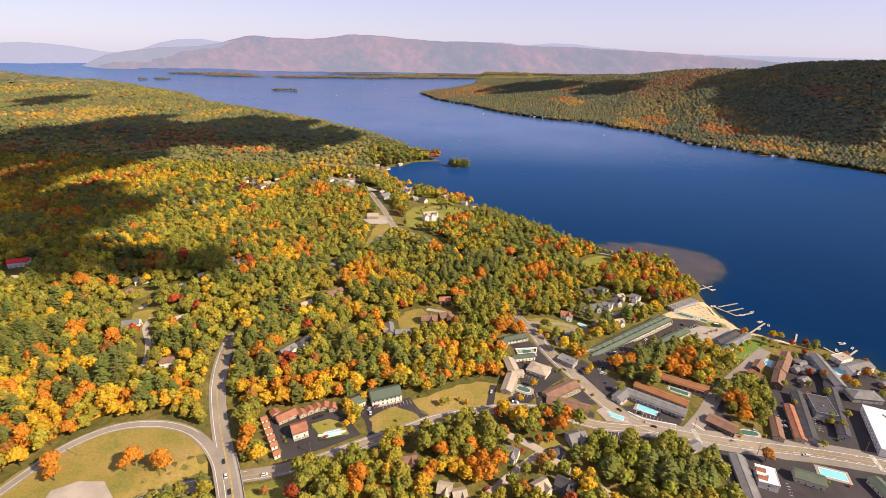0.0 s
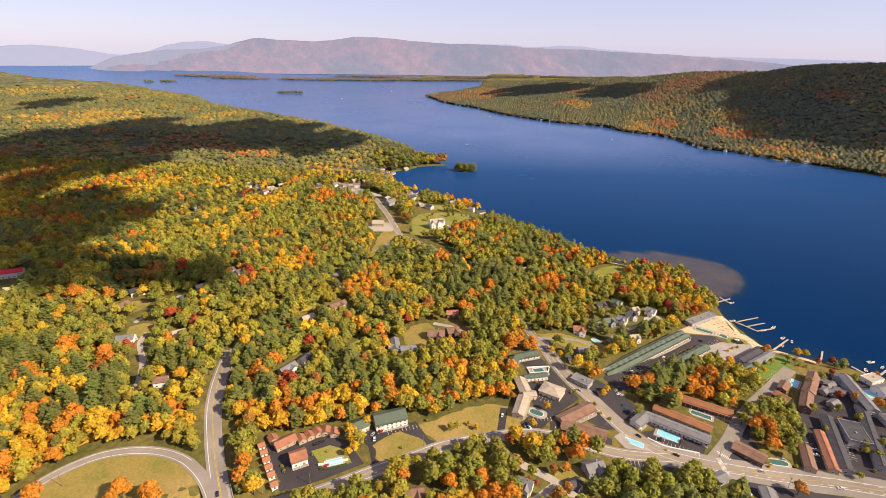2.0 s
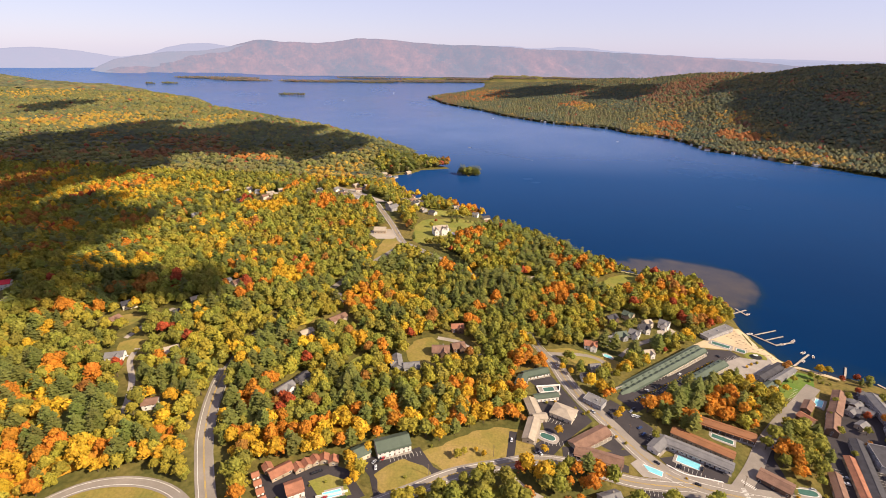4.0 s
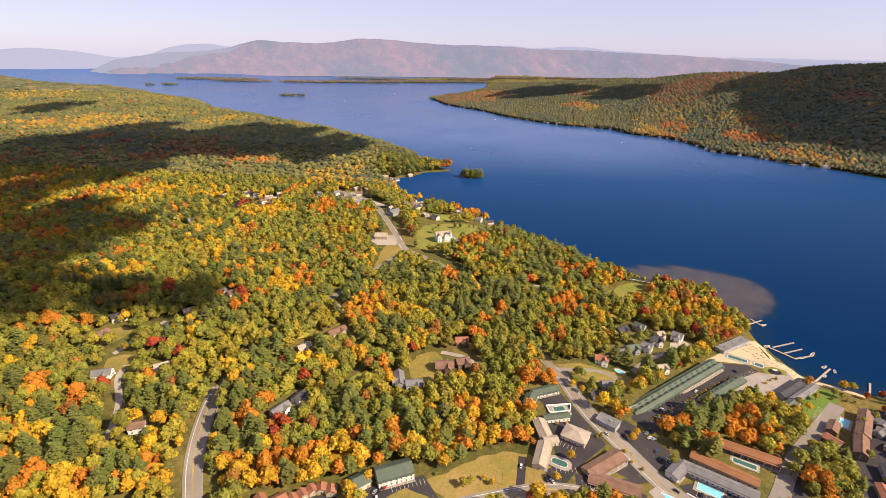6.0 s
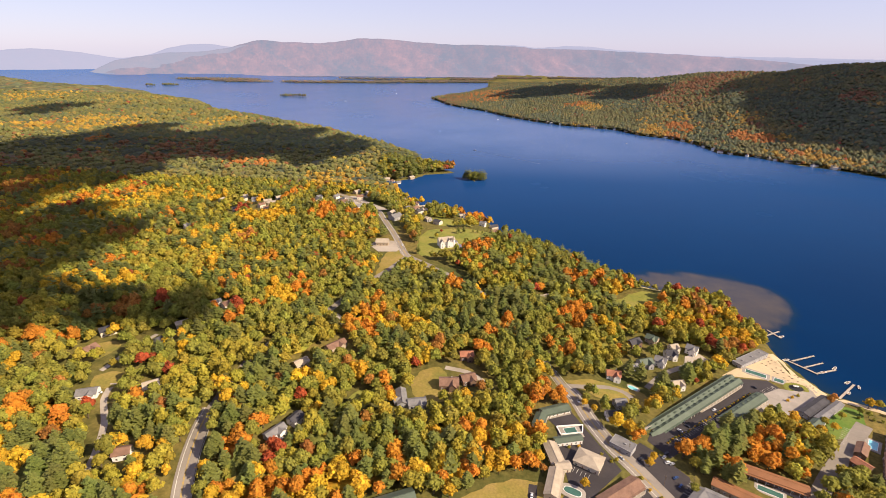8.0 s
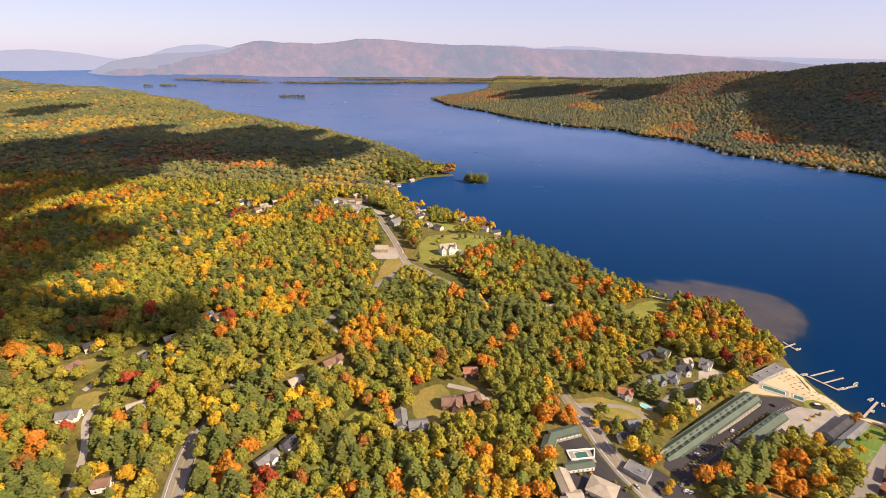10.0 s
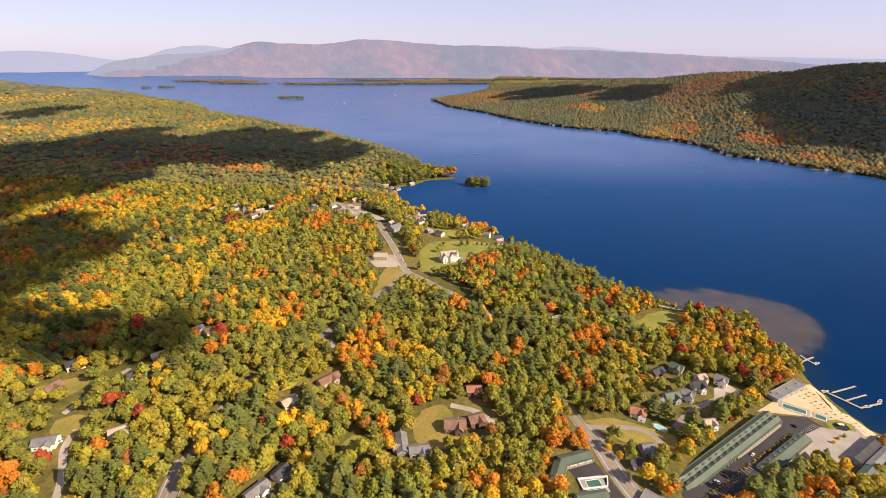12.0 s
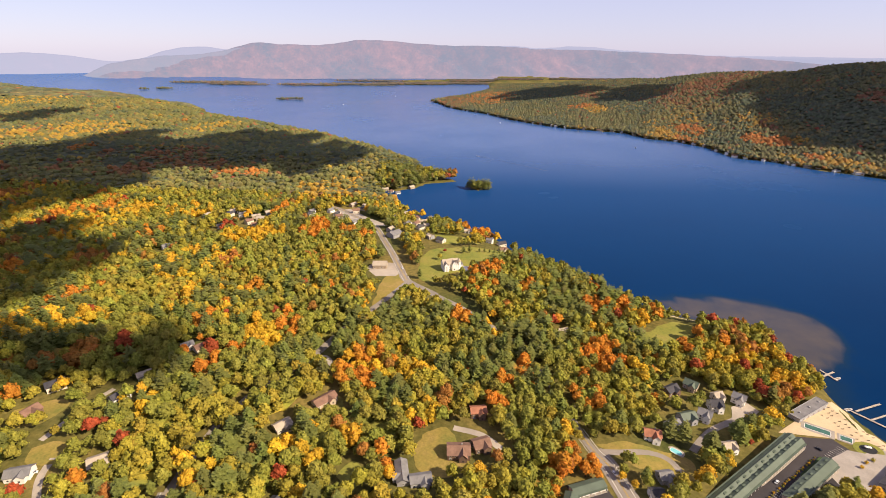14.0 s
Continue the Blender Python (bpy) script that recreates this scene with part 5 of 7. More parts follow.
def canopy(name, x0, x1, y0, y1, step, test, rng, label, share, colours, lift=(6.0, 15.0)):
    """The roof of far woods: a sheet of uneven crowns over the ground."""
    x, y = np.meshgrid(np.arange(x0, x1, step), np.arange(y0, y1, step))
    shape = x.shape
    x = (x + rng.uniform(-0.38, 0.38, shape) * step).ravel()
    y = (y + rng.uniform(-0.38, 0.38, shape) * step).ravel()
    keep = test(x, y).reshape(shape)
    inner = keep.copy()
    inner[1:-1, 1:-1] &= keep[:-2, 1:-1] & keep[2:, 1:-1] & keep[1:-1, :-2] & keep[1:-1, 2:]
    i = np.arange(x.size).reshape(shape)
    a, b, c, d = i[:-1, :-1], i[:-1, 1:], i[1:, 1:], i[1:, :-1]
    t = np.concatenate([np.stack([a, b, c], -1).reshape(-1, 3), np.stack([a, c, d], -1).reshape(-1, 3)])
    t = t[keep.ravel()[t].all(1)]
    used_v, t = np.unique(t, return_inverse=True)
    t = t.reshape(-1, 3)
    x, y, inner = x[used_v], y[used_v], inner.ravel()[used_v]
    tall = rng.uniform(0, 1, x.shape) * (lift[1] - lift[0]) + lift[0]
    z = land(x, y) + np.where(inner, tall, 1.5)
    k = kinds_of(x, y, rng, share)
    z = z + (k == 0) * rng.uniform(0, 4, x.shape) * inner
    col = np.array([colours[q] for q in KINDS])[k] * rng.uniform(0.62, 1.3, (len(x), 1)) * rng.uniform(0.9, 1.1, (len(x), 3))
    return tagged(new(name, tri_mesh(name, squeeze(np.stack([x, y, z], 1)), t, MAT["leaves"], col)), label, "woods", kind="stuff")


# ---- buildings ----
SHARED = {}


def shared(key, build):
    if key not in SHARED:
        SHARED[key] = build()
    return SHARED[key]


def window_mesh():
    return shared("window", lambda: Geo().box(-0.65, -0.04, 0, 0.65, 0.06, 1.25).mesh("window", MAT["glass"]))


def sill_mesh(key):
    def build():
        g = Geo()
        g.box(-0.8, -0.03, -0.14, 0.8, 0.09, 0.0).box(-0.8, -0.03, 1.25, 0.8, 0.09, 1.39)
        g.box(-0.8, -0.03, 0, -0.65, 0.09, 1.25).box(0.65, -0.03, 0, 0.8, 0.09, 1.25)
        return g.mesh("window_frame", MAT[key])
    return shared("frame_" + key, build)


def door_mesh():
    return shared("door", lambda: Geo().box(-0.5, -0.03, 0, 0.5, 0.07, 2.1).mesh("door", MAT["door"]))


def facade(top, length, width, h, storeys, every, frame_key, ends=True, doors=True):
    """Windows and doors on the long sides, and a window on each gable end."""
    for side in (-1, 1):
        n = max(1, int((length - 1.5) / every))
        for s in range(storeys):
            for i in range(n):
                x = (i + 0.5) * length / n - length / 2
                turn = pose(x, side * width / 2, 0.95 + s * 2.8, 0, 0, 180 if side < 0 else 0)
                if doors and s == 0 and (i % 2 == 1 or n == 1):
                    part("door", door_mesh(), None, top, at=pose(x, side * width / 2, 0.05, 0, 0, 180 if side < 0 else 0))
                    continue
                w = part("window", window_mesh(), None, top, at=turn)
                if frame_key:
                    part("window_frame", sill_mesh(frame_key), None, w)
    if ends:
        for side in (-1, 1):
            for s in range(storeys):
                w = part("window", window_mesh(), None, top, at=pose(side * length / 2, 0, 0.95 + s * 2.8, 0, 0, -90 if side > 0 else 90))
                if frame_key:
                    part("window_frame", sill_mesh(frame_key), None, w)


def gable_roof(length, width, h, rise, over=0.6, thick=0.28):
    g = Geo()
    for side in (-1, 1):
        e, k = width / 2 + over, rise / (width / 2)
        low = h - over * k
        x = length / 2 + over
        lo = [(-x, side * e, low), (x, side * e, low), (x, 0, h + rise), (-x, 0, h + rise)]
        hi = [(a, b, c + thick) for a, b, c in lo]
        f = [(0, 1, 2, 3), (7, 6, 5, 4), (0, 4, 5, 1), (1, 5, 6, 2), (2, 6, 7, 3), (3, 7, 4, 0)]
        g.add(lo + hi, f if side > 0 else [q[::-1] for q in f])
    return g


def cross_wing(top, length, width, h, rise, wall, roof, side):
    """A gabled wing that stands out from a long side of a house."""
    w = min(length * 0.45, 6.0)
    d = width / 2 + 2.6
    r = rise * 0.85
    x0 = length * 0.18
    v = [(x0 - w / 2, 0, -2.5), (x0 + w / 2, 0, -2.5), (x0 + w / 2, side * d, -2.5), (x0 - w / 2, side * d, -2.5), (x0 - w / 2, 0, h - 0.1), (x0 + w / 2, 0, h - 0.1), (x0 + w / 2, side * d, h - 0.1), (x0 - w / 2, side * d, h - 0.1), (x0, 0, h + r - 0.1), (x0, side * d, h + r - 0.1)]
    f = [(1, 2, 6, 5), (3, 0, 4, 7), (2, 3, 7, 9, 6)]
    wing = part("cross_wing", Geo().add(v, f if side > 0 else [q[::-1] for q in f]), MAT[wall], top)
    g = Geo()
    k = r / (w / 2)
    for s in (-1, 1):
        e = w / 2 + 0.5
        lo = [(x0 + s * e, 0, h - 0.5 * k), (x0 + s * e, side * (d + 0.5), h - 0.5 * k), (x0, side * (d + 0.5), h + r), (x0, 0, h + r)]
        hi = [(a, b, c + 0.26) for a, b, c in lo]
        f = [(0, 1, 2, 3), (7, 6, 5, 4), (0, 4, 5, 1), (1, 5, 6, 2), (2, 6, 7, 3), (3, 7, 4, 0)]
        g.add(lo + hi, f if s * side < 0 else [q[::-1] for q in f])
    part("wing_roof", g, MAT[roof], wing)
    part("window", window_mesh(), None, wing, at=pose(x0, side * d, 1.0, 0, 0, 180 if side < 0 else 0))


def building(name, x, y, ang, length, width, h, wall, roof, label, category, style="gable", rise=None, storeys=1, every=4.0, frame_key="white", porch=0, chimney=False, group="", wing=0):
    """A house, cabin or motel wing with its walls, roof, windows and doors."""
    block(x, y, ang, length, width)
    top = new(name)
    top.matrix_world = pose(x, y, ground_z(x, y) + 0.15, 0, 0, ang)
    tagged(top, label, category, group)
    rise = width * 0.2 if rise is None else rise
    a, b = length / 2, width / 2
    g = Geo()
    if style == "gable":
        v = [(-a, -b, -2.5), (a, -b, -2.5), (a, b, -2.5), (-a, b, -2.5), (-a, -b, h), (a, -b, h), (a, b, h), (-a, b, h), (-a, 0, h + rise), (a, 0, h + rise)]
        g.add(v, [(3, 2, 1, 0), (0, 1, 5, 4), (2, 3, 7, 6), (1, 2, 6, 9, 5), (3, 0, 4, 8, 7)])
        part("wall", g, MAT[wall], top)
        part("roof", gable_roof(length, width, h, rise), MAT[roof], top)
        part("ridge_cap", Geo().box(-a - 0.6, -0.22, h + rise + 0.22, a + 0.6, 0.22, h + rise + 0.36), MAT[roof], top)
    elif style == "hip":
        part("wall", g.box(-a, -b, -2.5, a, b, h), MAT[wall], top)
        o = 0.7
        k = max(a - b, 0.3)
        v = [(-a - o, -b - o, h), (a + o, -b - o, h), (a + o, b + o, h), (-a - o, b + o, h), (-k, 0, h + rise), (k, 0, h + rise), (-a - o, -b - o, h - 0.25), (a + o, -b - o, h - 0.25), (a + o, b + o, h - 0.25), (-a - o, b + o, h - 0.25)]
        part("roof", Geo().add(v, [(0, 1, 5, 4), (1, 2, 5), (2, 3, 4, 5), (3, 0, 4), (6, 7, 1, 0), (7, 8, 2, 1), (8, 9, 3, 2), (9, 6, 0, 3), (9, 8, 7, 6)]), MAT[roof], top)
    else:
        part("wall", g.box(-a, -b, -2.5, a, b, h - 0.05), MAT[wall], top)
        part("roof", Geo().box(-a - 0.3, -b - 0.3, h - 0.05, a + 0.3, b + 0.3, h + 0.2), MAT[roof], top)
        p = Geo()
        for x0, y0, x1, y1 in ((-a - 0.3, -b - 0.3, a + 0.3, -b), (-a - 0.3, b, a + 0.3, b + 0.3), (-a - 0.3, -b, -a, b), (a, -b, a + 0.3, b)):
            p.box(x0, y0, h + 0.2, x1, y1, h + 0.55)
        part("parapet", p, MAT[wall], top)
        for i in range(max(1, int(length / 14))):
            ux = -a + (i + 0.6) * length / max(1, int(length / 14))
            part("roof_unit", Geo().box(ux - 0.8, -0.6, h + 0.2, ux + 0.8, 0.6, h + 1.1), MAT["grey"], top)
    facade(top, length, width, h, storeys, every, frame_key)
    if porch:
        s = 1 if porch > 0 else -1
        d = abs(porch)
        y0, y1 = sorted((s * (b + 0.1), s * (b + d)))
        part("walkway", Geo().box(-a, y0, -1.5, a, y1, 0.12), MAT["concrete"], top)
        part("porch_roof", Geo().box(-a, y0, h - 0.55, a, y1 + 0.2 * s, h - 0.38), MAT[roof], top)
        n = max(2, int(length / 5))
        for i in range(n + 1):
            part("porch_post", shared("post%.1f" % h, lambda: Geo().box(-0.09, -0.09, 0, 0.09, 0.09, h - 0.65).mesh("porch_post", MAT["white"])), None, top, at=pose(-a + 0.2 + i * (length - 0.4) / n, s * (b + d - 0.2), 0.1))
    if wing:
        cross_wing(top, length, width, h, rise, wall, roof, wing)
    if chimney:
        part("chimney", Geo().box(a * 0.3 - 0.4, 0.4, h, a * 0.3 + 0.4, 1.2, h + rise + 1.3).box(a * 0.3 - 0.5, 0.3, h + rise + 1.3, a * 0.3 + 0.5, 1.3, h + rise + 1.5), MAT["rock"], top, "stone chimney")
    return top


# cabin colony
for x, y, ang, l, w in [(-122, 309, 40, 6.2, 5.8), (-117, 313, 40, 6.2, 5.8), (-112, 317, 40, 6.2, 5.8), (-106, 319, 14, 6, 6.4), (-99, 318, 12, 6, 6.4), (-143, 307, 40, 6, 6)]:
    building("cabin", x, y, ang + 90, l, w, 3.3, "tan", "r_red", "small tan holiday cabin with a red-brown gable roof", "cabin", rise=1.8, every=2.6, group="cabin colony")
for i in range(6):
    building("cabin", -149 + i * 4.2, 300 - i * 6.3, 34, 4.2, 4.6, 2.8, "white", "r_red", "tiny white cabin with a salmon-red gable roof", "cabin", rise=1.6, every=2.6, group="cabin row")
building("motel_office", -133, 305, 42, 15.5, 8.5, 3.6, "tan", "r_red", "long cabin lodge with a red-brown gable roof", "lodge", rise=2.2)
building("motel_office", -118, 290, 30, 11, 10, 6.2, "white", "r_red", "white two-storey motel office with an orange-red roof", "motel office", rise=2.6, storeys=2, porch=-2.2)
# inn with the green roof
building("motel", -59, 335, 24, 25, 13, 7.2, "white", "r_green", "white two-storey motel with a dark green metal roof", "motel", rise=3.2, storeys=2, every=3.2, porch=-2.0)
building("motel", -81, 327, 39, 11, 11, 4.6, "cream", "r_green", "cream motel annexe with a green gable roof", "motel", rise=2.8)
# courtyard motels beside the main road
building("motel", 61, 446, 22, 25, 8.5, 4, "white", "r_green", "low white motel wing with a faded green roof", "motel", rise=1.5, porch=-1.8, every=3.0)
building("motel", 46, 432, 70, 14, 8, 4, "white", "r_green", "short white motel wing with a faded green roof", "motel", rise=1.5, porch=-1.6, every=3.0)
building("motel", 66, 411, 14, 22, 6.5, 4, "white", "r_green", "narrow white motel wing beside a fenced pool", "motel", rise=1.3, every=3.0)
building("motel", 52, 394, -79, 21, 9, 4, "cream", "r_tan", "cream motel wing with a tan roof", "motel", rise=1.8, porch=1.6, every=3.0)
building("motel", 48, 366, -107, 25, 9, 4, "cream", "r_tan", "cream motel wing with a tan roof by an oval pool", "motel", rise=1.8, porch=1.8, every=3.0)
building("motel", 57, 382, 10, 11, 7, 4, "cream", "r_tan", "short cream motel wing with a tan roof", "motel", rise=1.4)
building("restaurant", 78, 390, -29, 19, 15, 4.6, "cream", "r_tan", "low restaurant with a broad pale hip roof", "restaurant", style="hip", rise=2.6)
building("motel", 94, 363, 35, 36, 11, 4, "tan", "r_brown", "tan motel wing with a long brown shingle roof", "motel", rise=2.0, porch=-2.0, every=3.2)
building("motel", 97, 345, -19, 35, 10.5, 4, "tan", "r_brown", "tan motel wing with a long brown shingle roof facing the road", "motel", rise=2.0, porch=-2.0, every=3.2)
building("store", 109, 411, -38, 17, 11, 4.2, "grey", "r_grey", "grey flat-roofed store beside the road", "store", style="flat")
# long lakeside motel
building("motel", 188, 476, 37, 137, 5.6, 4.4, "cream", "r_green", "very long motel wing with a green metal roof", "motel", rise=1.6, porch=1.8, every=4.5)
building("motel", 192, 470.7, 37, 137, 5.6, 4.4, "cream", "r_green", "very long motel wing with a green metal roof and planted terrace", "motel", rise=1.6, porch=-2.2, every=4.5)
wings = [o for o in scene.objects if o.name.startswith("motel") and o.get("label", "").startswith("very long motel wing with a green")]
for wing, side in zip(wings, (-1, 1)):
    for i in range(15):
        part("dormer", shared("dormer", lambda: Geo().box(-1.5, -0.7, 4.6, 1.5, 0.7, 6.05).mesh("dormer", MAT["r_green"])), None, wing, at=pose(-63 + i * 9, side * 1.3, 0))
    part("valley_deck", Geo().box(-68.5, 2.82 if side < 0 else -3.3, 3.9, 68.5, 3.3 if side < 0 else -2.82, 4.3), MAT["r_grey"], wing)
yard_wing = building("motel", 232, 473, 36, 66, 9, 4.2, "cream", "r_green", "long motel wing with a green roof facing the yard", "motel", rise=1.8, porch=-2.0, every=4.5)
for i in range(8):
    part("dormer", shared("dormer", None), None, yard_wing, at=pose(-29 + i * 8.2, 1.7, 0))
building("pavilion", 282, 558, 32, 46, 10, 4.5, "grey", "r_grey", "long grey beach pavilion with a pale flat roof", "pavilion", style="flat")
building("motel", 301, 483, 35, 42, 7.5, 4, "grey", "r_dark", "long dark-roofed motel wing beside the beach", "motel", rise=1.3, porch=-1.8)
building("motel", 309, 476, 35, 42, 6.5, 4, "grey", "r_grey", "long grey-roofed motel wing beside the beach", "motel", rise=1.2)
building("cottage", 287, 459, 37, 22, 8, 4, "white", "r_green", "white lakeside cottage with a green roof", "cottage", rise=1.8)
# pool motel and the orange roofs
building("motel", 150, 367, 44, 19, 9, 4.6, "white", "r_grey", "white motel wing with a pale grey roof", "motel", rise=1.4, porch=-1.8, every=3.2)
building("motel", 177, 359, -32, 50, 9, 4.6, "white", "r_grey", "long white motel wing with a pale grey roof behind a pool", "motel", rise=1.4, porch=-2.0, every=3.2)
building("motel", 186, 371, -34, 46, 8.5, 4, "tan", "r_orange", "long motel wing with a rust-orange roof", "motel", rise=1.6, porch=1.6, every=3.4)
building("motel", 214, 390, -27, 42, 8.5, 5, "brown", "r_orange", "long two-storey motel wing with a rust-orange roof and dark gallery", "motel", rise=1.7, storeys=1, porch=-2.2, every=3.4)
# lakeside village
building("lodge", 333, 434, -128, 40, 10, 6, "brown", "r_brown", "brown two-storey lakeside lodge", "motel", rise=2.5, storeys=2, every=3.4)
building("lodge", 314, 410, -125, 32, 9.5, 6, "brown", "r_brown", "brown two-storey motel block with a shingle roof", "motel", rise=2.5, storeys=2, every=3.4)
building("cottage", 306, 431, -132, 16, 8, 4, "brown", "r_brown", "brown cottage beside a small pool", "cottage", rise=2.0)
building("cottage", 295, 415, -60, 12, 9, 4, "brown", "r_red", "brown cottage under tall trees", "cottage", rise=2.2)
building("motel", 305, 357, -112, 66, 9, 4.2, "grey", "r_dark", "long dark-roofed motel wing between narrow yards", "motel", rise=1.6, every=4.2)
building("motel", 291, 347, -110, 45, 7, 4, "tan", "r_red", "narrow motel wing with a rust-brown roof", "motel", rise=1.4, every=4.2, porch=1.6)
building("motel", 271, 338, -112, 26, 8, 4, "tan", "r_brown", "short motel wing with a brown roof", "motel", rise=1.7)
building("motel", 327, 368, -105, 26, 16, 6, "grey", "r_dark", "dark flat-roofed hotel block", "hotel", style="flat", storeys=2)
building("motel", 341, 369, -116, 84, 8, 4.2, "grey", "r_dark", "very long dark-roofed motel wing", "motel", rise=1.5, every=4.5)
building("hotel", 366, 420, -100, 52, 10, 7, "grey", "r_grey", "grey two-storey lakeside hotel wing", "hotel", rise=2.2, storeys=2, every=4.0)
building("house", 377, 386, -6, 25, 14, 4.6, "grey", "r_grey", "broad grey building with a low hip roof", "house", style="hip", rise=3.4)
building("hotel", 361, 336, -114, 58, 25, 7.0, "white", "r_white", "large white two-storey hotel with a flat white roof", "hotel", style="flat", storeys=2, every=4.2)
building("restaurant", 225, 337, -42, 22, 12, 4, "brown", "r_brown", "dark red-brown roadside restaurant", "restaurant", rise=2.0)
building("motel", 214, 281, -102, 42, 9, 4, "grey", "r_grey", "long grey motel wing beside a parking lot", "motel", rise=1.5, porch=1.8)
store = building("store", 231, 282, -108, 17, 13, 6.5, "white", "r_white", "white two-storey building with a red-brown front gable", "store", style="flat", storeys=2)
for gx, gl in ((-5.6, 4.4), (2.2, 4.4)):
    part("front_gable", Geo().add([(gx, -7.2, 6.55), (gx + gl, -7.2, 6.55), (gx + gl, -0.5, 6.55), (gx, -0.5, 6.55), (gx + gl / 2, -7.2, 9.1), (gx + gl / 2, -0.5, 9.1)], [(0, 1, 4), (1, 2, 5, 4), (2, 3, 5), (3, 0, 4, 5)]), MAT["r_red"], store, "red-brown shingled gable")
building("house", 265, 286, -22, 19, 10.5, 5, "cream", "r_green", "cream inn with a dark green roof", "inn", rise=2.8)
building("motel", 314, 273, -88, 30, 9.5, 4, "cream", "r_green", "cream motel wing with a dark green roof", "motel", rise=1.8)
building("boathouse", 403, 431, 18, 30, 13, 5, "white", "r_grey", "white lakeside building with a grey roof", "boathouse", rise=2.6)
building("boathouse", 399, 447, 22, 17, 11, 4.6, "white", "r_tan", "white boathouse with a pale flat roof", "boathouse", style="flat")
building("shed", 189, 308, 28, 10, 8, 3.6, "grey", "r_grey", "small grey building beside the junction", "store", rise=1.6)
for x, y in ((352, 440), (345, 428), (356, 427), (370, 452)):
    building("cottage", x, y, -60 + (x * 7) % 30, 9, 7, 3.4, "grey", "r_grey", "small grey lakeside cottage", "cottage", rise=1.6)

for x, y, ang, wall in ((342, 427, 30, "grey"), (338, 409, 30, "tan"), (366, 443, -60, "grey"), (352, 436, 30, "brown"), (405, 432, 20, "grey"), (412, 405, 15, "tan")):
    building("cabin", x, y, ang, 10, 7, 3.2, wall, "r_grey", "small lakeside holiday cabin with a grey gable roof", "cabin", rise=1.8, every=2.6, group="lakeside cabins")

HOUSES = [  # x, y, turn, length, width, wall height, wall, roof, chimney
    (43, 284, -23, 11, 9, 5, "white", "r_grey", 1), (96, 306, 21, 14, 11, 6, "grey", "r_grey", 1), (79, 291, 25, 8, 7, 4, "blue", "r_dark", 0), (61, 256, 34, 11, 9, 5, "cream", "r_tan", 0),
    (79, 259, -28, 13, 10, 5.5, "blue", "r_dark", 1), (-5, 246, -10, 9, 10, 4, "tan", "r_tan", 0), (5, 242, 17, 9, 10, 4, "tan", "r_tan", 0), (-32, 268, 14, 12, 8, 4, "brown", "r_brown", 0),
]
for x, y, ang, l, w, h, wall, roof, ch in HOUSES:
    building("house", x, y, ang, l, w, h, wall, roof, "%s house with a %s pitched roof under autumn trees" % (wall, roof[2:]), "house", rise=w * 0.3, storeys=2 if h > 4.5 else 1, every=3.4, chimney=bool(ch), group="houses of the village", wing=-1)
WOOD_HOUSES = [
    (-147, 515, 49, 20, 10, 4, "tan", "r_brown", 0), (-170, 479, 48, 13, 9, 4, "cream", "r_tan", 0), (-31, 469, 4, 17, 13, 5, "brown", "r_brown", 1), (-14, 477, 22, 13, 11, 5, "brown", "r_brown", 0), (-16, 515, 10, 13, 10, 5.5, "brown", "r_red", 0),
    (-71, 446, -77, 20, 8.5, 4, "grey", "r_grey", 0), (-57, 441, 13, 15, 9, 4, "grey", "r_grey", 0), (-160, 389, 57, 16, 8, 5, "white", "r_grey", 0), (-150, 406, 65, 11, 9, 5, "white", "r_dark", 0),
    (-327, 415, 18, 15, 10, 4, "white", "r_grey", 0), (-281, 428, 35, 12, 12, 5, "white", "r_tan", 0), (-309, 492, 62, 14, 9, 4, "white", "r_dark", 0), (-366, 467, 69, 16, 11, 4, "brown", "r_brown", 0), (-255, 354, 19, 11, 9, 5, "white", "r_brown", 0),
]
for x, y, ang, l, w, h, wall, roof, ch in WOOD_HOUSES:
    building("house", x, y, ang, l, w, h, wall, roof, "%s house with a %s roof in a clearing" % (wall, roof[2:]), "house", rise=w * 0.26, storeys=2 if h > 4.5 else 1, every=3.6, chimney=bool(ch), group="houses in the woods", wing=-1 if l > 12 else 0)
SHORE_HOUSES = [
    (165, 572, 32, 14, 9, 5, "brown", "r_dark", 0), (188, 582, -39, 12, 10, 5, "tan", "r_green", 0), (166, 536, 18, 14, 10, 5, "grey", "r_green", 0), (183, 540, -31, 11, 10, 6, "white", "r_grey", 0), (198, 554, 4, 11, 10, 6, "white", "r_dark", 1),
    (225, 566, -39, 11, 10, 6, "white", "r_grey", 0), (150, 525, 29, 12, 9, 5, "grey", "r_grey", 0), (127, 509, -7, 13, 10, 6, "white", "r_red", 1), (186, 503, 15, 11, 8, 5, "white", "r_tan", 0), (120, 461, 11, 10, 9, 5, "grey", "r_grey", 0),
    (108, 444, 4, 9, 8, 5, "white", "r_dark", 0), (164, 676, -5, 15, 9, 4, "brown", "r_brown", 0), (79, 667, 19, 13, 9, 4, "tan", "r_tan", 0), (206, 568, 20, 9, 8, 5, "cream", "r_tan", 0),
]
for x, y, ang, l, w, h, wall, roof, ch in SHORE_HOUSES:
    building("house", x, y, ang, l, w, h, wall, roof, "%s two-storey house with a %s roof near the lake" % (wall, roof[2:]), "house", rise=w * 0.32, storeys=2 if h > 4.5 else 1, every=3.4, chimney=bool(ch), group="houses near the lake", wing=-1)
building("barn", -151, 802, 4, 19, 13, 5, "tan", "r_tan", "tan barn with a broad pale roof", "barn", rise=4.0)
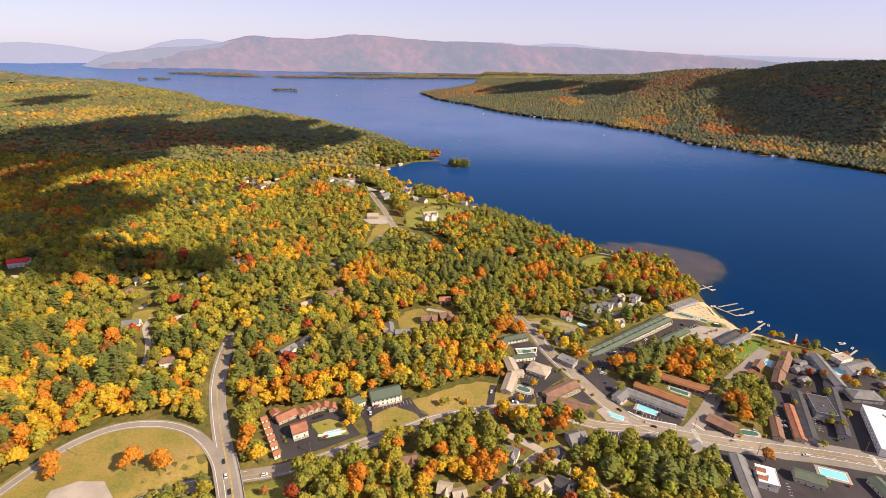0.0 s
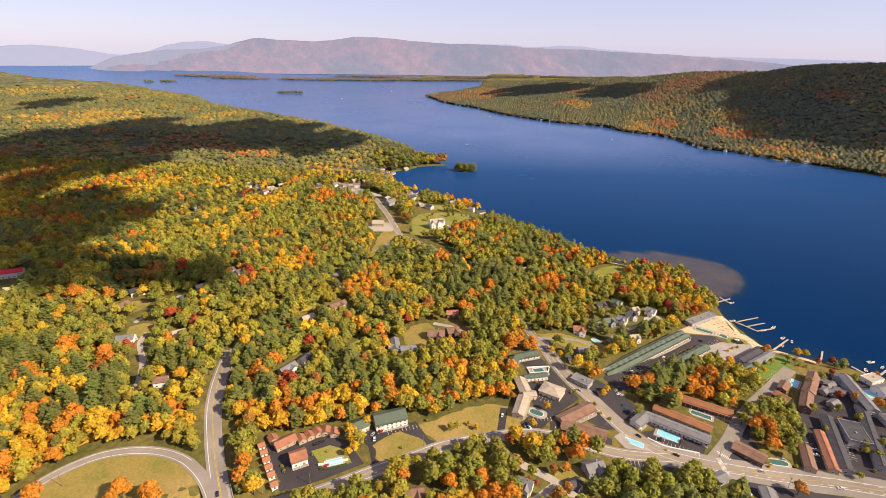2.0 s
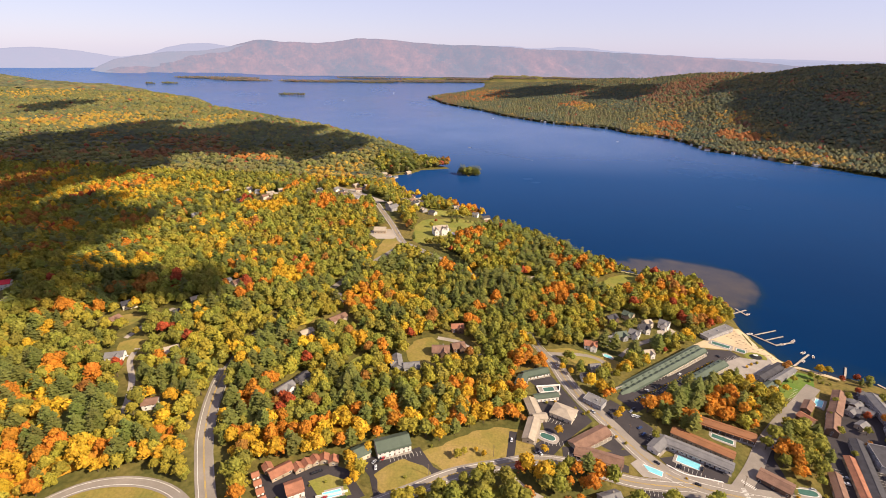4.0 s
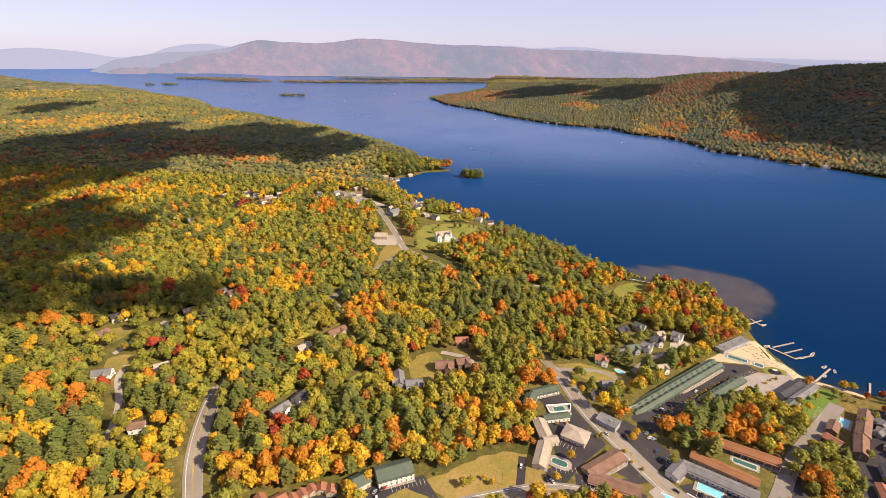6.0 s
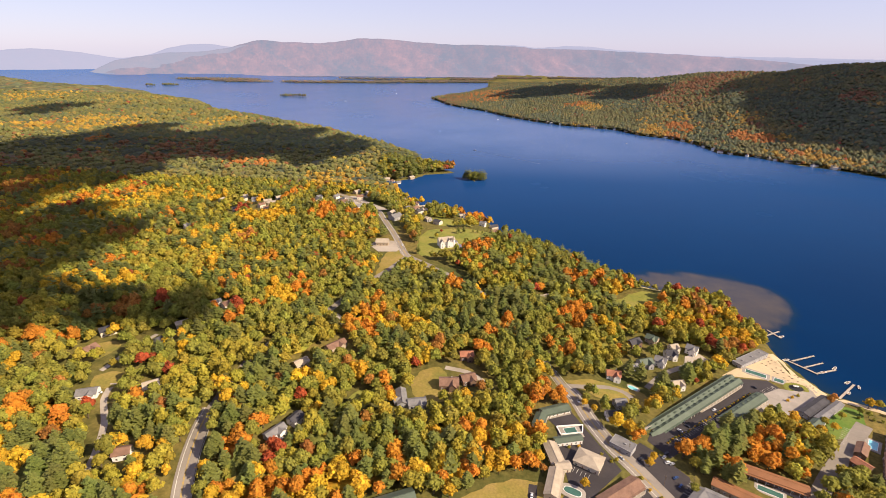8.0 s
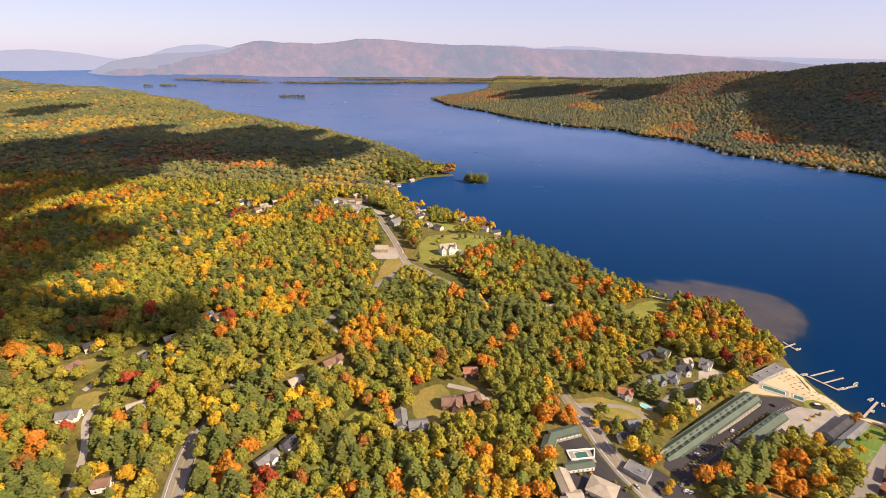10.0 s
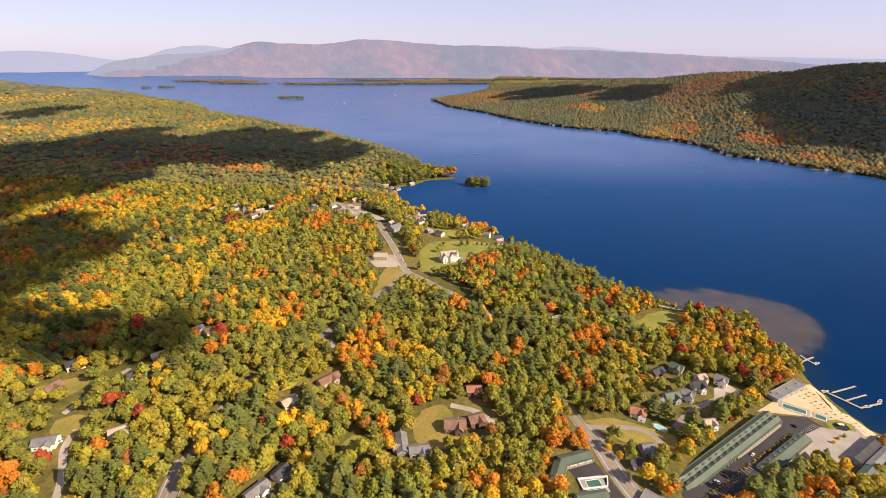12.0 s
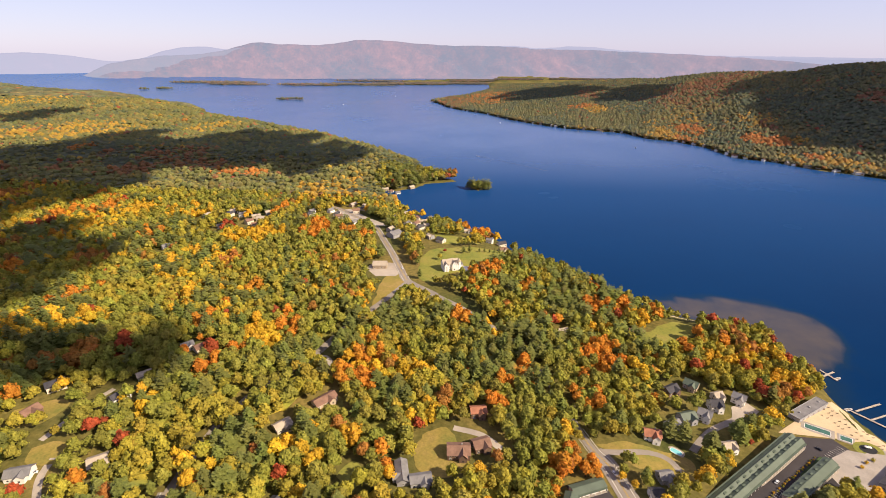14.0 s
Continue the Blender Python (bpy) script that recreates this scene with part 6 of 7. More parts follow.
building("barn", -150, 927, 51, 20, 17, 6, "grey", "r_grey", "large grey roadside barn", "barn", rise=4.0)
mansion = building("mansion", -54, 806, 20, 22, 13, 9.5, "white", "r_tan", "white three-storey mansion with steep pale gables and a turret", "mansion", rise=5.0, storeys=3, every=3.0, chimney=True, wing=-1)
for gx, reach in ((-7.5, -10.5), (6.5, -9.0)):          # gabled bays on the garden front
    part("gabled_bay", Geo().add([(gx - 3, -3, -2), (gx + 3, -3, -2), (gx + 3, reach, -2), (gx - 3, reach, -2), (gx - 3, -3, 9), (gx + 3, -3, 9), (gx + 3, reach, 9), (gx - 3, reach, 9), (gx, -3, 13), (gx, reach, 13)], [(1, 5, 6, 2), (3, 7, 4, 0), (2, 6, 9, 7, 3)]), MAT["white"], mansion)
    g = Geo()
    for e in (-1, 1):
        g.add([(gx + e * 3.5, -2, 8.4), (gx + e * 3.5, reach - 0.5, 8.4), (gx, reach - 0.5, 13.1), (gx, -2, 13.1), (gx + e * 3.5, -2, 8.7), (gx + e * 3.5, reach - 0.5, 8.7), (gx, reach - 0.5, 13.4), (gx, -2, 13.4)], [(0, 1, 2, 3), (7, 6, 5, 4), (0, 4, 5, 1), (1, 5, 6, 2)])
    part("bay_roof", g, MAT["r_tan"], mansion)
    for storey in range(3):
        part("window", window_mesh(), None, mansion, at=pose(gx, reach, 0.95 + storey * 2.8, 0, 0, 180))
part("side_wing", Geo().box(11.05, -5, -2, 18, 5, 6.2), MAT["white"], mansion)
part("side_wing_roof", Geo().box(10.9, -5.5, 6.2, 18.5, 5.5, 6.6), MAT["r_grey"], mansion)
part("terrace", Geo().prism([(18 + 9 * math.cos(q), -7 + 8 * math.sin(q)) for q in np.arange(18) * math.pi / 9], -2, 1.0), MAT["white"], mansion, "round white balustraded terrace")
part("turret", Geo().tube((11, -6.5, -1), (11, -6.5, 12), 2.4, 2.4, 12), MAT["white"], mansion)
part("turret_roof", Geo().tube((11, -6.5, 12), (11, -6.5, 17.5), 2.9, 0.1, 12), MAT["r_tan"], mansion, "pointed pale turret roof")
FAR_HOUSES = [(-139, 1003, 64), (-124, 1011, 59), (-106, 986, 40), (-91, 924, -44), (-73, 908, -36), (6, 957, -23), (26, 917, 26), (-261, 1108, 59), (-234, 1099, 65), (-275, 1036, 77), (-230, 986, 56), (-411, 969, 59), (-412, 1001, 31), (-501, 998, 69), (-463, 1007, 67), (-296, 570, 45), (-281, 568, 51), (-466, 453, 15), (-306, 520, 42), (-370, 500, 44), (-196, 1271, 35), (-215, 1282, 80), (-170, 1318, 50), (-397, 1021, 38), (-237, 1081, 22), (-291, 1054, 59), (-264, 1015, 6), (-116, 1047, 27), (-161, 952, 64), (-319, 1024, 48)]
FAR_HOUSES += [(-1129, 1832, -5), (-1097, 1819, 32), (-937, 1835, 69), (-649, 1128, 16), (-907, 1130, 53), (-439, 1006, 1), (-395, 957, 32), (-398, 988, 7), (-464, 1024, 21), (-449, 945, 36), (-323, 1042, 51), (-243, 1059, 15), (-166, 1055, 89), (-155, 1094, 34), (-112, 970, 51), (-107, 1093, 50), (-130, 1075, 83), (-229, 1293, 26), (-33, 1006, 23), (26, 953, 28), (-482, 840, 48), (-584, 962, 2), (-209, 1324, 27), (-971, 1048, 40), (-1204, 1839, 87), (-1109, 1850, 63), (-948, 1885, 58), (-1040, 1203, 30)]
for i, (x, y, ang) in enumerate(FAR_HOUSES):
    w = 8 + (i * 5) % 3
    building("cottage", x, y, ang, 10.5 + (i * 7) % 5, w, 4.6 + (i % 3) * 0.6, ("white", "cream", "tan", "grey", "cream")[i % 5], ("r_grey", "r_tan", "r_dark", "r_brown", "r_tan")[(i * 3) % 5], "small lakeside cottage half hidden by trees", "cottage", rise=w * 0.28, every=4.0, frame_key=None, group="cottages along the shore", wing=(-1, 0, 1)[i % 3])
block(-492, 478, 27, 26, 22, 3)
building("house", -500, 491, 27, 20, 11, 6, "white", "r_bright", "house with a bright red roof among dark trees", "house", rise=2.6)
# cottages on the far eastern shore
rng = np.random.default_rng(77)
for b in list(np.arange(-3.5, 36, 0.95)):
    b = b + rng.uniform(-0.35, 0.35)
    r = float(np.interp(b, EAST[:, 0], EAST[:, 1])) + rng.uniform(5, 15)
    x, y = HUB[0] + r * math.sin(radians(b)), HUB[1] + r * math.cos(radians(b))
    p = squeeze(np.array([x, y, 0.0]))
    top = new("cottage")
    s = float(np.hypot(*(p[:2] - HUB[:2])) / r)
    zz = ground_z(x, y)
    p = squeeze(np.array([x, y, zz]))
    top.matrix_world = pose(*p, 0, 0, rng.uniform(0, 180))
    l, w, h = rng.uniform(12, 20) * s, rng.uniform(8, 11) * s, rng.uniform(4, 7) * s
    g = Geo().box(-l / 2, -w / 2, -3, l / 2, w / 2, h)
    part("wall", g, MAT["white" if rng.uniform() < 0.6 else "tan"], top)
    part("roof", gable_roof(l, w, h, w * 0.35), MAT[("r_grey", "r_dark", "r_tan", "r_brown")[int(rng.integers(4))]], top)
    tagged(top, "small cottage on the far wooded shore", "cottage", "cottages across the lake")


# ---- pools ----
def pool(x, y, ang, l, w, deck, label, water="pool", rounded=False, lift=0.35):
    block(x, y, ang, l + 2 * deck, w + 2 * deck, 1)
    top = new("swimming_pool")
    top.matrix_world = pose(x, y, ground_z(x, y) + lift, 0, 0, ang)
    tagged(top, label, "swimming pool")
    if rounded:
        ring = [((l / 2) * math.copysign(abs(math.cos(a)) ** 0.7, math.cos(a)), (w / 2) * math.copysign(abs(math.sin(a)) ** 0.7, math.sin(a))) for a in np.arange(24) * math.pi / 12]
        deck_ring = [(px * (1 + 2 * deck / l), py * (1 + 2 * deck / w)) for px, py in ring]
    else:
        ring = [(-l / 2, -w / 2), (l / 2, -w / 2), (l / 2, w / 2), (-l / 2, w / 2)]
        deck_ring = [(-l / 2 - deck, -w / 2 - deck), (l / 2 + deck, -w / 2 - deck), (l / 2 + deck, w / 2 + deck), (-l / 2 - deck, w / 2 + deck)]
    part("deck", Geo().prism(deck_ring, -1.5, 0.0), MAT["concrete"], top)
    n = len(ring)
    rim = Geo()
    wide = [(px * (1 + 0.8 / l), py * (1 + 0.8 / w)) for px, py in ring]
    v = [(px, py, 0.012) for px, py in wide] + [(px, py, 0.16) for px, py in wide] + [(px, py, 0.16) for px, py in ring] + [(px, py, 0.012) for px, py in ring]
    rim.add(v, [(k * n + i, k * n + (i + 1) % n, (k + 1) * n + (i + 1) % n, (k + 1) * n + i) for k in range(3) for i in range(n)])
    part("coping", rim, MAT["white"], top)
    part("water", Geo().prism(ring, 0.02, 0.09), MAT[water], top, "green cover" if water == "pool_green" else "turquoise pool water")
    return top


pool(168, 352, -32, 16, 7, 2.5, "turquoise motel pool with a pale deck")
pool(71, 424, 14, 10, 8, 3.5, "motel pool inside a white fenced deck", "pool_green")
pool(61, 362, -25, 12, 6, 3, "oval covered pool with a pale deck", "pool_green", True)
pool(137, 341, -28, 14, 5, 2.0, "turquoise roadside pool on a pale deck")
pool(207, 381, -30, 16, 5, 2, "narrow pool under a green cover", "pool_green")
pool(246, 333, -8, 15, 6, 2, "covered green pool beside the street", "pool_green", True)
pool(143, 497, -40, 9, 5, 2, "turquoise kidney-shaped house pool", "pool", True)
pool(322, 440, 50, 12, 6, 2.5, "turquoise pool between brown lodges")
pool(384, 427, 10, 17, 9, 4, "large turquoise hotel pool beside the lake", "pool", True)
pool(289, 294, -18, 17, 8, 2.5, "turquoise pool on a pale fenced deck")
pool(276, 534, -32, 18, 6, 3, "long dark pool beside the beach", "pool_green")
pool(293, 524, -32, 8, 6, 2, "small dark pool beside the beach", "pool_green")
pool(-93, 291, 22, 12, 5, 2, "small covered pool behind a white fence", "pool")


# ---- the trees ----
rng = np.random.default_rng(11)
NEAR_SHAPES = {True: [conifer(s, 12, 7) for s in (1, 2, 3)], False: [broadleaf(s, 124, 1.07) for s in (4, 5, 6, 7)]}
MID_SHAPES = {True: [conifer(s, 8, 5, False) for s in (21, 22)], False: [broadleaf(s, 31, 1.92) for s in (24, 25, 26)]}
FAR_SHAPES = {True: [conifer(31, 4, 5, False)], False: [tuft(s) for s in (34, 35, 36)]}
CAPS = {p: [cap(s) for s in (41, 42, 43, 44)] for p in (True, False)}

# single trees in the village, by the road and on lawns: x, y, kind, height in metres
STREET_TREES = [(244, 365, "orange", 17), (238, 374, "green", 15), (252, 372, "pine", 20), (256, 362, "green", 16), (262, 375, "green", 17), (266, 360, "green", 15), (250, 386, "green", 16), (262, 390, "pine", 19), (272, 378, "olive", 14), (270, 366, "gold", 12), (242, 356, "green", 13), (276, 392, "green", 14), (243, 303, "rust", 14), (-217, 246, "orange", 16), (-220, 241, "orange", 13), (-198, 246, "orange", 15), (-194, 243, "orange", 15), (-268, 238, "orange", 17), (-262, 231, "orange", 13), (-122, 232, "rust", 8), (-10, 332, "olive", 9), (-5, 336, "olive", 8), (10, 337, "gold", 6), (4, 341, "gold", 5), (125, 395, "gold", 10), (130, 402, "gold", 9), (121, 420, "orange", 11), (127, 425, "orange", 10), (118, 424, "gold", 8), (150, 375, "green", 11)]
CORNER_TREES = [(276, 372, "green", 17), (283, 380, "green", 16), (288, 392, "pine", 19), (279, 396, "green", 16), (270, 401, "olive", 15), (268, 352, "green", 15), (280, 363, "pine", 18), (88, 457, "gold", 8), (95, 450, "gold", 8), (90, 462, "green", 11), (353, 489, "gold", 13), (337, 478, "green", 8), (342, 474, "green", 8), (320, 492, "rust", 8), (326, 496, "rust", 9), (316, 470, "olive", 8), (300, 455, "gold", 10), (296, 462, "olive", 9), (386, 483, "red", 10), (312, 398, "green", 10), (318, 418, "green", 9), (306, 372, "green", 8), (372, 352, "green", 9), (352, 338, "olive", 7), (398, 344, "rust", 8), (376, 330, "green", 8), (326, 384, "rust", 8), (402, 362, "green", 10), (372, 436, "green", 9), (392, 476, "green", 11), (362, 490, "olive", 12), (361, 415, "orange", 11), (349, 419, "red", 9), (333, 436, "green", 11), (418, 440, "rust", 11), (394, 387, "green", 9), (328, 356, "green", 8)]
LODGE_TREES = [(343, 358, "green", 9), (404, 396, "rust", 8), (418, 418, "green", 9), (366, 476, "red", 8), (386, 468, "pine", 13), (380, 470, "pine", 11), (412, 458, "rust", 9), (366, 455, "red", 8), (378, 400, "gold", 11), (376, 408, "orange", 11), (380, 444, "green", 10), (402, 418, "rust", 11), (408, 424, "rust", 10), (350, 445, "green", 10), (336, 400, "green", 9), (345, 388, "green", 9), (329, 345, "green", 9), (322, 348, "olive", 8), (300, 322, "green", 7), (356, 402, "red", 7), (-87, 318, "gold", 12), (-83, 310, "gold", 11), (-80, 303, "gold", 10), (-84, 298, "gold", 8), (-76, 330, "gold", 11), (70, 366, "gold", 9), (56, 345, "gold", 8), (108, 372, "olive", 5), (114, 380, "olive", 5), (100, 395, "olive", 5)]
MOTEL_TREES = [(36, 380, "orange", 10), (42, 378, "rust", 9), (40, 388, "orange", 10), (46, 412, "green", 11), (43, 405, "olive", 12), (39, 445, "orange", 13), (48, 457, "orange", 13), (62, 458, "orange", 13), (70, 456, "orange", 11), (55, 465, "orange", 14), (66, 300, "rust", 9), (75, 303, "orange", 10), (88, 268, "gold", 12), (99, 270, "gold", 11), (73, 284, "rust", 11), (67, 281, "olive", 10), (52, 288, "red", 6), (80, 276, "rust", 9), (-36, 864, "pine", 15), (-27, 869, "pine", 14), (-12, 884, "pine", 8), (-4, 889, "pine", 8), (4, 893, "pine", 8), (12, 898, "pine", 8), (20, 902, "pine", 9), (-100, 815, "pine", 17), (-107, 835, "pine", 18), (-104, 848, "pine", 16), (-92, 770, "pine", 15), (-70, 835, "olive", 10)]
GARDEN_TREES = [(246, 408, "gold", 12), (256, 419, "gold", 12), (266, 430, "olive", 12), (276, 441, "green", 11), (285, 449, "gold", 11), (240, 398, "orange", 12), (-64, 862, "red", 8)]
STREET = STREET_TREES + CORNER_TREES + LODGE_TREES + MOTEL_TREES + GARDEN_TREES
tree_x = [s[0] for s in STREET]
tree_y = [s[1] for s in STREET]
tree_k = [KINDS.index(s[2]) for s in STREET]
tree_h = [s[3] for s in STREET]
LEAF = {q: (tuple(c * 0.85 for c in COLOURS[q]), tuple(c * 1.12 for c in COLOURS[q])) for q in KINDS}
WORDS = {"pine": "tall dark green pine with layered drooping boughs", "green": "broad green leafy tree with a rounded crown", "olive": "yellow-green leafy tree turning in autumn", "gold": "golden-yellow autumn maple with a full crown", "orange": "bright orange autumn maple with a full crown", "rust": "rust-brown autumn oak with a ragged crown", "red": "small deep red maple in autumn leaf"}
TEMPLATE = {}


def tree_template(kind, variant):
    """Trunk with limbs, and a crown of leaf clumps."""
    key = (kind, variant)
    if key not in TEMPLATE:
        if kind not in SHARED:
            SHARED[kind] = foliage(kind + "_leaves", LEAF[kind])
        v, t, sh = NEAR_SHAPES[kind == "pine"][variant]
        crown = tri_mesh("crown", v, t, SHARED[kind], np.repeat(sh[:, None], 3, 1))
        g = Geo()
        if kind == "pine":
            g.tube((0, 0, -1.5), (0, 0, 19), 0.38, 0.08, 7)
        else:
            g.tube((0, 0, -1.5), (0.1, 0, 6.5), 0.42, 0.28, 7).tube((0.1, 0, 6.5), (0.4, 0.2, 12), 0.28, 0.08, 6)
            for a in range(4):
                g.tube((0.1, 0, 5 + 0.4 * a), (2.6 * math.cos(a * 1.6), 2.6 * math.sin(a * 1.6), 8.8 + 0.3 * a), 0.16, 0.06, 5)
        TEMPLATE[key] = (crown, g.mesh("trunk", MAT["bark"]))
    return TEMPLATE[key]


def plant(x, y, z, kind, height, turn, variant, group):
    crown, trunk = tree_template(kind, variant)
    s = height / (21.0 if kind == "pine" else 16.0)
    top = new("pine_tree" if kind == "pine" else "tree")
    top.matrix_world = Matrix.LocRotScale((x, y, z), Euler((0, 0, turn)), (s * (1.0 if kind == "pine" else 1.15),) * 2 + (s,))
    tagged(top, WORDS[kind], "tree", group)
    for name, me in (("trunk", trunk), ("crown", crown)):
        ob = new(name, me)
        ob.parent = top


zz = land(np.array(tree_x, float), np.array(tree_y, float))
for i, (x, y, k, h) in enumerate(zip(tree_x, tree_y, tree_k, tree_h)):
    plant(x, y, float(zz[i]), KINDS[k], h * rng.uniform(0.92, 1.08), rng.uniform(0, 6.28), int(rng.integers(3)), "village trees")

# woods within half a kilometre
x, y = jittered(-470, 400, 196, 640, 8.0, rng)
keep = clear(x, y) & inside(WEST, x, y) & (to_line(WEST, x, y, True) > 4) & (np.abs(x + 10) < 60 + 0.98 * (y + 30)) & (rng.uniform(0, 1, x.shape) < np.where((np.hypot(x - 58, y - 268) < 32) | (np.hypot((x - 165) / 1.3, y - 545) < 42), 0.6, 0.97))
keep &= (x < 285) | (y > 512)          # the village itself has garden trees only
x, y = x[keep], y[keep]
z = land(x, y)
k = kinds_of(x, y, rng)
edge = ~(clear(x + 9, y) & clear(x - 9, y) & clear(x, y - 9) & clear(x, y + 9))
single = edge & (y < 420) & (np.abs(x) < 330)
idx = np.where(single)[0]
idx = idx[rng.permutation(len(idx))][:190]
mark = np.zeros(len(x), bool)
mark[idx] = True
for i in idx:
    plant(x[i], y[i], z[i], KINDS[k[i]], (21 if k[i] == 0 else 16) * rng.uniform(0.6, 1.2), rng.uniform(0, 6.28), int(rng.integers(3)), "trees at the edge of the woods")
m = ~mark
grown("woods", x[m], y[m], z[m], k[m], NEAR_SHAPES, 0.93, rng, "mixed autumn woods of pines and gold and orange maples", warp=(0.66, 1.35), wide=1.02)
low = lambda x, y: ((x < 285) | (y > 512)) & clear(x, y) & clear(x + 7, y) & clear(x - 7, y) & clear(x, y + 7) & clear(x, y - 7) & inside(WEST, x, y) & (np.abs(x + 10) < 80 + 0.98 * (y + 30)) & (to_line(WEST, x, y, True) > 3)
canopy("undergrowth", -900, 400, 196, 1150, 6.5, low, rng, "saplings and bushes filling the woods between the trees", (0.05, 0.4, 0.3, 0.15, 0.06, 0.04, 0.0), COLOURS, (2.0, 8.0))
# woods to the white mansion and the bay
x, y = jittered(-1150, 335, 640, 1150, 8.8, rng)
xa, ya = jittered(-900, -440, 300, 640, 8.8, rng)
x, y = np.concatenate([x, xa]), np.concatenate([y, ya])
keep = clear(x, y) & inside(WEST, x, y) & (to_line(WEST, x, y, True) > 4) & (np.abs(x + 10) < 90 + 0.98 * (y + 30))
x, y = x[keep], y[keep]
k = kinds_of(x, y, rng)
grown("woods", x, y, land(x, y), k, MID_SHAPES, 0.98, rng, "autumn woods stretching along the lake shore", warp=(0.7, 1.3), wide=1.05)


def far_woods(x0, x1, y0, y1, step, test, label, share=None, big=1.0, shapes=FAR_SHAPES, colours=COLOURS, sink=0.0, smooth=False):
    x, y = jittered(x0, x1, y0, y1, step, rng)
    keep = test(x, y)
    x, y = x[keep], y[keep]
    k = kinds_of(x, y, rng, share) if share else kinds_of(x, y, rng)
    grown("far_woods", x, y, land(x, y) - sink, k, shapes, big * step / 10.5, rng, label, True, (0.62, 1.25), colours, smooth=smooth)


def in_view(x, y):
    b = np.degrees(np.arctan2(x - HUB[0], y))
    return (b > -58) & (b < 54)


def west_only(x, y):
    return inside(WEST, x, y) & in_view(x, y) & (to_line(WEST, x, y, True) > 3)


# near colours blended with the dulled set, a lighter painted haze
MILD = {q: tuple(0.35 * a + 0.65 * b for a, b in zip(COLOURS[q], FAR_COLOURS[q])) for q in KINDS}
WEST_SHARE = (0.24, 0.42, 0.19, 0.08, 0.04, 0.03, 0.0)
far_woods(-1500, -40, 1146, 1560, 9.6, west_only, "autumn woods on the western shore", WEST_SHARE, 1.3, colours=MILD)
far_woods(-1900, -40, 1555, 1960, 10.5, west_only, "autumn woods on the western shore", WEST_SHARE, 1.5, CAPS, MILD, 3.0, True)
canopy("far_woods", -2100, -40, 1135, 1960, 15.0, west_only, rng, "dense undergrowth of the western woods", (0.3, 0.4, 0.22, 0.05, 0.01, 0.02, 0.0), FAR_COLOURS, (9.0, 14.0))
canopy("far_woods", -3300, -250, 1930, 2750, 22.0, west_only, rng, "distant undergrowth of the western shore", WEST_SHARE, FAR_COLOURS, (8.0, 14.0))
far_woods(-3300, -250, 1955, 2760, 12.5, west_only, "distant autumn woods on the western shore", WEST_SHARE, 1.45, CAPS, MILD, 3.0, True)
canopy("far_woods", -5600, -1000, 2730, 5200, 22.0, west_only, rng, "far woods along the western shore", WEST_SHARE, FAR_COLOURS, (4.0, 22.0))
far_woods(-1300, -40, 1560, 2400, 9.5, lambda x, y: west_only(x, y) & (to_line(WEST, x, y, True) < 45), "shoreline trees on the western shore", (0.4, 0.3, 0.15, 0.08, 0.04, 0.03, 0.0), 0.9, CAPS, MILD, 4.0)


def east_only(x, y):
    d, _ = east_land(x, y)
    b, r = np.degrees(np.arctan2(x - HUB[0], y - HUB[1])), np.hypot(x - HUB[0], y - HUB[1])
    return (d > 4) & (b < 47) & (r < np.interp(b, EAST[:, 0], EAST[:, 2]) + 250 + 700 * (b < 12))


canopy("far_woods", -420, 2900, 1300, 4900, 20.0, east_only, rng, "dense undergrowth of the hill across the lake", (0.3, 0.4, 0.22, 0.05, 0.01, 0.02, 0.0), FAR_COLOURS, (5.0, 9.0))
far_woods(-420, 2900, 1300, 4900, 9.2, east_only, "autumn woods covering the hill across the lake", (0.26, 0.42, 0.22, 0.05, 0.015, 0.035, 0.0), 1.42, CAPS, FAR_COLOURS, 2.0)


def shore_only(x, y):
    d, _ = east_land(x, y)
    return (d > 3) & (d < 75) & in_view(x, y)


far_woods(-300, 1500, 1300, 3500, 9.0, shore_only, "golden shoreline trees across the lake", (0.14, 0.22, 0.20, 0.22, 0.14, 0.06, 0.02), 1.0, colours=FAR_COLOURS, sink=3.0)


def isle(i):
    ix, iy, rx, ry = ISLES[i]
    return lambda x, y: np.hypot((x - ix) / rx, (y - iy) / ry) < 0.95


far_woods(-60, 40, 1300, 1360, 6.0, isle(0), "dense pines covering a small round islet", (0.6, 0.3, 0.1, 0, 0, 0, 0), 2.1, MID_SHAPES, sink=2.5)
far_woods(-260, -60, 1300, 1440, 7.5, west_only, "pines on the rocky point beside the bay", (0.6, 0.3, 0.1, 0, 0, 0, 0), 2.0, MID_SHAPES)
for i in (1, 4, 5):
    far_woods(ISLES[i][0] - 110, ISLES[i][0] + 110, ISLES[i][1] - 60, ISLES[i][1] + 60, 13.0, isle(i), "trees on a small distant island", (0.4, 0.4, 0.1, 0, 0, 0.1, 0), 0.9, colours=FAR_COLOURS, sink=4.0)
for i in range(2, len(ISLES)):
    if i in (4, 5):
        continue
    far_woods(ISLES[i][0] - 500, ISLES[i][0] + 500, ISLES[i][1] - 100, ISLES[i][1] + 100, 15.0, isle(i), "haze-greyed trees on a long distant island", (0.3, 0.3, 0.1, 0, 0, 0.3, 0), 1.1, CAPS, HAZE_COLOURS, 6.0)


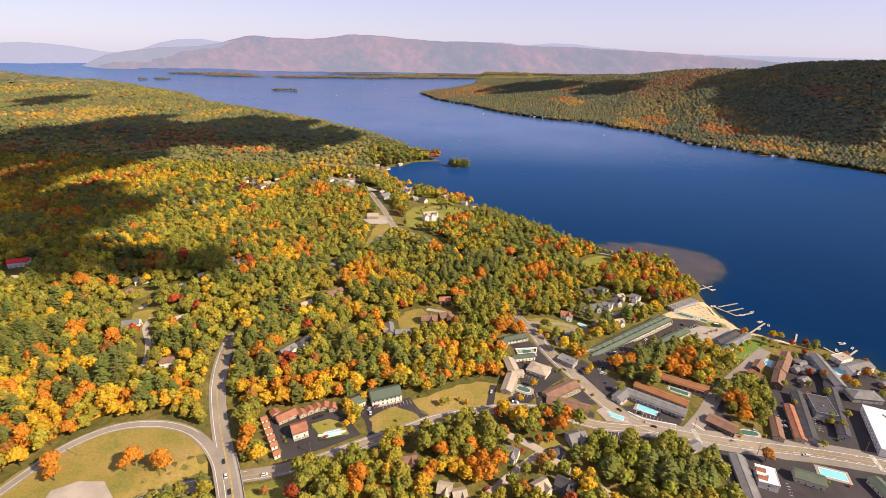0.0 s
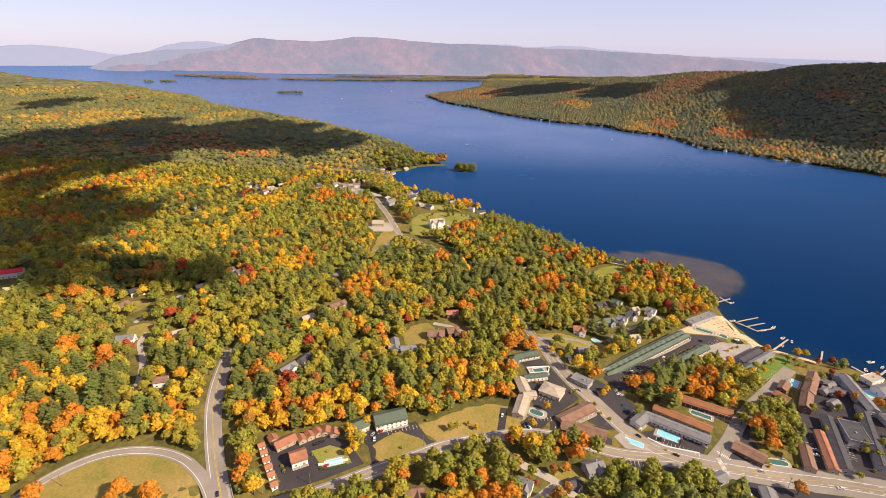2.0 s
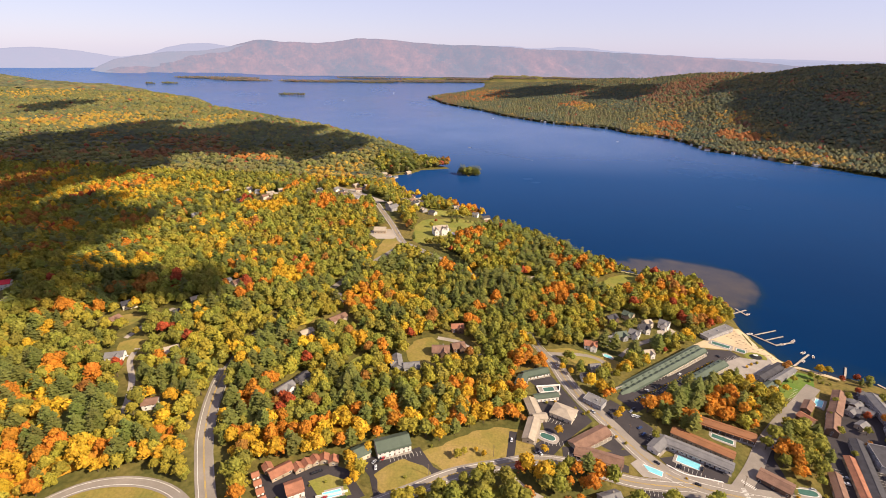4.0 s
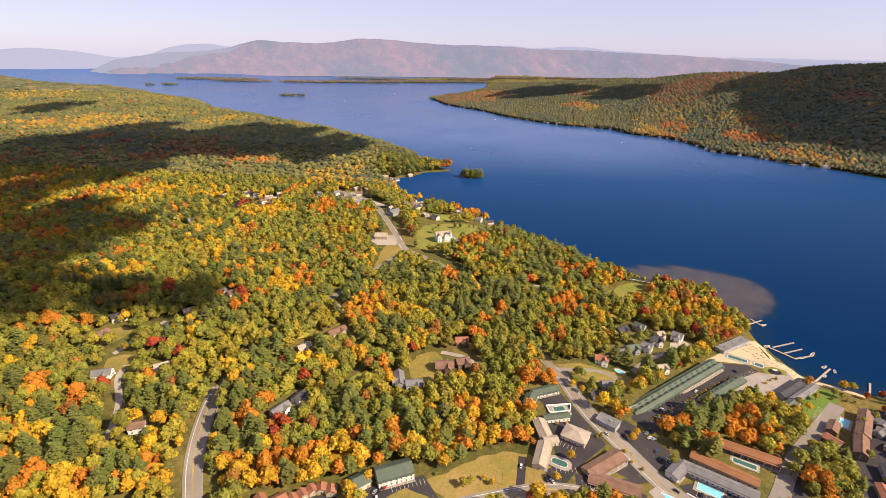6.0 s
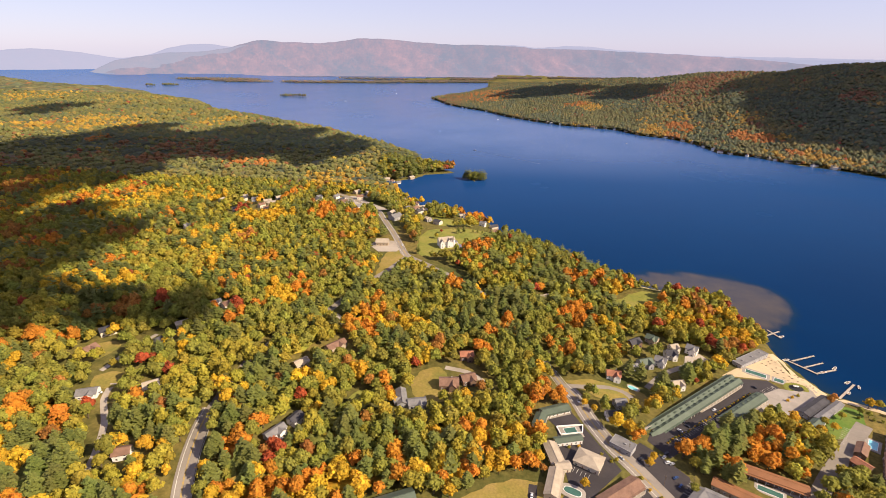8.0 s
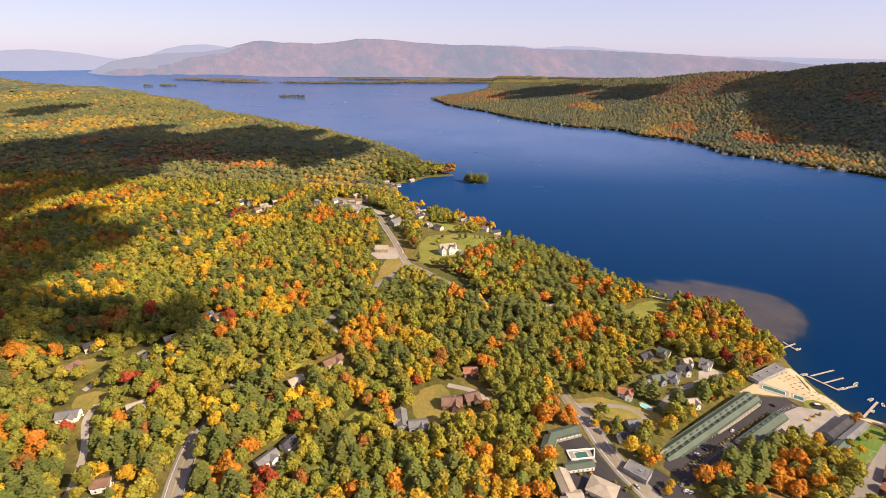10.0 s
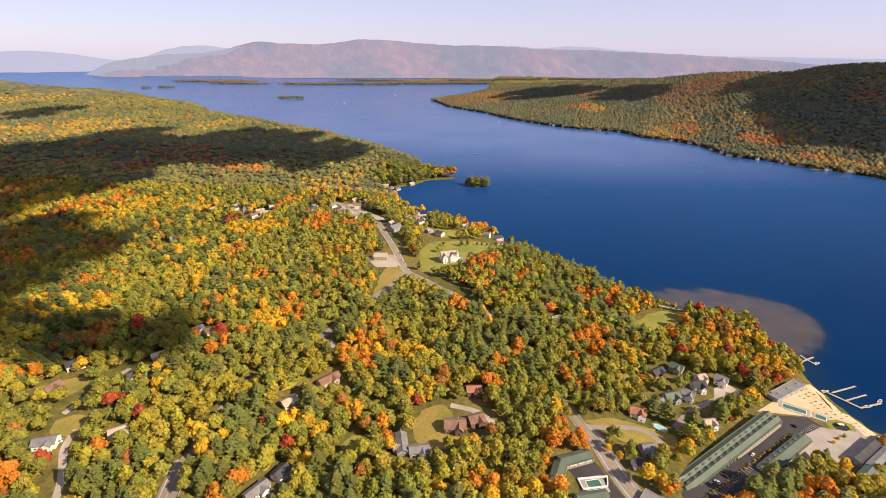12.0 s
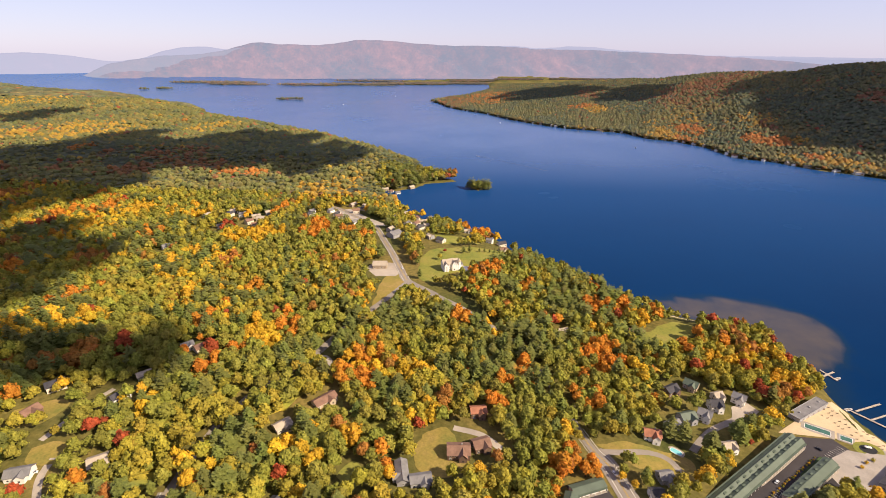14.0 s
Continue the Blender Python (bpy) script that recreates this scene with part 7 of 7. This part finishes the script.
# ---- cars ----
def car_template(paint, label, tall=0.0):
    top = new("car")
    tagged(top, label, "car", "parked and passing cars")
    side = [(-2.25, 0.35), (2.2, 0.35), (2.28, 0.75), (1.25, 0.92 + tall), (-1.6, 0.95 + tall), (-2.3, 0.88)]
    g = Geo()
    n = len(side)
    v = [(x, -0.9, z) for x, z in side] + [(x, 0.9, z) for x, z in side]
    g.add(v, [tuple(range(n)), tuple(range(2 * n - 1, n - 1, -1))] + [(i, n + i, n + (i + 1) % n, (i + 1) % n) for i in range(n)])
    part("body", g, MAT[paint], top)
    lo, hi = [(-1.75, 0.82), (1.2, 0.82), (1.2, -0.82), (-1.75, -0.82)], [(-1.25, 0.66), (0.45, 0.66), (0.45, -0.66), (-1.25, -0.66)]
    v = [(x, y, 0.9 + tall) for x, y in lo] + [(x, y, 1.42 + tall) for x, y in hi]
    for pane, ring in (("side_window", (0, 4, 5, 1)), ("windscreen", (1, 5, 6, 2)), ("side_window", (2, 6, 7, 3)), ("rear_window", (3, 7, 4, 0))):
        part(pane, Geo().add([v[q] for q in ring], [(0, 1, 2, 3)]), MAT["glass"], top, "dark car glass")
    part("roof", Geo().box(-1.27, -0.68, 1.405 + tall, 0.47, 0.68, 1.46 + tall), MAT[paint], top)
    for x in (-1.4, 1.4):
        for y in (-0.82, 0.82):
            part("wheel", shared("wheel", lambda: Geo().tube((0, -0.1, 0), (0, 0.1, 0), 0.34, 0.34, 10).mesh("wheel", MAT["tyre"])), None, top, at=pose(x, y, 0.34))
    return top


CAR_ROAD = [(-160, 255, 117, 1), (-153, 243, 117, 0), (-145, 231, 117, 1), (-131, 252, 22, 0), (105, 399, -52, 3), (143, 349, -45, 1), (166, 330, -25, 1), (227, 321, 0, 3), (-214, 395, 95, 1), (280, 312, 170, 0), (84, 462, -72, 0), (-120, 800, 110, 0), (32, 356, 80, 0)]
CAR_LOT = [(-67, 323, 60, 1), (-64, 325, 60, 2), (-70, 321, 60, 3), (-68, 316, 100, 0), (-110, 307, 30, 1), (-107, 309, 30, 1), (-97, 287, 60, 2), (-136, 300, 30, 4), (49, 345, 120, 1), (53, 344, 120, 0), (143, 410, 40, 1), (140, 406, 40, 3), (143, 380, 40, 4), (142, 387, 30, 4), (120, 401, 40, 1), (389, 452, 20, 0), (24, 252, 40, 2), (51, 257, -30, 2), (-36, 272, 40, 0), (207, 471, 40, 0)]
CAR_LOT += [(164, 438, 130, 0), (173, 445, 130, 1), (141, 401, 20, 0), (144, 400, 20, 3), (271, 399, 45, 1), (276, 405, 45, 3), (205, 300, 80, 1), (206, 296, 80, 0), (222, 262, 30, 0), (-320, 418, 20, 0), (-60, 437, 60, 1), (160, 347, 60, 1), (176, 346, 60, 1), (282, 344, 160, 0), (285, 350, 160, 3), (316, 352, 160, 1), (320, 362, 160, 4), (262, 510, 120, 1), (252, 336, -10, 3)]
paints = [("c_white", "white car on the asphalt", 0.25), ("c_black", "dark grey car on the asphalt", 0.0), ("c_red", "bright red car on the asphalt", 0.0), ("c_silver", "silver grey car on the asphalt", 0.2), ("c_blue", "dark blue car on the asphalt", 0.0)]
models = [car_template(*p) for p in paints]
used = set()
for x, y, ang, k in CAR_ROAD + CAR_LOT:
    on_highway = to_line(HIGHWAY, np.array([x]), np.array([y]))[0] < 6
    z = (float(high_z(np.array([x]), np.array([y]))[0]) + 0.36) if on_highway else ground_z(x, y) + 0.28
    m = pose(x, y, z, 0, 0, ang)
    if k in used:
        copy_thing(models[k], m)
    else:
        models[k].matrix_world = m
        used.add(k)


# ---- docks and boats ----
def dock(line, width, label):
    top = new("dock")
    (ax, ay), (bx, by) = line
    l, ang = math.hypot(bx - ax, by - ay), math.degrees(math.atan2(by - ay, bx - ax))
    top.matrix_world = pose(ax, ay, 0.75, 0, 0, ang)
    tagged(top, label, "dock", "docks along the shore")
    n = max(2, int(l / 1.5))
    for i in range(n):
        part("plank", shared("plank%.2f_%.1f" % (l / n, width), lambda: Geo().box(0.03, -width / 2, -0.12, l / n - 0.03, width / 2, 0.06).mesh("plank", MAT["dock"])), None, top, at=pose(i * l / n, 0, 0))
    for i in range(max(2, int(l / 5)) + 1):
        for s in (-1, 1):
            part("post", shared("dock_post", lambda: Geo().tube((0, 0, -2.5), (0, 0, 0.7), 0.14, 0.12, 6).mesh("post", MAT["wood"])), None, top, at=pose(i * l / max(2, int(l / 5)), s * width / 2, 0))
    return top


for line, w in [([(318, 609), (350, 626)], 2.0), ([(338, 629), (344, 611)], 1.8), ([(330, 565), (360, 577)], 1.8), ([(326, 565), (343, 543)], 2.0), ([(336, 554), (361, 564)], 1.6), ([(342, 544), (366, 552)], 2.0), ([(338, 504), (368, 528)], 2.0), ([(371, 477), (392, 506)], 1.8), ([(404, 479), (412, 463)], 2.2), ([(418, 462), (438, 476)], 2.0), ([(-30, 1030), (-12, 1050)], 2.0), ([(-220, 1252), (-200, 1262)], 2.5)]:
    dock(line, w, "narrow pale wooden dock reaching into the lake")


def boat(x, y, ang, s=1.0, label="small white motorboat moored at a dock"):
    top = new("boat")
    top.matrix_world = Matrix.LocRotScale((x, y, 0.05), Euler((0, 0, radians(ang))), (s, s, s))
    tagged(top, label, "boat", "boats on the lake")
    def hull():
        ring = [(-3.2, -1.15), (1.0, -1.2), (2.6, -0.75), (3.6, 0), (2.6, 0.75), (1.0, 1.2), (-3.2, 1.15)]
        n = len(ring)
        v = [(p * 0.86, q * 0.7, -0.3) for p, q in ring] + [(p, q, 0.75) for p, q in ring] + [(p * 0.88, q * 0.82, 0.75) for p, q in ring] + [(p * 0.85, q * 0.75, 0.35) for p, q in ring]
        f = [(k * n + i, k * n + (i + 1) % n, (k + 1) * n + (i + 1) % n, (k + 1) * n + i) for k in range(3) for i in range(n)] + [tuple(range(3 * n, 4 * n)), tuple(range(n - 1, -1, -1))]
        return Geo().add(v, f).mesh("hull", MAT["white"])
    part("hull", shared("hull", hull), None, top)
    part("windscreen", shared("windscreen", lambda: Geo().box(0.5, -0.8, 0.7, 0.65, 0.8, 1.25).mesh("windscreen", MAT["glass"])), None, top)
    part("seat", shared("boat_seat", lambda: Geo().box(-1.6, -0.7, 0.36, -0.9, 0.7, 0.8).box(-0.5, -0.7, 0.36, 0.1, -0.1, 0.85).box(-0.5, 0.1, 0.36, 0.1, 0.7, 0.85).mesh("seat", MAT["tan"])), None, top)
    part("outboard_motor", shared("motor", lambda: Geo().box(-3.7, -0.3, -0.2, -3.2, 0.3, 1.0).mesh("outboard_motor", MAT["c_black"])), None, top)
    return top


for x, y, a, s in [(347, 615, 20, 1.1), (351, 547, 15, 1.1), (367, 555, 40, 1.2), (364, 531, 30, 1.2), (370, 524, 60, 1.0), (354, 514, 40, 0.9), (391, 490, 70, 1.1), (431, 489, 10, 1.4), (415, 474, 60, 1.1), (436, 480, 40, 1.0), (-222, 1247, 30, 1.6), (-214, 1250, 30, 1.5), (325, 567, 15, 1.2)]:
    boat(x, y, a, s)
boat(-11, 1722, 160, 1.6, "white motorboat under way with a long wake")
for x, y in ((-826, 3270), (-1091, 2514), (96, 2508), (215, 2539), (532, 1916), (-600, 3900)):
    p = squeeze(np.array([x, y, 0.4]))
    b = boat(p[0], p[1], 70, 1.9, "tiny white boat far out on the lake")
    b.location.z = p[2]
ribbon("boat_wake", [(-6, 1719), (60, 1655), (130, 1585), (180, 1535)], 2.2, surface("wake_foam", (0.03, 0.06, 0.14), 0.4, 0.03, 0.5, 0.3), 0.12, "faint pale wake trailing behind a boat", "wake", height=lambda x, y: np.zeros(np.shape(x)), step=12.0)


# ---- poles, walls, fences, hedges, beach things ----
def pole(x, y, h=10.5, arms=True):
    top = new("utility_pole")
    top.matrix_world = pose(x, y, ground_z(x, y), 0, 0, 25)
    tagged(top, "weathered wooden utility pole beside the road", "utility pole", "roadside poles")
    part("shaft", shared("shaft%.1f" % h, lambda: Geo().tube((0, 0, -1), (0, 0, h), 0.2, 0.13, 7).mesh("shaft", MAT["wood"])), None, top)
    part("crossarm", shared("crossarm%.1f" % h, lambda: Geo().box(-0.08, -1.3, h - 0.9, 0.08, 1.3, h - 0.7).mesh("crossarm", MAT["wood"])), None, top)
    return top


for x, y in [(-134, 263), (-104, 272), (-63, 296), (-30, 313), (17, 338), (52, 346), (110, 333), (151, 379), (130, 378), (112, 406), (96, 430), (84, 462), (172, 338), (200, 332), (240, 309), (290, 326), (330, 318), (66, 525), (-114, 784), (-146, 842), (-262, 252)]:
    pole(x, y)


def wall_run(name, pts, height, thick, mat, label, category, parent=None):
    """A low wall, fence or hedge along a line, following the ground."""
    c = smooth_line(pts, 3.0)
    n = normals_of(c)
    z = land(c[:, 0], c[:, 1])
    v, f = [], []
    for p, q, h in zip(c, n, z):
        v += [(*(p - q * thick / 2), h - 0.5), (*(p + q * thick / 2), h - 0.5), (*(p + q * thick / 2), h + height), (*(p - q * thick / 2), h + height)]
    for i in range(len(c) - 1):
        f += [(4 * i + k, 4 * i + (k + 1) % 4, 4 * i + 4 + (k + 1) % 4, 4 * i + 4 + k) for k in range(4)]
    f += [(3, 2, 1, 0), tuple(4 * len(c) - 4 + k for k in range(4))]
    return tagged(new(name, mesh_of(name, v, f, mat)), label, category, kind="structure")


wall_run("retaining_wall", [(117, 317), (133, 309), (150, 300)], 1.6, 4.5, MAT["concrete"], "pale concrete retaining wall beside the junction", "wall")
wall_run("fence", [(294, 472), (308, 483), (322, 493)], 1.8, 0.3, MAT["white"], "white board fence beside the lawn", "fence")
wall_run("fence", [(-173, 415), (-164, 427), (-155, 438)], 1.3, 0.2, MAT["white"], "white garden fence by a house", "fence")
wall_run("fence", [(-103, 287), (-93, 290), (-83, 294)], 2.0, 0.4, MAT["white"], "white screen fence round a small pool", "fence")
wall_run("hedge", [(-101, 284), (-92, 286), (-83, 290)], 1.3, 1.4, MAT["hedge"], "clipped green hedge before a white fence", "hedge")
for ring in ([(62, 419), (80, 423)], [(80, 423), (82, 432)], [(62, 419), (60, 428)], [(60, 428), (82, 432)]):
    wall_run("fence", [ring[0], ((ring[0][0] + ring[1][0]) / 2, (ring[0][1] + ring[1][1]) / 2), ring[1]], 1.4, 0.8, MAT["white"], "white fence round a motel pool", "fence")
wall_run("retaining_wall", [(150, 348), (160, 340), (172, 337), (186, 334)], 0.8, 0.9, MAT["white"], "low white kerb wall along the motel lot", "wall")
wall_run("retaining_wall", [(133, 434), (160, 456), (190, 480), (240, 519)], 1.2, 1.5, MAT["concrete"], "low stone wall behind the long motel", "wall")
wall_run("guard_rail", [(-158, 266), (-171, 287), (-181, 305), (-192, 328), (-202, 356), (-210, 386)], 0.8, 0.25, MAT["grey"], "grey steel guard rail beside the highway", "guard rail")
wall_run("hedge", [(230, 480), (250, 495), (258, 501)], 0.8, 1.6, MAT["hedge"], "low hedge beside a motel wing", "hedge")

# planted terrace of the long motel, shrubs and beds
shrub_rng = np.random.default_rng(5)


def shrub(x, y, kind, s):
    if kind not in SHARED:
        SHARED[kind] = foliage(kind + "_leaves", LEAF[kind])
    def build():
        v, t, sh = broadleaf(91, 60, 1.3)
        v = (v - (0, 0, 6.0)) * 0.2
        return tri_mesh("leaves", v, t, SHARED[kind], np.repeat(sh[:, None], 3, 1))
    top = new("shrub")
    top.matrix_world = Matrix.LocRotScale((x, y, ground_z(x, y) + 0.1), Euler((0, 0, shrub_rng.uniform(0, 6))), (s, s, s))
    tagged(top, "low rounded garden shrub of %s leaves" % {"gold": "yellow", "green": "green", "olive": "yellow-green", "orange": "orange", "red": "red"}[kind], "shrub", "garden shrubs")
    part("leaves", shared("shrub_" + kind, build), None, top)


for i in range(34):
    d = -66 + i * 4.0
    shrub(200.5 + d * math.cos(radians(37)) + shrub_rng.uniform(-0.6, 0.6), 461 + d * math.sin(radians(37)) + shrub_rng.uniform(-0.6, 0.6), ("gold", "olive", "gold", "green")[i % 4], shrub_rng.uniform(0.7, 1.2))
for x, y, kind, s in [(104, 372, "olive", 1.6), (107, 376, "gold", 1.5), (112, 381, "olive", 1.6), (118, 372, "gold", 1.4), (124, 366, "olive", 1.5), (90, 400, "olive", 1.4), (96, 394, "olive", 1.3), (66, 405, "olive", 1.5), (74, 407, "gold", 1.3), (-125, 280, "green", 1.2), (-128, 284, "green", 1.2), (-100, 300, "green", 1.0), (-110, 296, "green", 1.0), (-46, 309, "green", 1.3), (-30, 340, "green", 1.4), (236, 327, "gold", 1.4), (258, 330, "olive", 1.6), (265, 331, "green", 1.5), (240, 338, "green", 1.5), (300, 328, "green", 1.8), (317, 330, "green", 1.6), (297, 500, "olive", 1.6), (290, 497, "gold", 1.5), (283, 492, "gold", 1.6), (70, 250, "green", 1.5), (86, 262, "green", 1.4), (47, 292, "red", 1.6), (160, 335, "gold", 1.0), (280, 286, "green", 1.3), (276, 282, "green", 1.3), (293, 283, "red", 1.2), (344, 470, "green", 1.6), (350, 468, "green", 1.5), (332, 472, "green", 1.7)]:
    shrub(x, y, kind, s)


def round_bed(x, y, r):
    top = new("garden_bed")
    top.matrix_world = pose(x, y, ground_z(x, y) + 0.3)
    tagged(top, "round dark mulch bed with white parasols beside the beach", "garden bed")
    ring = [(r * math.cos(a), r * 0.8 * math.sin(a)) for a in np.arange(20) * math.pi / 10]
    part("mulch", Geo().prism(ring, -0.4, 0.05), MAT["tyre"], top)
    part("grass_border", Geo().prism([(p * 1.7, q * 1.7) for p, q in ring], -0.5, -0.02), MAT["lawn"], top)
    for dx, dy in ((1.0, 0.6), (-1.2, 1.0)):
        part("parasol", Geo().tube((dx, dy, 0), (dx, dy, 2.2), 0.05, 0.05, 6).tube((dx, dy, 1.9), (dx, dy, 2.6), 1.5, 0.05, 10), MAT["white"], top)


round_bed(303, 513, 6.5)


def lounger(x, y, ang):
    top = new("sun_lounger")
    top.matrix_world = pose(x, y, ground_z(x, y) + 0.2, 0, 0, ang)
    tagged(top, "dark wooden beach chair on the sand", "beach chair", "chairs on the beach")
    part("seat", shared("lounger_seat", lambda: Geo().box(-0.9, -0.35, 0.3, 0.5, 0.35, 0.4).mesh("seat", MAT["brown"])), None, top)
    part("backrest", shared("lounger_back", lambda: Geo().box(0.5, -0.35, 0.3, 0.6, 0.35, 1.0).mesh("backrest", MAT["brown"])), None, top)
    for px in (-0.8, 0.4):
        part("leg", shared("lounger_leg", lambda: Geo().box(-0.05, -0.35, 0, 0.05, 0.35, 0.3).mesh("leg", MAT["brown"])), None, top, at=pose(px, 0, 0))


for i in range(14):
    for k in range(3):
        x, y = 306 - k * 7 + i * 1.2 + shrub_rng.uniform(-1, 1), 566 - i * 3.8 - k * 3.5 + shrub_rng.uniform(-1, 1)
        if to_line(WEST, np.array([x]), np.array([y]), True)[0] > 4 and inside(WEST, np.array([x]), np.array([y]))[0] and i % 4 != 3:
            lounger(x, y, shrub_rng.uniform(-30, 10))


def crosswalk(x, y, ang, length, bars):
    g = Geo()
    m = Matrix.Translation((x, y, ground_z(x, y) + 0.42)) @ Matrix.Rotation(radians(ang), 4, 'Z')
    for i in range(bars):
        g.box(-length / 2, (i - bars / 2) * 1.2, -0.02, length / 2, (i - bars / 2) * 1.2 + 0.6, 0.03, m)
    return tagged(new("crosswalk", g.mesh("crosswalk", MAT["white_line"])), "white painted crosswalk over the main street", "road marking", kind="structure")


crosswalk(198, 322, -2, 3.5, 14)
crosswalk(331, 307, -10, 3.5, 14)
crosswalk(204, 334, 40, 3.0, 9)
